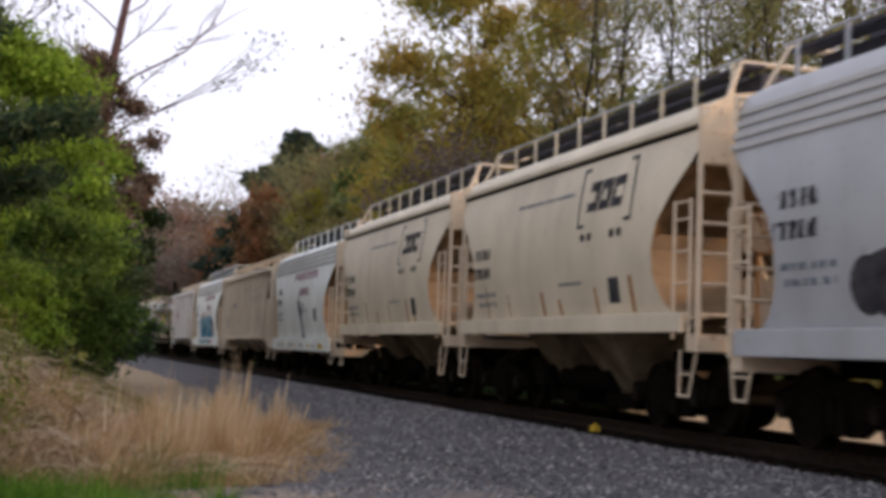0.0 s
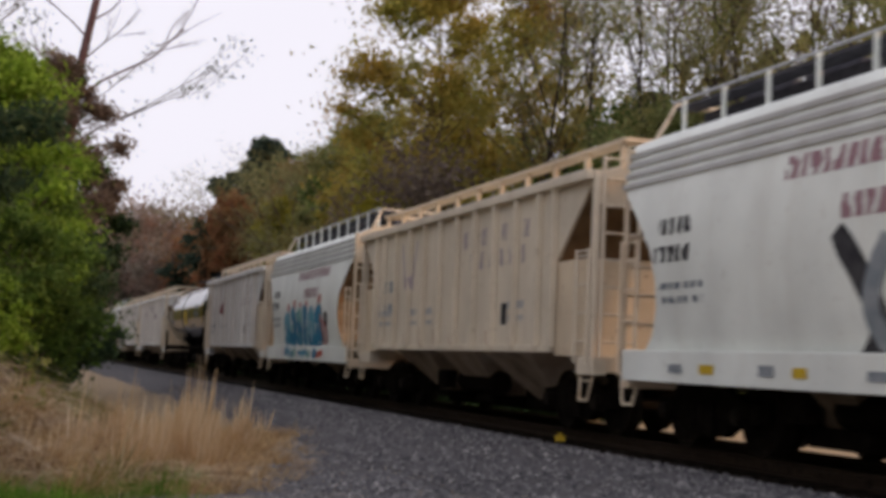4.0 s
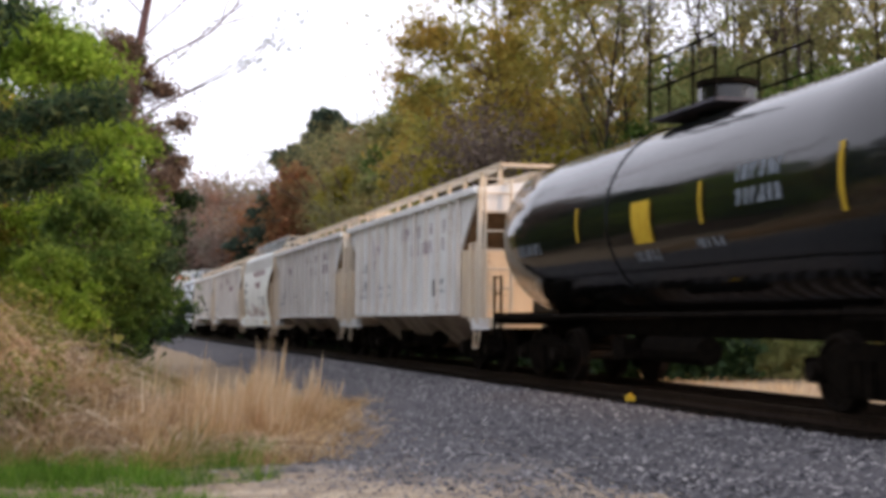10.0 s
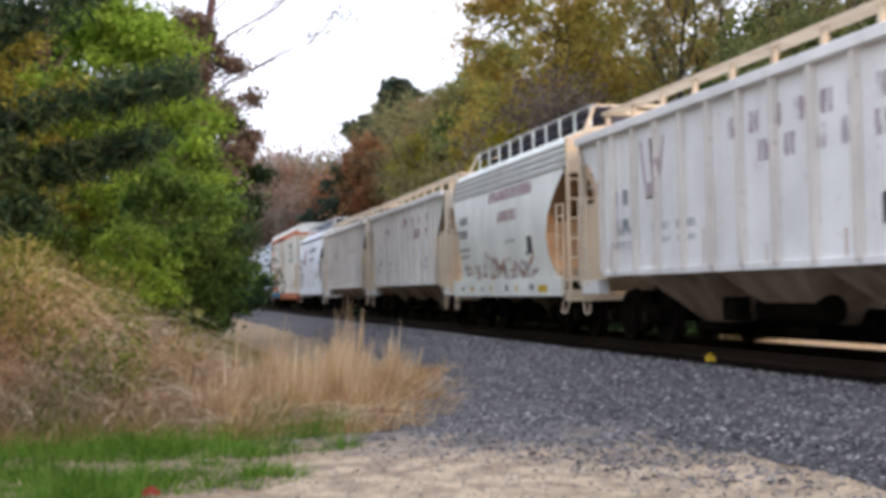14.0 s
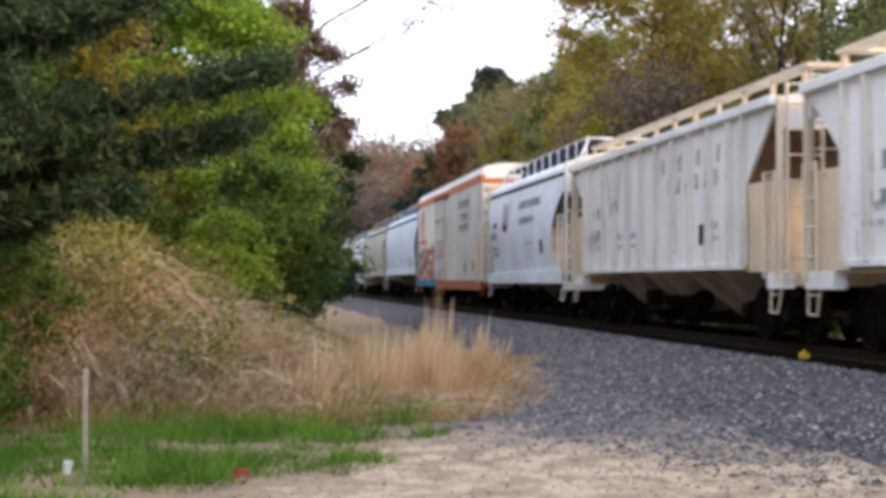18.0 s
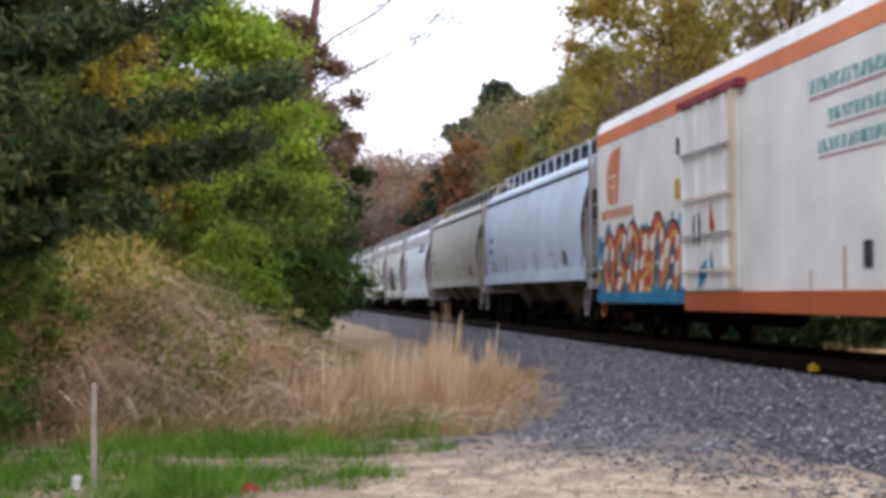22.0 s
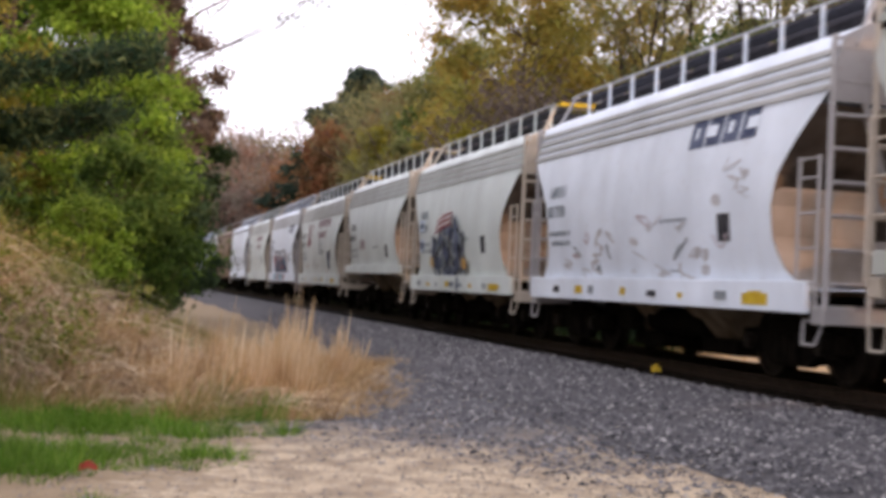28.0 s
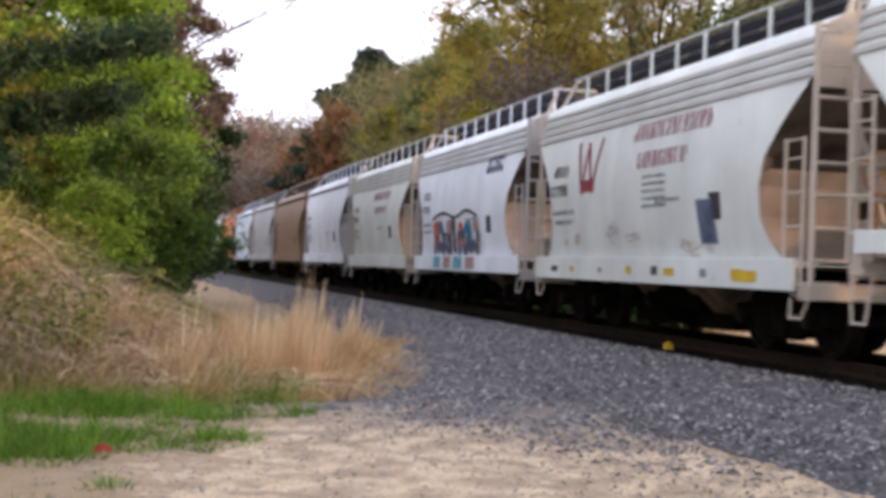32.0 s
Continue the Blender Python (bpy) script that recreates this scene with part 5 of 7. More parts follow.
def stones():
    """Loose crushed stones on the shoulder and the gravel in front of it, joined."""
    rng = np.random.default_rng(4)
    n = 62000
    y = 7.6 + 43.4 * rng.random(n) ** 1.7
    lo = np.where(y < 14.5, np.clip(5.9 - 1.0 * (y - 9.0) / 1.6, 2.9, 6.2), np.clip(1.9 + (y - 14) * 0.30, 1.9, 5.5))
    lo = lo - 2.4 * rng.random(n) ** 3
    x = lo + (8.0 - lo) * rng.random(n)
    z = np.interp(x, [5.2, 5.9, 6.6, 7.1, 7.6, 8.3], [0.10, 0.24, 0.36, 0.44, 0.47, 0.45])
    z = np.where(x < 5.2, np.clip((x - 4.5) / 3, 0, 1) * 0.3, z)
    r = rng.uniform(0.014, 0.04, n)
    base = np.array([(1, 0, 0), (0, 1, 0), (-1, 0, 0), (0, -1, 0), (0, 0, 0.8)], float)
    tri = np.array([(0, 1, 4), (1, 2, 4), (2, 3, 4), (3, 0, 4)])
    a = rng.random(n) * 6.283
    v = base[None] * r[:, None, None] * rng.uniform(0.6, 1.4, (n, 5, 1))
    c, s = np.cos(a)[:, None], np.sin(a)[:, None]
    v = np.stack([v[..., 0] * c - v[..., 1] * s, v[..., 0] * s + v[..., 1] * c, v[..., 2] * 0.8], -1)
    v *= np.where(x < lo + 1.2, rng.uniform(0.25, 0.8, n), 1.0)[:, None, None]
    # a thin scatter of grit out over the sand
    thin = rng.random(n) < 0.26
    v[thin] *= rng.uniform(0.14, 0.55, (thin.sum(), 1, 1))
    y[thin] = 16.5 - 8.0 * rng.random(thin.sum()) ** 1.35
    x[thin] = rng.uniform(-0.6, 8.0, thin.sum())
    z[thin] = [ground_height(p, q) for p, q in zip(x[thin], y[thin])]
    v += np.stack([x, y, z + r * 0.25], -1)[:, None]
    q = tri[None] + (np.arange(n) * 5)[:, None, None]
    m, nt, b = base_mat("loose_stone", 0.9)
    g = nt.nodes.new("ShaderNodeNewGeometry")
    rp = ramp_node(nt, [(0.0, (0.035, 0.035, 0.04)), (0.55, (0.12, 0.117, 0.125)), (0.9, (0.23, 0.22, 0.22)), (1.0, (0.38, 0.365, 0.35))])
    nt.links.new(g.outputs["Random Per Island"], rp.inputs[0])
    nt.links.new(rp.outputs[0], b.inputs["Base Color"])
    tagged(new("loose_stones", array_mesh("loose_stones", v.reshape(-1, 3), q.reshape(-1, 3), m)), "loose grey crushed stones beside the track", "gravel", kind="stuff")


stones()

# rails and ties
RAIL = [(-0.07, 0), (0.07, 0), (0.07, 0.02), (0.012, 0.04), (0.012, 0.115), (0.036, 0.125), (0.036, 0.165), (-0.036, 0.165), (-0.036, 0.125), (-0.012, 0.115), (-0.012, 0.04), (-0.07, 0.02)]
for s in (-1, 1):
    rail_thing = tagged(new("rail"), "worn steel rail on dark ties", "rail", "rails of the track")
    for k in range(12):
        y0, y1 = -60 + 24 * k, -60 + 24 * (k + 1) - 0.006 if k < 11 else 600
        Geo().prism([(X0 + s * 0.7535 + u, ZR - 0.165 + w) for u, w in RAIL], y0, y1, "y").part("rail_length", M["rail"], rail_thing)
        for e in (-1, 1):
            xj = X0 + s * 0.7535 + e * 0.03
            g = Geo().box(xj - 0.014, xj + 0.014, y1 - 0.45, y1 + 0.45, ZR - 0.13, ZR - 0.05)
            for q in range(6):
                yb = y1 - 0.375 + 0.15 * q
                g.bar((xj, yb, ZR - 0.09), (xj + e * 0.035, yb, ZR - 0.09), 0.014, 6)
            g.part("joint_bar", M["rail"], rail_thing)
tie_mesh = Geo().box(-1.3, 1.3, -0.11, 0.11, -0.17, 0.0).mesh("tie", M["tie"])
track_ties = tagged(new("track_ties"), "dark creosoted wooden ties under the rails", "railway ties", kind="structure")
for i in range(220):
    o = new("tie", tie_mesh)
    o.parent, o.location = track_ties, (X0 + 0.03 * math.sin(i * 7.1), -6 + i * 0.52, ZR - 0.165)
    o.rotation_euler = (0, 0, 0.015 * math.sin(i * 3.7))
mark = tagged(new("rail_marker"), "small yellow marker block beside the rail", "marker")
Geo().box(-0.05, 0.05, -0.09, 0.09, 0, 0.09).part("block", M["yellow"], mark, bevel=0.01)
Geo().box(-0.02, 0.02, -0.03, 0.03, 0.092, 0.13).part("tab", M["yellow"], mark)
mark.location = (8.12, 18.75, 0.49)

# ---- plants ----
def leaf_quads(rng, pts, size, stretch=1.6, droop=0.0):
    """A pointed leaf at each point, turned at random."""
    n = len(pts)
    a = rng.normal(size=(n, 3))
    a[:, 2] -= droop
    a /= np.linalg.norm(a, axis=1)[:, None]
    b = np.cross(a, rng.normal(size=(n, 3)))
    b /= np.linalg.norm(b, axis=1)[:, None]
    s = (size * rng.uniform(0.55, 1.25, n))[:, None]
    tail = pts - a * s * stretch / 2
    v = np.stack([tail - b * s / 2, tail + b * s / 2, pts + a * s * stretch / 2], 1)
    return v.reshape(-1, 3), np.arange(3 * n).reshape(-1, 3)


def limb(g, p, q, r0, r1, rng, bends=4, wob=0.08, sides=6):
    """A crooked tapering limb."""
    p, q = Vector(p), Vector(q)
    ln = (q - p).length
    last = p
    for i in range(1, bends + 1):
        u = i / bends
        nxt = p.lerp(q, u)
        if i < bends:
            nxt += Vector((rng.uniform(-1, 1), rng.uniform(-1, 1), rng.uniform(-0.5, 0.5))) * ln * wob
        g.bar(last, nxt, r0 + (r1 - r0) * (i - 1) / bends, sides, r0 + (r1 - r0) * u)
        last = nxt
    return last


def tree(name, label, x, y, h, r, mat, n=5000, size=0.3, seed=1, base=0.25, trunk=0.22, bark="bark", clumps=40, tight=0.24, lean=(0, 0), z0=0.2, squash=1.0, top=1.0, heart=0):
    """A tree with tapered trunk, limbs and a crown of many leaves gathered in clumps with gaps between."""
    rng, rr = np.random.default_rng(seed), random.Random(seed)
    t = tagged(new(name), label, "tree")
    t.location = (x, y, z0)
    g = Geo()
    tip = (lean[0], lean[1], h * 0.93)
    limb(g, (0, 0, -0.3), tip, trunk, trunk * 0.15, rr, 7, 0.02, 8)
    cs, cr = [], []
    for i in range(clumps):
        u = rr.random()
        z = h * (base + (top - base) * (0.03 + 0.97 * u))
        wide = math.sin(math.pi * (0.16 + 0.80 * u)) ** 0.7
        a, q = rr.random() * 6.283, r * wide * math.sqrt(rr.uniform(0.12, 1))
        c = (math.cos(a) * q + lean[0] * u, math.sin(a) * q * squash + lean[1] * u, z)
        cs.append(c)
        cr.append(r * tight * rr.uniform(0.6, 1.35))
        zt = max(h * base * 0.7, z - q * rr.uniform(0.5, 1.1))
        limb(g, (lean[0] * zt / h, lean[1] * zt / h, zt), c, trunk * 0.22, 0.012, rr, 3, 0.07, 4)
    g.part("trunk", M[bark], t)
    cs, cr = np.array(cs), np.array(cr)
    k = rng.integers(0, clumps, n)
    d = rng.normal(size=(n, 3))
    d /= np.linalg.norm(d, axis=1)[:, None]
    p = cs[k] + d * (cr[k] * np.minimum(1.7, np.abs(rng.normal(0, 0.62, n))))[:, None] * np.array((1.08, 1.08, 0.8))
    # loose leaves between the clumps
    loose = rng.random(n) < 0.1
    p[loose] = cs[k[loose]] * (0.55 + 0.45 * rng.random((loose.sum(), 1))) ** (1, 1, 0.2) + d[loose] * r * 0.2
    p[:, 2] = np.maximum(p[:, 2], 0.05)
    v, q = leaf_quads(rng, p, size)
    if heart:
        # sprays of larger leaves deep in the crown
        k = rng.integers(0, clumps, heart)
        hp = cs[k] * (0.72, 0.72, 0.97) + rng.normal(size=(heart, 3)) * (cr[k] * 0.35)[:, None]
        hv, hq = leaf_quads(rng, hp, size * 2.3)
        v, q = np.concatenate([v, hv]), np.concatenate([q, hq + len(v)])
    ob = new("crown", array_mesh("crown", v, q, L_[mat]))
    ob.parent = t
    return t


def pole_tree(x, y, h, mat, seed, n=1500, trunk=0.15):
    """A forest-grown tree: long dark stem, a few steep forks high up, fine twigs and thin young leaf."""
    rr, rng = random.Random(seed), np.random.default_rng(seed)
    t = tagged(new("tall_tree"), "tall slender tree with dark stem and thin young leaf", "tree")
    t.location = (x, y, 0.0)
    g, tips = Geo(), []
    stem = [Vector((0, 0, -0.3))]
    for i in range(1, 8):
        stem.append(Vector((stem[-1].x + rr.gauss(0, 0.16), stem[-1].y + rr.gauss(0, 0.16), h * i / 7)))
        g.bar(stem[-2], stem[-1], trunk * (1 - 0.125 * (i - 1)), 6, trunk * (1 - 0.125 * i))
    for i in range(13):
        u = rr.uniform(0.36, 0.97)
        k = min(6, int(u * 7))
        p = stem[k].lerp(stem[k + 1], u * 7 - k)
        a, ln = rr.random() * 6.283, h * rr.uniform(0.12, 0.26) * (1.25 - 0.7 * u)
        out = rr.uniform(0.3, 0.75)
        d = Vector((math.cos(a) * out, math.sin(a) * out, 1)).normalized()
        q = limb(g, p, p + d * ln, trunk * 0.36 * (1.2 - 0.7 * u), 0.02, rr, 3, 0.05, 4)
        for _ in range(4):
            w = rr.uniform(0.35, 1.0)
            d2 = (d + Vector((rr.gauss(0, 0.45), rr.gauss(0, 0.45), rr.gauss(0.1, 0.2)))).normalized()
            b = p.lerp(q, w)
            e = limb(g, b, b + d2 * ln * rr.uniform(0.3, 0.55), 0.022, 0.009, rr, 2, 0.06, 3)
            tips += [e, b.lerp(e, 0.6)]
    g.part("trunk", M["dark_bark"], t)
    tp = np.array([tuple(q) for q in tips])
    v, q = leaf_quads(rng, tp[rng.integers(0, len(tp), n)] + rng.normal(size=(n, 3)) * 0.6, 0.115)
    ob = new("crown", array_mesh("crown", v, q, L_[mat]))
    ob.parent = t


def bare_tree(name, label, x, y, h, seed, bark="bark", spread=0.32, trunk=0.16, leaves=0, mat="spring", z0=0.2, lean=(0, 0), size=0.2, fork=0.35, scatter=0.45, twig=4):
    """A tree not yet in leaf: trunk, limbs, branches and fine twigs."""
    rr, rng = random.Random(seed), np.random.default_rng(seed)
    t = tagged(new(name), label, "tree")
    t.location = (x, y, z0)
    g, tips = Geo(), []

    def grow(p, d, ln, r, depth):
        q = p + d * ln
        q = limb(g, p, q, r, r * 0.55, rr, 3, 0.05, 6 if depth < 2 else 3)
        if depth == twig:
            tips.append(q)
            return
        for i in range(rr.choice((2, 3, 3))):
            nd = (d + Vector((rr.gauss(0, 1), rr.gauss(0, 1), rr.gauss(0.25, 0.5))) * spread * (1 + 0.3 * depth)).normalized()
            grow(p.lerp(q, rr.uniform(0.55, 1.0)), nd, ln * rr.uniform(0.55, 0.8), r * 0.5, depth + 1)
        if depth >= 1:
            tips.append(q)

    d0 = Vector((lean[0], lean[1], 1)).normalized()
    grow(Vector((0, 0, -0.3)), d0, h * 0.38, trunk, 0)
    for i in range(3):
        p = Vector((0, 0, 0)).lerp(d0 * h * 0.38, rr.uniform(fork, 1))
        grow(p, (d0 + Vector((rr.gauss(0, 0.7), rr.gauss(0, 0.7), 0.2))).normalized(), h * 0.3, trunk * 0.5, 1)
    g.part("trunk", M[bark], t)
    if leaves:
        tp = np.array([tuple(q) for q in tips])
        p = tp[rng.integers(0, len(tp), leaves)] + rng.normal(size=(leaves, 3)) * scatter
        v, q = leaf_quads(rng, p, size)
        ob = new("crown", array_mesh("crown", v, q, L_[mat]))
        ob.parent = t
    return t


def conifer(name, label, x, y, h, r, seed, n=9000, mat="pine", base=0.2, z0=0.2, trunk=0.25, size=0.34):
    """A pine: straight trunk, tiers of boughs with tufted needles."""
    rng, rr = np.random.default_rng(seed), random.Random(seed)
    t = tagged(new(name), label, "pine tree")
    t.location = (x, y, z0)
    g = Geo()
    g.bar((0, 0, -0.3), (0, 0, h * 0.98), trunk, 8, 0.03)
    pts = []
    boughs = 60
    for i in range(boughs):
        u = i / boughs
        z = h * (base + (1 - base) * u)
        ln = r * (1 - u) ** 0.6 * rr.uniform(0.6, 1.15) + 0.3
        a = rr.random() * 6.283
        q = Vector((math.cos(a) * ln, math.sin(a) * ln, z + ln * rr.uniform(-0.1, 0.25)))
        g.bar((0, 0, z), q, 0.05, 4, 0.01)
        for k in range(max(3, int(ln * 3))):
            w = rr.uniform(0.3, 1.05)
            pts.append(Vector((0, 0, z)).lerp(q, w) + Vector((rr.gauss(0, 0.25), rr.gauss(0, 0.25), rr.gauss(0.05, 0.12))))
    g.part("trunk", M["bark"], t)
    pts = np.array([tuple(p) for p in pts])
    p = pts[rng.integers(0, len(pts), n)] + rng.normal(size=(n, 3)) * (0.28, 0.28, 0.16)
    v, q = leaf_quads(rng, p, size, 2.6)
    ob = new("crown", array_mesh("crown", v, q, L_[mat]))
    ob.parent = t
    return t


L_ = dict(
    bright=leaf_mat("bright_spring_leaves", [(0.115, 0.19, 0.018), (0.25, 0.40, 0.04), (0.40, 0.54, 0.085)], 0.55, 0.5),
    lime=leaf_mat("yellow_olive_leaves", [(0.12, 0.11, 0.012), (0.24, 0.215, 0.027), (0.38, 0.33, 0.065)], 0.4, 0.45),
    mid=leaf_mat("mid_green_leaves", [(0.042, 0.085, 0.016), (0.10, 0.175, 0.03), (0.19, 0.27, 0.055)], 0.45, 0.5),
    greyg=leaf_mat("grey_green_leaves", [(0.035, 0.068, 0.032), (0.075, 0.13, 0.058), (0.125, 0.18, 0.08)], 0.4, 0.5),
    dark=leaf_mat("deep_green_leaves", [(0.010, 0.026, 0.011), (0.028, 0.056, 0.02), (0.05, 0.085, 0.025)], 0.25),
    far_pine=leaf_mat("grey_green_needles", [(0.022, 0.042, 0.03), (0.045, 0.075, 0.052), (0.085, 0.12, 0.08)], 0.3),
    pine=leaf_mat("pine_needles", [(0.013, 0.034, 0.02), (0.04, 0.08, 0.04), (0.12, 0.155, 0.06)], 0.35),
    olive=leaf_mat("olive_yellow_leaves", [(0.165, 0.168, 0.06), (0.27, 0.268, 0.10), (0.38, 0.37, 0.15)], 0.58, 0.0, True),
    amber=leaf_mat("golden_olive_leaves", [(0.30, 0.24, 0.055), (0.46, 0.375, 0.085), (0.60, 0.50, 0.13)], 0.55, 0.0, True),
    gold=leaf_mat("yellow_green_leaves", [(0.22, 0.205, 0.016), (0.38, 0.335, 0.035), (0.5, 0.43, 0.08)], 0.4),
    spring=leaf_mat("young_pale_leaves", [(0.2, 0.2, 0.08), (0.31, 0.31, 0.13), (0.42, 0.4, 0.2)], 0.45),
    purple=leaf_mat("grey_purple_buds", [(0.13, 0.10, 0.085), (0.20, 0.155, 0.125), (0.28, 0.225, 0.18)], 0.3),
    red=leaf_mat("reddish_young_leaves", [(0.19, 0.085, 0.04), (0.31, 0.15, 0.07), (0.40, 0.23, 0.115)], 0.35, 0.0, True),
    russet=leaf_mat("dull_russet_leaves", [(0.13, 0.088, 0.068), (0.20, 0.145, 0.11), (0.28, 0.215, 0.165)], 0.4),
    rosy=leaf_mat("rosy_grey_buds", [(0.20, 0.145, 0.115), (0.28, 0.21, 0.17), (0.36, 0.285, 0.235)], 0.35, 0.0, True),
    straw=leaf_mat("dry_straw", [(0.25, 0.145, 0.065), (0.58, 0.385, 0.19), (0.86, 0.65, 0.37)], 0.3),
    gilt=leaf_mat("golden_dry_grass", [(0.46, 0.28, 0.125), (0.76, 0.52, 0.275), (0.93, 0.74, 0.48)], 0.35),
    plume=leaf_mat("pale_grass_plumes", [(0.68, 0.47, 0.26), (0.84, 0.64, 0.40), (0.95, 0.79, 0.56)], 0.4),
    cane=leaf_mat("dead_canes", [(0.22, 0.13, 0.075), (0.56, 0.405, 0.255), (0.90, 0.74, 0.52)], 0.15),
    pale_cane=leaf_mat("bleached_canes", [(0.36, 0.25, 0.15), (0.62, 0.48, 0.32), (0.86, 0.73, 0.54)], 0.1),
    turf=leaf_mat("green_turf", [(0.055, 0.14, 0.013), (0.135, 0.29, 0.026), (0.28, 0.40, 0.07)], 0.4, 0.6),
    weed=leaf_mat("olive_weeds", [(0.085, 0.12, 0.02), (0.20, 0.235, 0.042), (0.42, 0.39, 0.12)], 0.4),
)


def ribbons(rng, root, tipv, width, bend, segs=4):
    """Curved blades from root along tipv, sagging by bend, as tapering ribbons."""
    n = len(root)
    w = rng.normal(size=(n, 3)) * (1, 1, 0.15)
    w /= np.linalg.norm(w, axis=1)[:, None]
    rows = []
    for i in range(segs + 1):
        u = i / segs
        p = root + tipv * u
        p[:, 2] -= bend * u * u
        half = w * (width * (1 - 0.85 * u) / 2)[:, None]
        rows += [p - half, p + half]
    v = np.stack(rows, 1).reshape(-1, 3)
    k = 2 * (segs + 1)
    one = np.array([(2 * i, 2 * i + 1, 2 * i + 3, 2 * i + 2) for i in range(segs)])
    return v, (one[None] + (np.arange(n) * k)[:, None, None]).reshape(-1, 4)


def mound(x, y):
    """Height of the bramble bank on the left."""
    a = max(0.0, min(1.0, (1.9 + (y - 18) * 0.08 - x) / 4.4))
    b = max(0.0, min(1.0, (y - 16.3 - 0.1 * x) / 4.0))
    return 1.95 * (a ** 1.05) * (b ** 0.8) * (1.0 + 0.3 * noise.noise((x * 0.75, y * 0.75, 44)))


def grasses():
    rng = np.random.default_rng(11)
    def tufts(x, y, z, count, reach, height, rng, lean=(0.0, 0.0), foot=0.13):
        """Blades that fan out of each tuft's root."""
        k = np.repeat(np.arange(len(x)), count)
        n = len(k)
        a = rng.random(n) * 6.283
        r = rng.random(n) ** 0.7
        root = np.stack([x[k] + np.cos(a) * r * foot, y[k] + np.sin(a) * r * foot, z[k]], 1)
        up = np.stack([np.cos(a) * r * reach[k] + lean[0], np.sin(a) * r * reach[k] + lean[1], height[k] * rng.uniform(0.5, 1.05, n)], 1)
        return root, up, r

    # green turf in front of the bank, in uneven tufts
    m = 2700
    x, y = rng.uniform(-6.5, 2.8, m), rng.uniform(8.7, 17.2, m)
    patchy = np.array([noise.noise((p * 0.8, q * 0.8, 2)) + 0.5 * noise.noise((p * 2.3, q * 2.3, 12)) for p, q in zip(x, y)])
    core = np.hypot((x - 0.15) / 2.0, (y - 13.6) / 2.5) < 1
    edge = 0.15 + 0.36 * (y - 9.8) + 0.35 * np.sin(y * 2.3)
    keep = (x < edge) & (y < 16.2 + 0.3 * x + 0.4 * np.sin(x * 3)) & (patchy > np.where(core, -0.55, np.where(x < -1.0, -0.14, 0.06)))
    x, y, patchy = x[keep], y[keep], patchy[keep]
    m = len(x)
    z = np.array([ground_height(p, q) for p, q in zip(x, y)])
    big = np.clip(0.10 + 0.24 * patchy + rng.normal(0, 0.05, m), 0.035, 0.42)
    back = (rng.random(m) < 0.16) & (y > 13.4)
    big = np.where(back, rng.uniform(0.26, 0.46, m), big)
    root, up, r = tufts(x, y, z, 28, big * 0.8, big, rng, (0, 0), 0.17)
    v, q = ribbons(rng, root, up, rng.uniform(0.006, 0.014, len(root)), 0.35 * r * up[:, 2], 2)
    tagged(new("turf", array_mesh("turf", v, q, L_["turf"])), "patchy bright green turf", "grass", kind="stuff")
    # tall golden plumes at the bank's foot, in separate tufts
    m = 860
    y = 16.9 + 7.6 * rng.random(m)
    x = 1.2 + 0.36 * (y - 17.2) + rng.normal(0, 0.95, m)
    # drawn together round the hearts of the clumps
    hx, hy = x[:70], y[:70]
    near = np.argmin((x[:, None] - hx) ** 2 + (y[:, None] - hy) ** 2, 1)
    x, y = x + 0.45 * (hx[near] - x), y + 0.45 * (hy[near] - y)
    rise = rng.normal(0, 0.3, 70)[near]
    keep = (x < 2.55 + 0.30 * (y - 17.2)) & (x > -0.7 + 0.36 * (y - 17.2))
    x, y, rise = x[keep], y[keep], rise[keep]
    m = len(x)
    tall = np.interp(x - 0.36 * (y - 17.2), [-0.7, 1.1], [0.45, 1.0]) * np.interp(y, [19, 24], [1.0, 0.7]) * np.clip(0.68 + rise + 0.55 * np.array([noise.noise((p * 1.3, q * 1.3, 9)) for p, q in zip(x, y)]) + rng.normal(0, 0.2, m), 0.15, 1.6)
    z = np.array([ground_height(p, q) for p, q in zip(x, y)])
    root, up, r = tufts(x, y, z, 17, 0.12 + 0.26 * rng.random(m), tall * 0.8, rng, (0.05, 0), 0.14)
    v, q = ribbons(rng, root, up, rng.uniform(0.007, 0.018, len(root)), 0.2 * r * rng.random(len(root)), 3)
    tagged(new("golden_grass", array_mesh("golden_grass", v, q, L_["gilt"])), "tall dry golden grass at the foot of the bank", "grass", kind="stuff")
    # pale feathery plumes standing above the blades, some much taller
    pick = rng.random(m) < 0.55
    px_, py_, pz_, ph_ = x[pick], y[pick], z[pick], tall[pick] + 0.28 * (rng.random(pick.sum()) < 0.12)
    root, up, r = tufts(px_, py_, pz_, 5, 0.1 + 0.1 * rng.random(len(px_)), ph_ * 0.98, rng, (0.05, 0), 0.06)
    v, q = ribbons(rng, root + up * 0.45, up * 0.62, rng.uniform(0.018, 0.045, len(root)), 0.06 * rng.random(len(root)), 4)
    tagged(new("grass_plumes", array_mesh("grass_plumes", v, q, L_["plume"])), "pale feathery plumes of tall dry grass", "grass", kind="stuff")
    # low straw fringe thinning out over the gravel
    m = 620
    y = 15.2 + 11 * rng.random(m)
    x = 2.2 + 0.27 * (y - 17) + rng.normal(0, 0.55, m)
    z = np.array([ground_height(p, q) for p, q in zip(x, y)])
    big = rng.uniform(0.08, 0.34, m)
    root, up, r = tufts(x, y, z, 16, big * 1.4, big, rng, (0.03, -0.03))
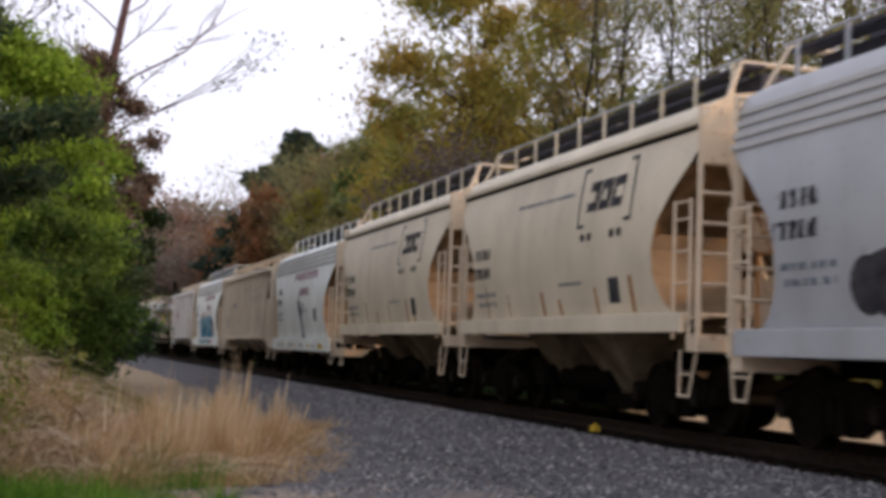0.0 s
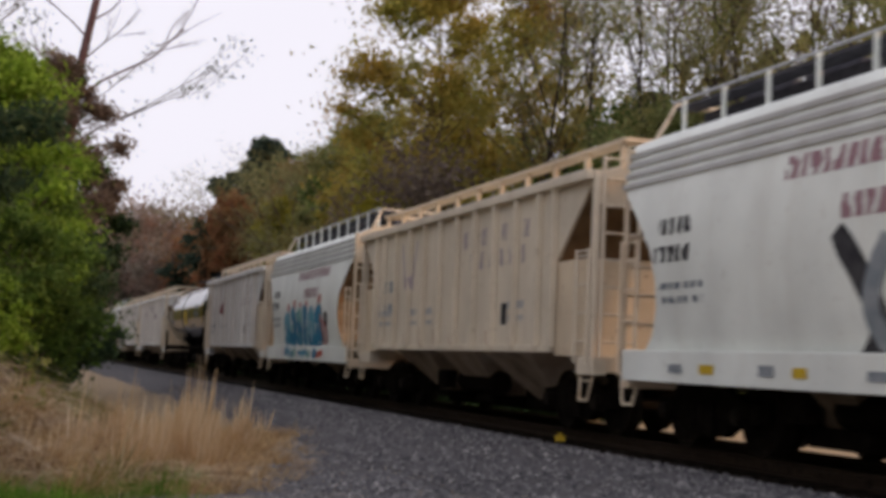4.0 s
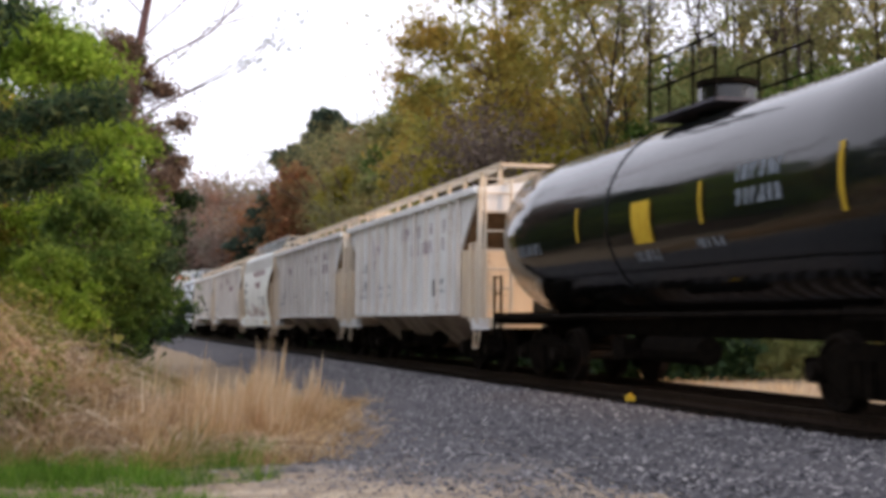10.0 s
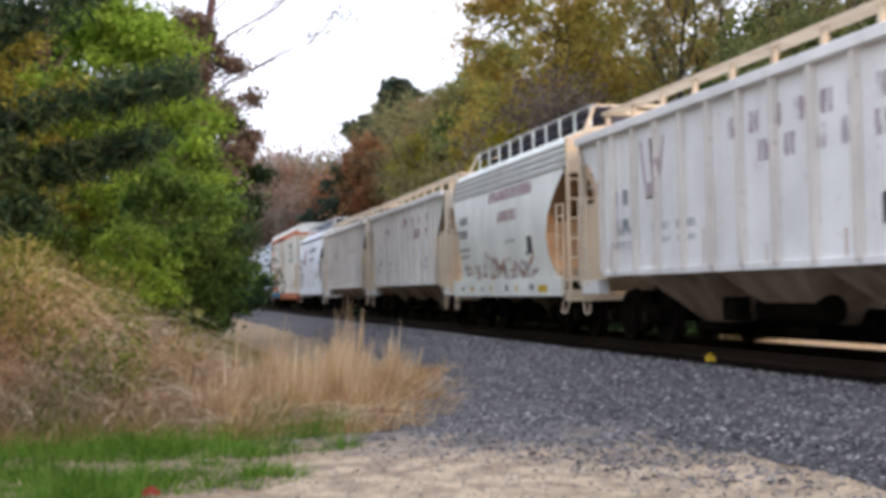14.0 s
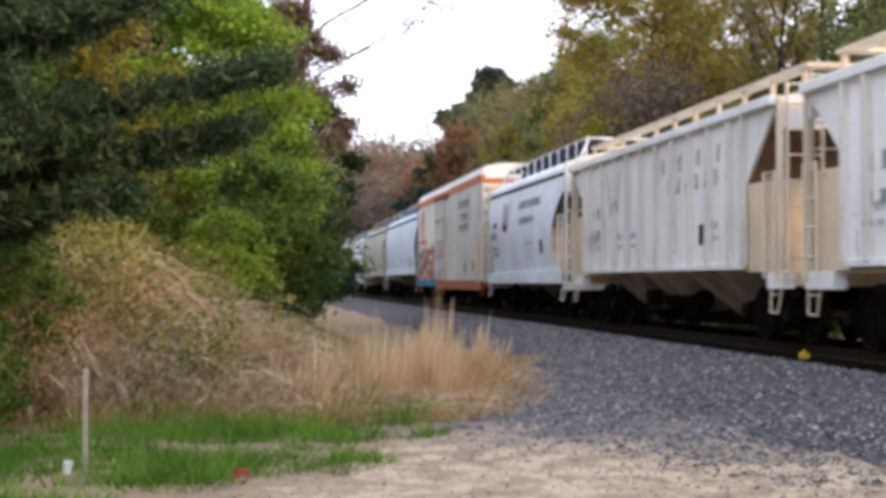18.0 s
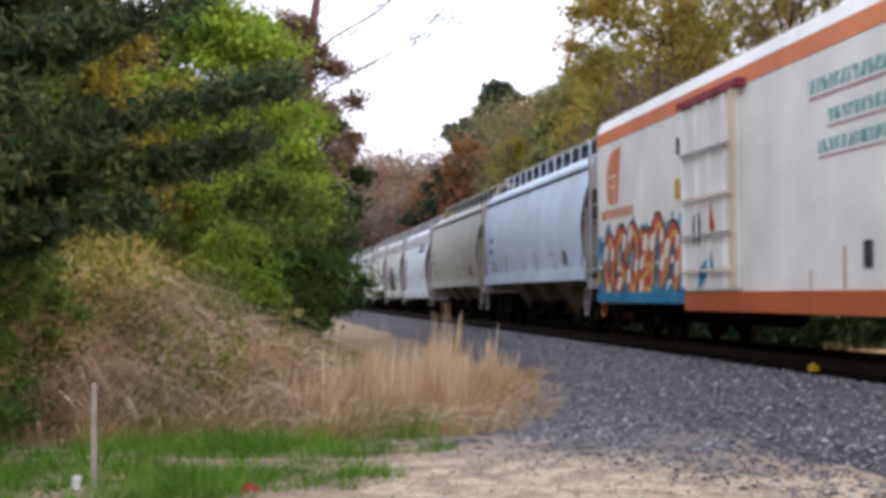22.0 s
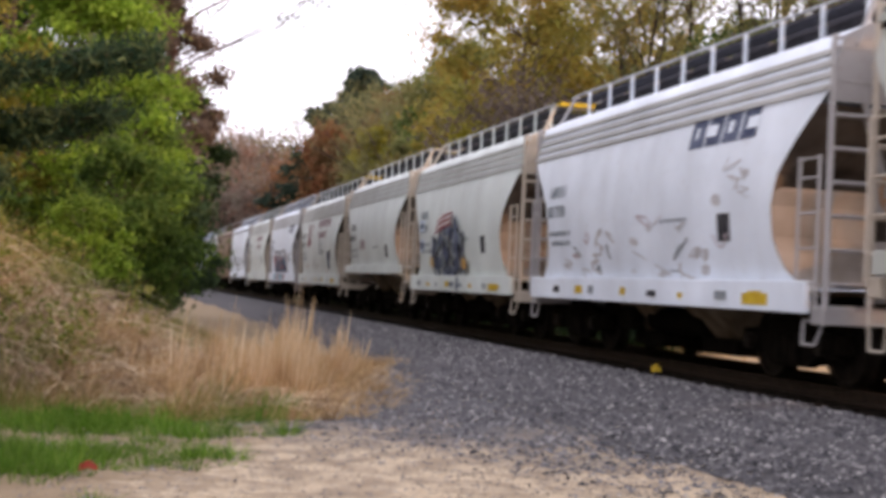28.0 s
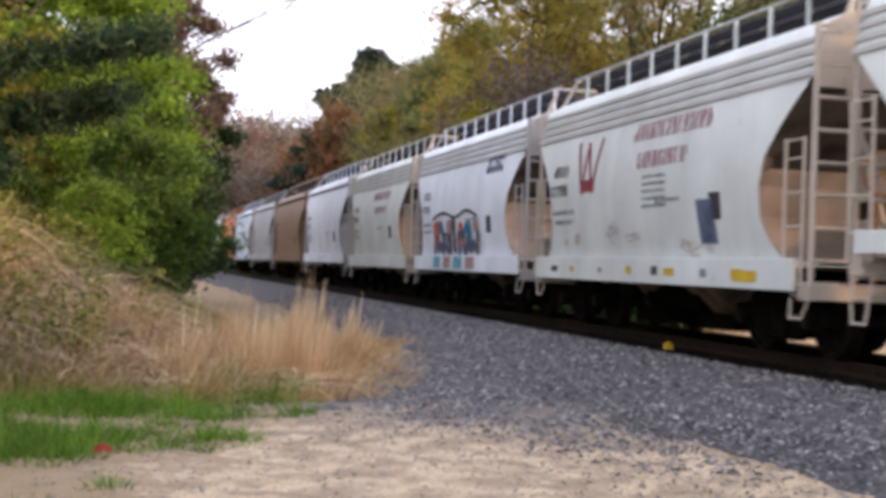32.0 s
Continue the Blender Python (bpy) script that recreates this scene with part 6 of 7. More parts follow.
    v, q = ribbons(rng, root, up, rng.uniform(0.008, 0.02, len(root)), 0.4 * r * up[:, 2], 3)
    tagged(new("straw_fringe", array_mesh("straw_fringe", v, q, L_["straw"])), "low dry straw thinning out over the gravel", "grass", kind="stuff")
    # overhanging clumps of long dead blades, straw below and green weeds above
    m = 380
    x, y = rng.uniform(-8, 3.0, m), 15.3 + 10 * rng.random(m) ** 1.25
    keep = x < 1.9 + 0.24 * (y - 17)
    x, y = x[keep], y[keep]
    high = np.array([mound(p, q) for p, q in zip(x, y)])
    z = np.array([ground_height(p, q) for p, q in zip(x, y)]) + high * 0.86 - 0.05
    green = np.array([noise.noise((p * 0.45, q * 0.45, 33)) for p, q in zip(x, y)]) + 0.22 * high + rng.normal(0, 0.2, len(x)) > 0.36
    for pick, nm, mt, lb, ct in ((~green, "dry_grass", "straw", "overhanging clumps of dry straw-coloured grass on the bank", "grass"), (green, "tall_weeds", "weed", "olive green weeds on the upper bank", "weeds")):
        cx, cy, cz, ch = x[pick], y[pick], z[pick], high[pick]
        big = rng.uniform(0.3, 1.1, len(cx)) * (0.55 + 0.22 * np.minimum(ch, 2))
        root, up, r = tufts(cx, cy, cz, 105, big * 1.5, big * 1.35, rng, (0.12, -0.18), 0.16)
        v, q = ribbons(rng, root, up, rng.uniform(0.008, 0.021, len(root)), (0.5 + 0.9 * rng.random(len(root))) * r * up[:, 2], 3)
        tagged(new(nm, array_mesh(nm, v, q, L_[mt])), lb, ct, kind="stuff")
    # arching dead canes
    n = 9500
    x, y = rng.uniform(-8.5, 2.6, n), 16.4 + 8.5 * rng.random(n) ** 1.4
    z = np.array([ground_height(p, q) + mound(p, q) * 0.84 for p, q in zip(x, y)])
    a = rng.random(n) * 6.283
    ln = rng.uniform(0.4, 1.6, n)
    up = np.stack([np.cos(a) * ln, np.sin(a) * ln * 0.6 - 0.25, rng.uniform(0.5, 1.45, n) * np.interp(x, [-2.5, 0.5], [1.0, 0.55])], 1)
    v, q = ribbons(rng, np.stack([x, y, z], 1), up, rng.uniform(0.014, 0.036, n), rng.uniform(0.4, 1.3, n), 5)
    tagged(new("bramble_canes", array_mesh("bramble_canes", v, q, L_["cane"])), "tangle of arching dead bramble canes", "brambles", kind="stuff")
    # the longest canes, bleached pale, hooped over the rest
    n = 700
    x, y = rng.uniform(-5.0, 2.0, n), 16.2 + 7.0 * rng.random(n) ** 1.5
    z = np.array([ground_height(p, q) + mound(p, q) * 0.86 for p, q in zip(x, y)])
    a = rng.normal(0.0, 0.9, n) - 0.3
    ln = rng.uniform(0.8, 2.1, n)
    up = np.stack([np.cos(a) * ln * np.where(rng.random(n) < 0.72, 1, -1), np.sin(a) * ln * 0.5 - 0.3, rng.uniform(0.9, 1.7, n) * np.interp(x, [-2.5, 1.0], [1.0, 0.5])], 1)
    v, q = ribbons(rng, np.stack([x, y, z], 1), up, rng.uniform(0.022, 0.04, n), up[:, 2] * rng.uniform(0.9, 1.35, n), 8)
    tagged(new("long_canes", array_mesh("long_canes", v, q, L_["pale_cane"])), "long bleached bramble canes hooped over the bank", "brambles", kind="stuff")
    # green shoots among the canes
    n = 40000
    x, y = rng.uniform(-9, 2.0, n), rng.uniform(16.6, 26, n)
    pt = np.array([noise.noise((p * 0.6, q * 0.6, 21)) for p, q in zip(x, y)])
    keep = (pt > 0.2 + 0.05 * x) & (x < 0.6)
    x, y = x[keep], y[keep]
    z = np.array([ground_height(p, q) + mound(p, q) * 0.9 for p, q in zip(x, y)]) + 0.15 + rng.random(len(x)) ** 1.5 * 0.85
    v, q = leaf_quads(rng, np.stack([x, y, z], 1), 0.055)
    tagged(new("bramble_leaves", array_mesh("bramble_leaves", v, q, L_["weed"])), "fresh green leaves among the brambles", "brambles", kind="stuff")


    # dry grass along the far side of the track
    m = 420
    x, y = 13.2 + 4.5 * rng.random(m), 6 + 24 * rng.random(m)
    z = np.zeros(m)
    big = rng.uniform(0.25, 0.6, m)
    root, up, r = tufts(x, y, z, 26, big * 0.9, big, rng, (0, 0), 0.3)
    v, q = ribbons(rng, root, up, rng.uniform(0.015, 0.035, len(root)), 0.4 * r * rng.random(len(root)), 2)
    tagged(new("far_dry_grass", array_mesh("far_dry_grass", v, q, L_["straw"])), "tall dry grass beyond the track", "grass", kind="stuff")
    # dark brush on the far shoulder
    n = 26000
    y = 29.5 + 105 * rng.random(n) ** 1.6
    x = 13.3 + 3.0 * rng.random(n)
    z = 1.5 * rng.random(n) ** 1.3
    v, q = leaf_quads(rng, np.stack([x, y, z], 1), 0.2)
    tagged(new("dark_brush", array_mesh("dark_brush", v, q, L_["dark"])), "low dark green brush beyond the track", "brush", kind="stuff")
    # brown twigs and straw strewn on the gravel and sand
    n = 1800
    y = 9.0 + 20 * rng.random(n) ** 1.5
    x = 0.6 + 0.2 * (y - 9) + 5.5 * rng.random(n)
    z = np.array([ground_height(p, q) for p, q in zip(x, y)]) + 0.03
    a = rng.random(n) * 6.283
    ln = rng.uniform(0.03, 0.13, n)
    up = np.stack([np.cos(a) * ln, np.sin(a) * ln, rng.uniform(0, 0.04, n)], 1)
    v, q = ribbons(rng, np.stack([x, y, z], 1), up, rng.uniform(0.008, 0.02, n), 0.02, 2)
    tagged(new("strewn_twigs", array_mesh("strewn_twigs", v, q, L_["cane"])), "brown twigs and straw strewn over the gravel", "debris", kind="stuff")


grasses()


def bank():
    """The soil of the bramble bank under its growth."""
    xs_, ys_ = np.arange(-14, 3.2, 0.4), np.arange(15.6, 34, 0.4)
    v = np.array([(x, y, ground_height(x, y) - 0.06 + mound(x, y) * 0.86 + 0.12 * noise.noise((x, y, 4)) * (mound(x, y) > 0.1)) for y in ys_ for x in xs_])
    k = np.arange(len(v)).reshape(len(ys_), len(xs_))
    q = np.stack([k[:-1, :-1], k[:-1, 1:], k[1:, 1:], k[1:, :-1]], -1).reshape(-1, 4)
    m = rough_mat("leaf_litter", (0.05, 0.035, 0.022), (0.15, 0.10, 0.06), 5)
    tagged(new("bank", array_mesh("bank", v, q, m)), "overgrown earth bank", "bank", kind="structure")


bank()


def foreground_pine():
    """A pine at the left edge whose long boughs hang into view."""
    rng, rr = np.random.default_rng(31), random.Random(31)
    t = tagged(new("pine_tree"), "dark green pine with long drooping boughs", "pine tree")
    t.location = (-4.2, 13.7, 0.0)
    g = Geo()
    g.bar((0, 0, -0.3), (-0.2, 0.1, 11), 0.24, 10, 0.08)
    pts = []
    reach = [((0, 0, 2.75), (4.4, -0.1, 3.85)), ((0, 0, 2.2), (4.2, 0.3, 3.30)), ((0, 0, 3.4), (3.5, -0.5, 4.6)), ((0, 0, 2.0), (3.0, -0.3, 2.55))]
    for i in range(66):
        z, a, ln = 1.9 + 5.4 * rr.random(), rr.uniform(-0.9, 0.9) if i % 5 else rr.uniform(0.9, 5.4), rr.uniform(1.6, 2.9)
        reach.append(((0, 0, z), (math.cos(a) * ln, math.sin(a) * ln, z + ln * rr.uniform(-0.05, 0.42))))
    for p, q in reach:
        p, q = Vector(p), Vector(q)
        ln = (q - p).length
        a = math.atan2(q.y, q.x)
        limb(g, p, q, 0.045, 0.01, rr, 4, 0.03, 5)
        for k in range(int(ln * 11)):
            w = rr.uniform(0.22, 1.03)
            s = p.lerp(q, w)
            side = Vector((-math.sin(a), math.cos(a), 0)) * rr.gauss(0, 0.34) * (1.15 - w * 0.6)
            e = s + side + Vector((0, 0, -0.06 * rr.random()))
            g.bar(s, e, 0.008, 3)
            pts.append(e)
            pts.append(s.lerp(e, 0.5))
    g.part("trunk", M["bark"], t)
    pts = np.array([tuple(p) for p in pts])
    n = 150000
    c = pts[rng.integers(0, len(pts), n)] + rng.normal(size=(n, 3)) * (0.1, 0.1, 0.085)
    v, q = leaf_quads(rng, c, 0.034, 5.0)
    ob = new("crown", array_mesh("crown", v, q, L_["pine"]))
    ob.parent = t


foreground_pine()

# trees on the near side of the track, left of the view
tree("young_tree", "bright green young tree in spring leaf", -1.0, 32.0, 8.0, 2.9, "bright", 50000, 0.085, 41, 0.12, 0.14, clumps=110, tight=0.2, z0=0.6)
tree("young_tree", "young tree in yellow-olive leaf", -2.9, 28.5, 6.4, 2.1, "lime", 26000, 0.08, 40, 0.08, 0.1, clumps=60, tight=0.22, z0=0.6)
tree("shrub", "leafy green shrub beside the bank", 0.2, 27.5, 3.4, 1.7, "mid", 20000, 0.075, 42, 0.05, 0.06, clumps=40, tight=0.3, z0=0.7)
tree("young_tree", "green tree leaning over the track's edge", 0.1, 38.0, 6.6, 2.2, "mid", 34000, 0.10, 43, 0.1, 0.13, clumps=90, tight=0.2, z0=0.4)
tree("shrub", "grey-green shrub hanging towards the track", 1.45, 40.0, 4.7, 1.75, "greyg", 24000, 0.10, 44, 0.0, 0.06, clumps=45, tight=0.3, z0=0.3)
tree("shrub", "low green shrub near the rails", 1.5, 47.0, 3.4, 1.6, "greyg", 14000, 0.11, 45, 0.0, 0.06, clumps=36, tight=0.3, z0=0.3)
tree("maple_tree", "tree with reddish-brown young leaves", 1.15, 45.0, 10.6, 2.4, "russet", 30000, 0.11, 46, 0.35, 0.2, "red_bark", clumps=60, tight=0.22)
tree("tree", "deep green leafy tree", 2.0, 50.0, 8.6, 2.2, "dark", 22000, 0.12, 47, 0.3, 0.16, clumps=40, tight=0.22)
tree("tree", "deep green tree behind the young trees", -2.5, 47.0, 11.5, 3.6, "dark", 26000, 0.14, 48, 0.35, 0.24, clumps=46, tight=0.2)


tree("shrub", "shaded green shrub under the pine", -3.15, 15.3, 3.2, 0.85, "mid", 14000, 0.045, 52, 0.05, 0.05, clumps=50, tight=0.3, z0=0.0)


tree("shrub", "green leafy shrub at the bank's foot under the pine", -3.0, 17.3, 2.2, 0.95, "mid", 13000, 0.045, 55, 0.05, 0.05, clumps=36, tight=0.3, z0=0.2)
# added shrub: its deep green stands in for the pine's shade on the bank
tree("shrub", "dark leafy shrub added to darken the shaded end of the bank", -4.6, 18.6, 2.4, 1.5, "dark", 16000, 0.055, 53, 0.05, 0.05, clumps=40, tight=0.3, z0=1.3)
tree("shrub", "low bright green shrub at the young tree's foot", -0.5, 24.8, 1.7, 0.9, "bright", 7000, 0.055, 54, 0.05, 0.04, clumps=30, tight=0.3, z0=1.2)


def leaning_trunk():
    """The tall russet tree whose bare limb reaches out over the gap in the wood."""
    rr = random.Random(49)
    t = tagged(new("tall_tree"), "tall reddish trunk with bare crooked branches", "tree")
    t.location = (1.2, 46.5, 0.2)
    g = Geo()
    stem = [(0, 0, -0.4), (0.25, 0.1, 5), (0.55, 0, 10.5), (1.0, 0.1, 13.2), (1.6, 0, 16), (2.1, -0.2, 21.5)]
    for i in range(len(stem) - 1):
        g.bar(stem[i], stem[i + 1], 0.24 - 0.034 * i, 8, 0.24 - 0.034 * (i + 1))

    def twigs(p, d, ln, r, depth):
        q = limb(g, p, p + d * ln, r, r * 0.5, rr, 3, 0.07, 4 if depth else 6)
        if depth < 3:
            for k in range(3 if depth else 4):
                nd = (d + Vector((rr.gauss(0, 0.5), rr.gauss(0, 0.5), rr.gauss(0.15, 0.35)))).normalized()
                twigs(p.lerp(q, rr.uniform(0.35, 1.0)), nd, ln * rr.uniform(0.3, 0.55), r * 0.42, depth + 1)

    twigs(Vector((0.5, 0, 9.7)), Vector((0.74, -0.05, 0.62)).normalized(), 4.6, 0.055, 0)
    for z, x, dx in ((12.0, 0.8, -0.8), (13.5, 1.05, 0.6), (14.5, 1.3, -0.7), (16, 1.6, 0.5), (17, 1.7, -0.5), (18.5, 1.85, 0.5), (9.0, 0.45, -0.9), (11.2, 0.7, 0.75), (12.6, 0.9, 0.85), (15.2, 1.4, 0.7), (10.2, 0.5, -0.7)):
        twigs(Vector((x, 0, z)), Vector((dx, rr.uniform(-0.4, 0.4), 0.7)).normalized(), 2.4, 0.035, 0)
    g.part("trunk", M["red_bark"], t)


leaning_trunk()
bare_tree("tall_tree", "slim bare tree with dark trunk", -3.0, 44.0, 19.0, 50, "bark", 0.15, 0.22, 1500, "dark", size=0.09, scatter=0.2)
bare_tree("tall_tree", "slim bare tree with dark trunk", -5.4, 41.0, 18.0, 51, "bark", 0.15, 0.2, 1500, "dark", size=0.09, scatter=0.2)
for i, (x, y, h, r, m) in enumerate(((-6.5, 30, 8.6, 3.2, "mid"), (-10, 27, 12, 4, "dark"), (-6, 40, 10.5, 3.6, "dark"), (-12, 36, 12.5, 5, "mid"), (-9, 20, 7, 2.6, "dark"), (-15, 24, 13, 5, "dark"), (-4.0, 27.5, 4.6, 2.4, "mid"))):
    tree("tree", "leafy green tree at the wood's edge", x, y, h, r, m, 24000, 0.11, 60 + i, 0.12, 0.16, clumps=80, tight=0.22, z0=0.6)
for i in range(8):
    conifer("pine_tree", "dark pine in the near wood", -7 - 3.2 * (i % 4), 58 + 16 * (i // 2), 15 + 2 * (i % 3), 3.2, 80 + i, 4000)

# forest beyond the track
FOREST = (
    # kind, x, y, height, radius, foliage, leaves
    ("t", 19.5, 62, 20.5, 5.2, "amber", 26000), ("t", 25.0, 64, 21, 5.4, "amber", 20000), ("f", 17.4, 58, 12.0, 0, "purple", 3600), ("t", 19.6, 76, 14.5, 2.8, "amber", 9000), ("t", 17.6, 80, 10.5, 2.6, "olive", 9000), ("t", 19.8, 88, 13.0, 2.6, "mid", 8000),
    ("f", 17.5, 84, 14.5, 0, "spring", 3500), ("t", 16.2, 58, 8.8, 2.8, "gold", 9000), ("t", 20.6, 56, 9.0, 3.2, "gold", 9000), ("t", 16.6, 86, 11.6, 2.2, "gold", 8000), ("t", 26.5, 92, 20, 6.0, "olive", 14000),
    ("t", 20.4, 98, 16.0, 3.4, "red", 12000), ("t", 16.8, 104, 13.6, 3.4, "red", 11000), ("t", 22.5, 92, 18.0, 4.6, "olive", 12000), ("t", 17.0, 74, 8.5, 3.4, "olive", 10000), ("f", 19.4, 92, 17.5, 0, "spring", 4000),
    ("c", 17.4, 114, 16.6, 4.6, "far_pine", 13000), ("c", 20.0, 110, 19.4, 5.4, "far_pine", 16000), ("c", 21.8, 119, 20.0, 4.6, "far_pine", 8000),
    ("t", 18.0, 128, 13, 4.6, "red", 10000), ("t", 16.8, 136, 11, 4.5, "russet", 8000), ("f", 15.2, 150, 17.0, 0, "rosy", 9000), ("f", 18.5, 160, 20, 0, "rosy", 9000), ("f", 13.6, 178, 19, 0, "rosy", 8000),
    ("f", 16.5, 168, 17, 0, "rosy", 8000), ("f", 12.2, 200, 20, 0, "rosy", 8000), ("f", 17.0, 190, 22, 0, "rosy", 8000), ("f", 20.0, 146, 16, 0, "red", 8000), ("f", 15.0, 140, 12, 0, "rosy", 7000),
    ("f", 9.0, 290, 24, 0, "rosy", 6000), ("f", 2.0, 300, 24, 0, "rosy", 6000), ("f", 16.0, 280, 26, 0, "rosy", 6000), ("f", -5.0, 300, 24, 0, "rosy", 5000),
    ("t", 26.0, 52, 13, 4.8, "mid", 14000), ("t", 24.0, 45, 11.5, 4.4, "olive", 16000), ("t", 29.0, 44, 11, 5.0, "mid", 12000), ("t", 23.0, 37, 9.0, 4.2, "mid", 12000),
    ("t", 29.0, 37, 10, 5.0, "olive", 13000), ("t", 20.5, 47, 6.0, 3.0, "olive", 8000), ("t", 22.5, 68, 14, 4.5, "gold", 9000),
    ("t", 31.0, 62, 14, 6.0, "olive", 12000), ("t", 36.0, 50, 12, 6.0, "mid", 9000), ("t", 28.0, 80, 17, 7.0, "olive", 11000), ("t", 26.0, 120, 20, 7.0, "mid", 6000), ("t", 30.0, 100, 18, 8.0, "olive", 7000),
    ("p", 22.6, 55, 21, 0, "olive", 1500), ("p", 24.5, 54, 22, 0, "spring", 1400), ("p", 27.0, 48, 20, 0, "spring", 1300), ("p", 28.5, 41, 19, 0, "olive", 1500), ("p", 25.5, 42, 17, 0, "olive", 1700),
    ("p", 31.0, 38, 20, 0, "spring", 1500), ("p", 33.0, 45, 22, 0, "olive", 1500), ("p", 33.5, 41, 19, 0, "spring", 1300), ("p", 29.0, 56, 23, 0, "olive", 1400), ("p", 27.5, 37, 15, 0, "olive", 1700),
    ("p", 31.5, 48, 22, 0, "russet", 1500), ("p", 26.0, 60, 23, 0, "russet", 1600), ("p", 28.2, 50, 21, 0, "russet", 1200), ("p", 25.8, 49, 19, 0, "russet", 1300), ("p", 30.2, 52, 22, 0, "spring", 1200),
    ("p", 35.5, 48, 21, 0, "olive", 1400), ("p", 23.6, 47, 18, 0, "olive", 1300), ("p", 34.5, 55, 22, 0, "spring", 1200),
)
NAMES = {"amber": ("tree", "tall tree in golden olive spring leaf"), "olive": ("tree", "tall tree in olive-yellow spring leaf"), "gold": ("tree", "young tree in yellow-green leaf"), "purple": ("tree", "grey-purple tree just coming into bud"),
         "spring": ("tree", "thin tree with pale new leaves"), "red": ("tree", "tree with russet young leaves"), "rosy": ("tree", "distant rosy-grey budding tree"),
         "russet": ("tree", "thin tree with dull russet buds"), "mid": ("tree", "green leafy tree at the forest edge"), "far_pine": ("pine_tree", "dark green pine above the forest edge")}
for i, (kind, x, y, h, r, m, n) in enumerate(FOREST):
    nm, lb = NAMES[m]
    far = math.hypot(x, y)
    if kind == "t":
        tree(nm, lb, x, y, h, r, m, int(n * 1.5), (0.085 + 0.0011 * far) * (0.6 if m == "spring" else 1.0), 200 + i, 0.14, 0.13 + h * 0.004, "bark", clumps=100, tight=0.29, heart=1100)
    elif kind == "c":
        conifer(nm, lb, x, y, h, r, 200 + i, n, m, size=0.32, base=0.3)
    elif kind == "f":
        bare_tree(nm, lb, x, y, h, 200 + i, "bark", 0.33, 0.2, int(n * 1.6), m, size=(0.085 + 0.0013 * far) * (0.5 if m == "spring" else 1.0), scatter=(0.03 if m == "spring" else 0.07) * h, twig=4)
    else:
        pole_tree(x, y, h, m, 200 + i, int(n * 2.3))
rng = np.random.default_rng(71)


def understorey():
    """Low growth along the forest foot."""
    n = 42000
    y = 27 + 185 * rng.random(n) ** 1.5
    x = 18.5 + rng.random(n) * 9 - 4.5 * np.clip((y - 24) / 20, 0, 1)
    z = 0.1 + rng.random(n) ** 1.4 * np.interp(y, [10, 60, 200], [2.2, 3.2, 6.0])
    v, q = leaf_quads(rng, np.stack([x, y, z], 1), 0.30)
    tagged(new("undergrowth", array_mesh("undergrowth", v, q, L_["olive"])), "tangled olive undergrowth along the forest foot", "undergrowth", kind="stuff")


understorey()


def far_woods():
    """Unbroken distant woodland closing the view behind the forest edge."""
    n = 76000
    a = rng.random(n)
    x = np.where(a < 0.6, rng.uniform(34, 75, n), rng.uniform(-45, -9, n))
    y = rng.uniform(5, 260, n)
    end = rng.random(n) < 0.25
    x = np.where((x > 0) & (y < 50), np.minimum(x, 0.85 * y), x)
    x = np.where((x > 0) & (x < 33) | (x > -14) & (x < 0) & (y < 100), -np.abs(x) - 20, x)
    x = np.where(end, rng.uniform(-70, 75, n), x)
    y = np.where(end, rng.uniform(320, 380, n), y)
    z = rng.random(n) ** 0.8 * np.where(end, 22, np.where(x > 0, 19, 15))
    v, q = leaf_quads(rng, np.stack([x, y, z], 1), 0.95)
    tagged(new("far_woods", array_mesh("far_woods", v, q, L_["olive"])), "distant mixed spring woodland", "woods", kind="stuff")


far_woods()

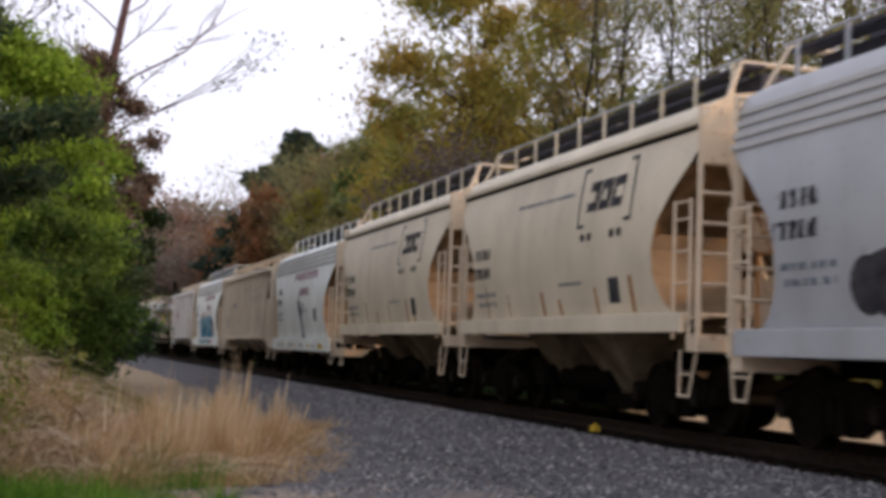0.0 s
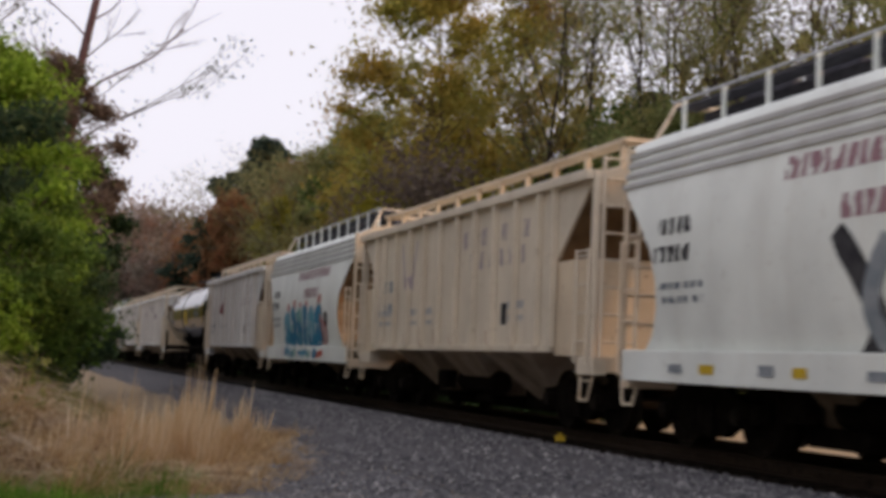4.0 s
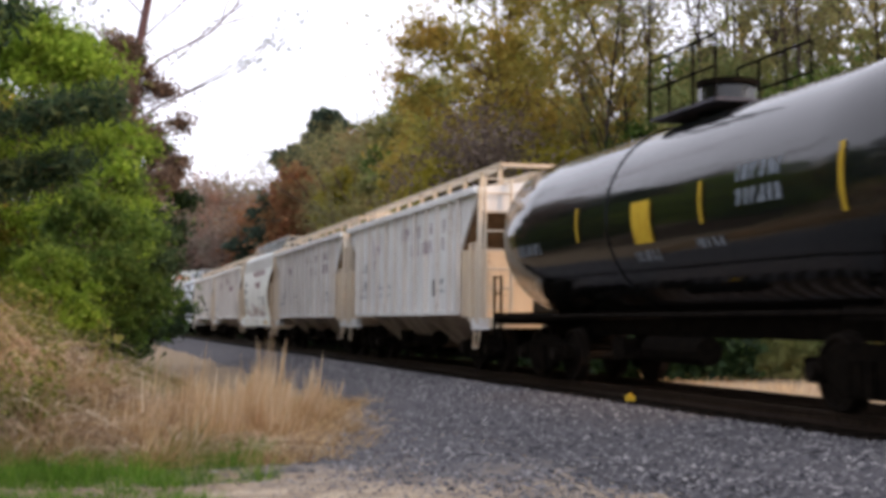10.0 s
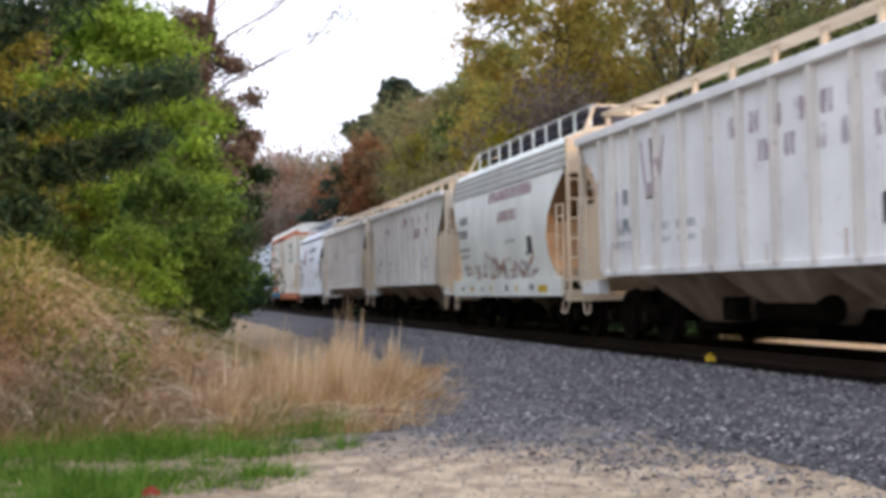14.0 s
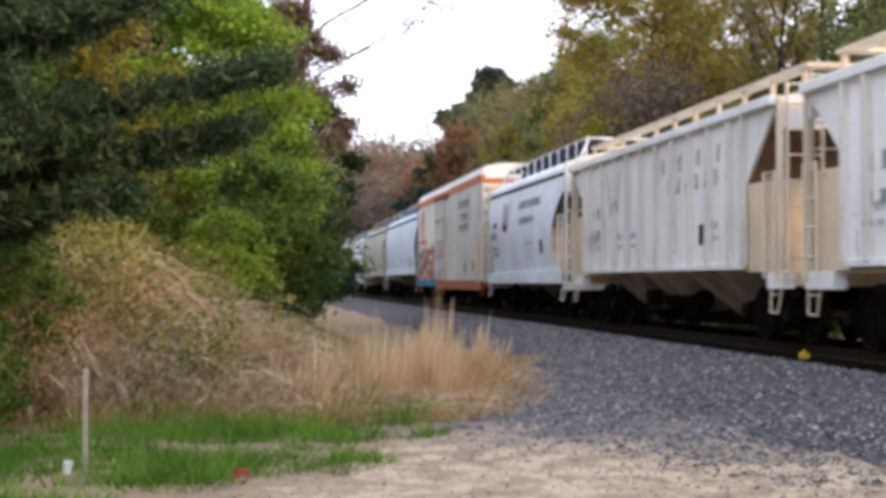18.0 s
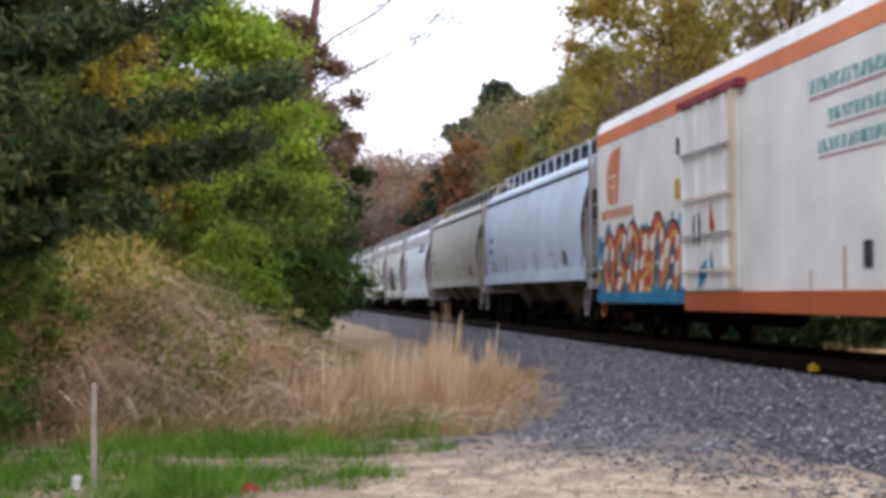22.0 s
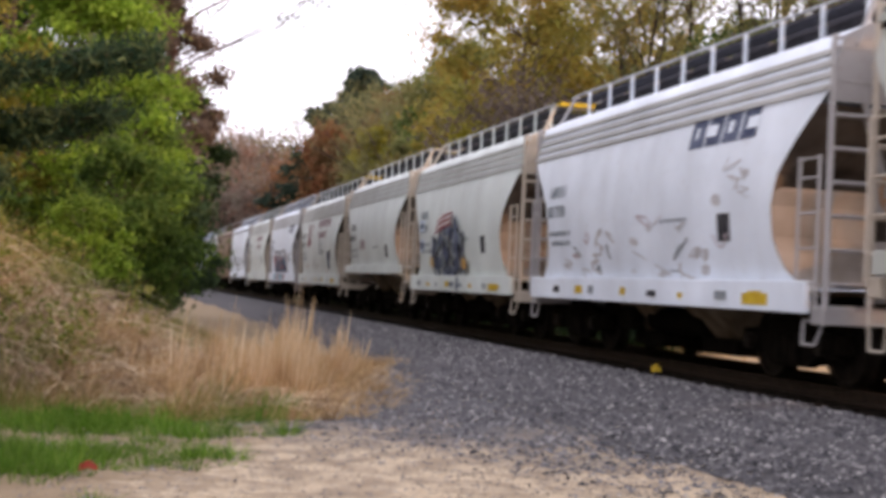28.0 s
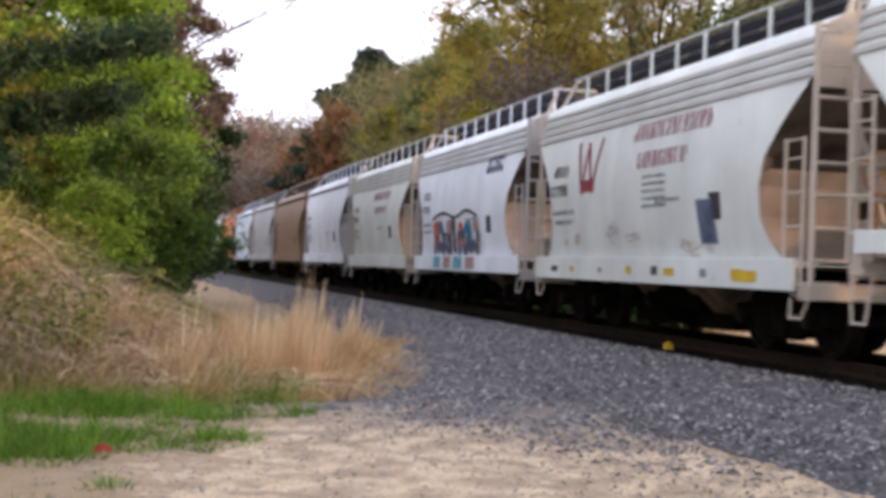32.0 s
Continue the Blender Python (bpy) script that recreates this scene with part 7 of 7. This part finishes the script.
# ---- small things ----
post = tagged(new("wooden_stake"), "weathered thin wooden stake in the turf", "stake")
post.location = (-1.43, 11.85, 0.0)
Geo().prism([(-0.022, -0.1), (0.022, -0.1), (0.022, 0.88), (0.0, 0.9), (-0.022, 0.88)], -0.02, 0.02).part("shaft", M["wood"], post)
red = tagged(new("litter_scrap"), "crumpled red scrap of litter on the turf", "litter")
red.location = (-0.09, 10.95, 0.05)
g = Geo()
g.add([(-0.07, -0.03, 0), (0.0, -0.05, 0.03), (0.07, -0.02, 0.0), (-0.06, 0.04, 0.05), (0.01, 0.05, 0.08), (0.08, 0.04, 0.03)], [(0, 1, 4, 3), (1, 2, 5, 4), (0, 3, 4, 1), (1, 4, 5, 2)])
g.part("scrap", M["spray_red"], red)
cup = tagged(new("litter_cup"), "small white litter cup by the stake", "litter")
cup.location = (-1.55, 11.6, 0.02)
Geo().bar((0, 0, 0), (0.01, 0, 0.11), 0.03, 12, 0.04).part("wall", M["spray_white"], cup)
scrap = tagged(new("litter_cup"), "small white litter cup lying in the grass", "litter")
scrap.location = (-2.25, 11.3, 0.03)
Geo().bar((0, 0, 0.03), (0.08, 0.04, 0.05), 0.03, 12, 0.04).part("wall", M["spray_white"], scrap)
stick = tagged(new("dark_stick"), "short dark stick on the turf", "stick")
stick.location = (-1.3, 13.0, 0.03)
Geo().bar((-0.1, 0, 0), (0.1, 0.02, 0.01), 0.02, 6).part("wood", M["tie"], stick)
pole = tagged(new("utility_pole"), "distant dark wooden utility pole", "pole")
pole.location = (13.4, 117.0, 0.0)
Geo().bar((0, 0, -0.3), (0, 0, 9.9), 0.16, 10, 0.11).part("shaft", M["bark"], pole)
Geo().box(-0.9, 0.9, -0.06, 0.06, 9.1, 9.24).part("crossarm", M["bark"], pole)


# ---- movement ----
S_ROWS = (14.31, 6.68, -0.84, -8.26, -15.62, -22.92, -30.2, -37.46, -44.74, -52.03, -59.36, -66.73, -74.16, -81.65, -89.2, -96.81, -104.49,
          -112.22, -120.0, -127.82, -135.68, -143.55, -151.44, -159.32, -167.19, -175.04, -182.86, -190.65, -198.4, -206.14, -213.85, -221.58, -229.33)


# the wheels' turn every fifteenth of a second
TURNS = [(k / 15, (14.31 - float(np.interp(k / 15, range(33), S_ROWS))) / 0.457) for k in range(481)]


def motions():
    """The whole train rolls past; each row is a second."""
    for ob, off in TRAIN:
        walk(ob, [(t, pose(X0, s + off, ZR)) for t, s in enumerate(S_ROWS)])
        for tr in ob.children:
            for w in tr.children:
                if w.name.startswith("wheelset"):
                    walk(w, [(t, Matrix.Translation(w.location) @ Matrix.Rotation(a, 4, "X")) for t, a in TURNS])


motions()
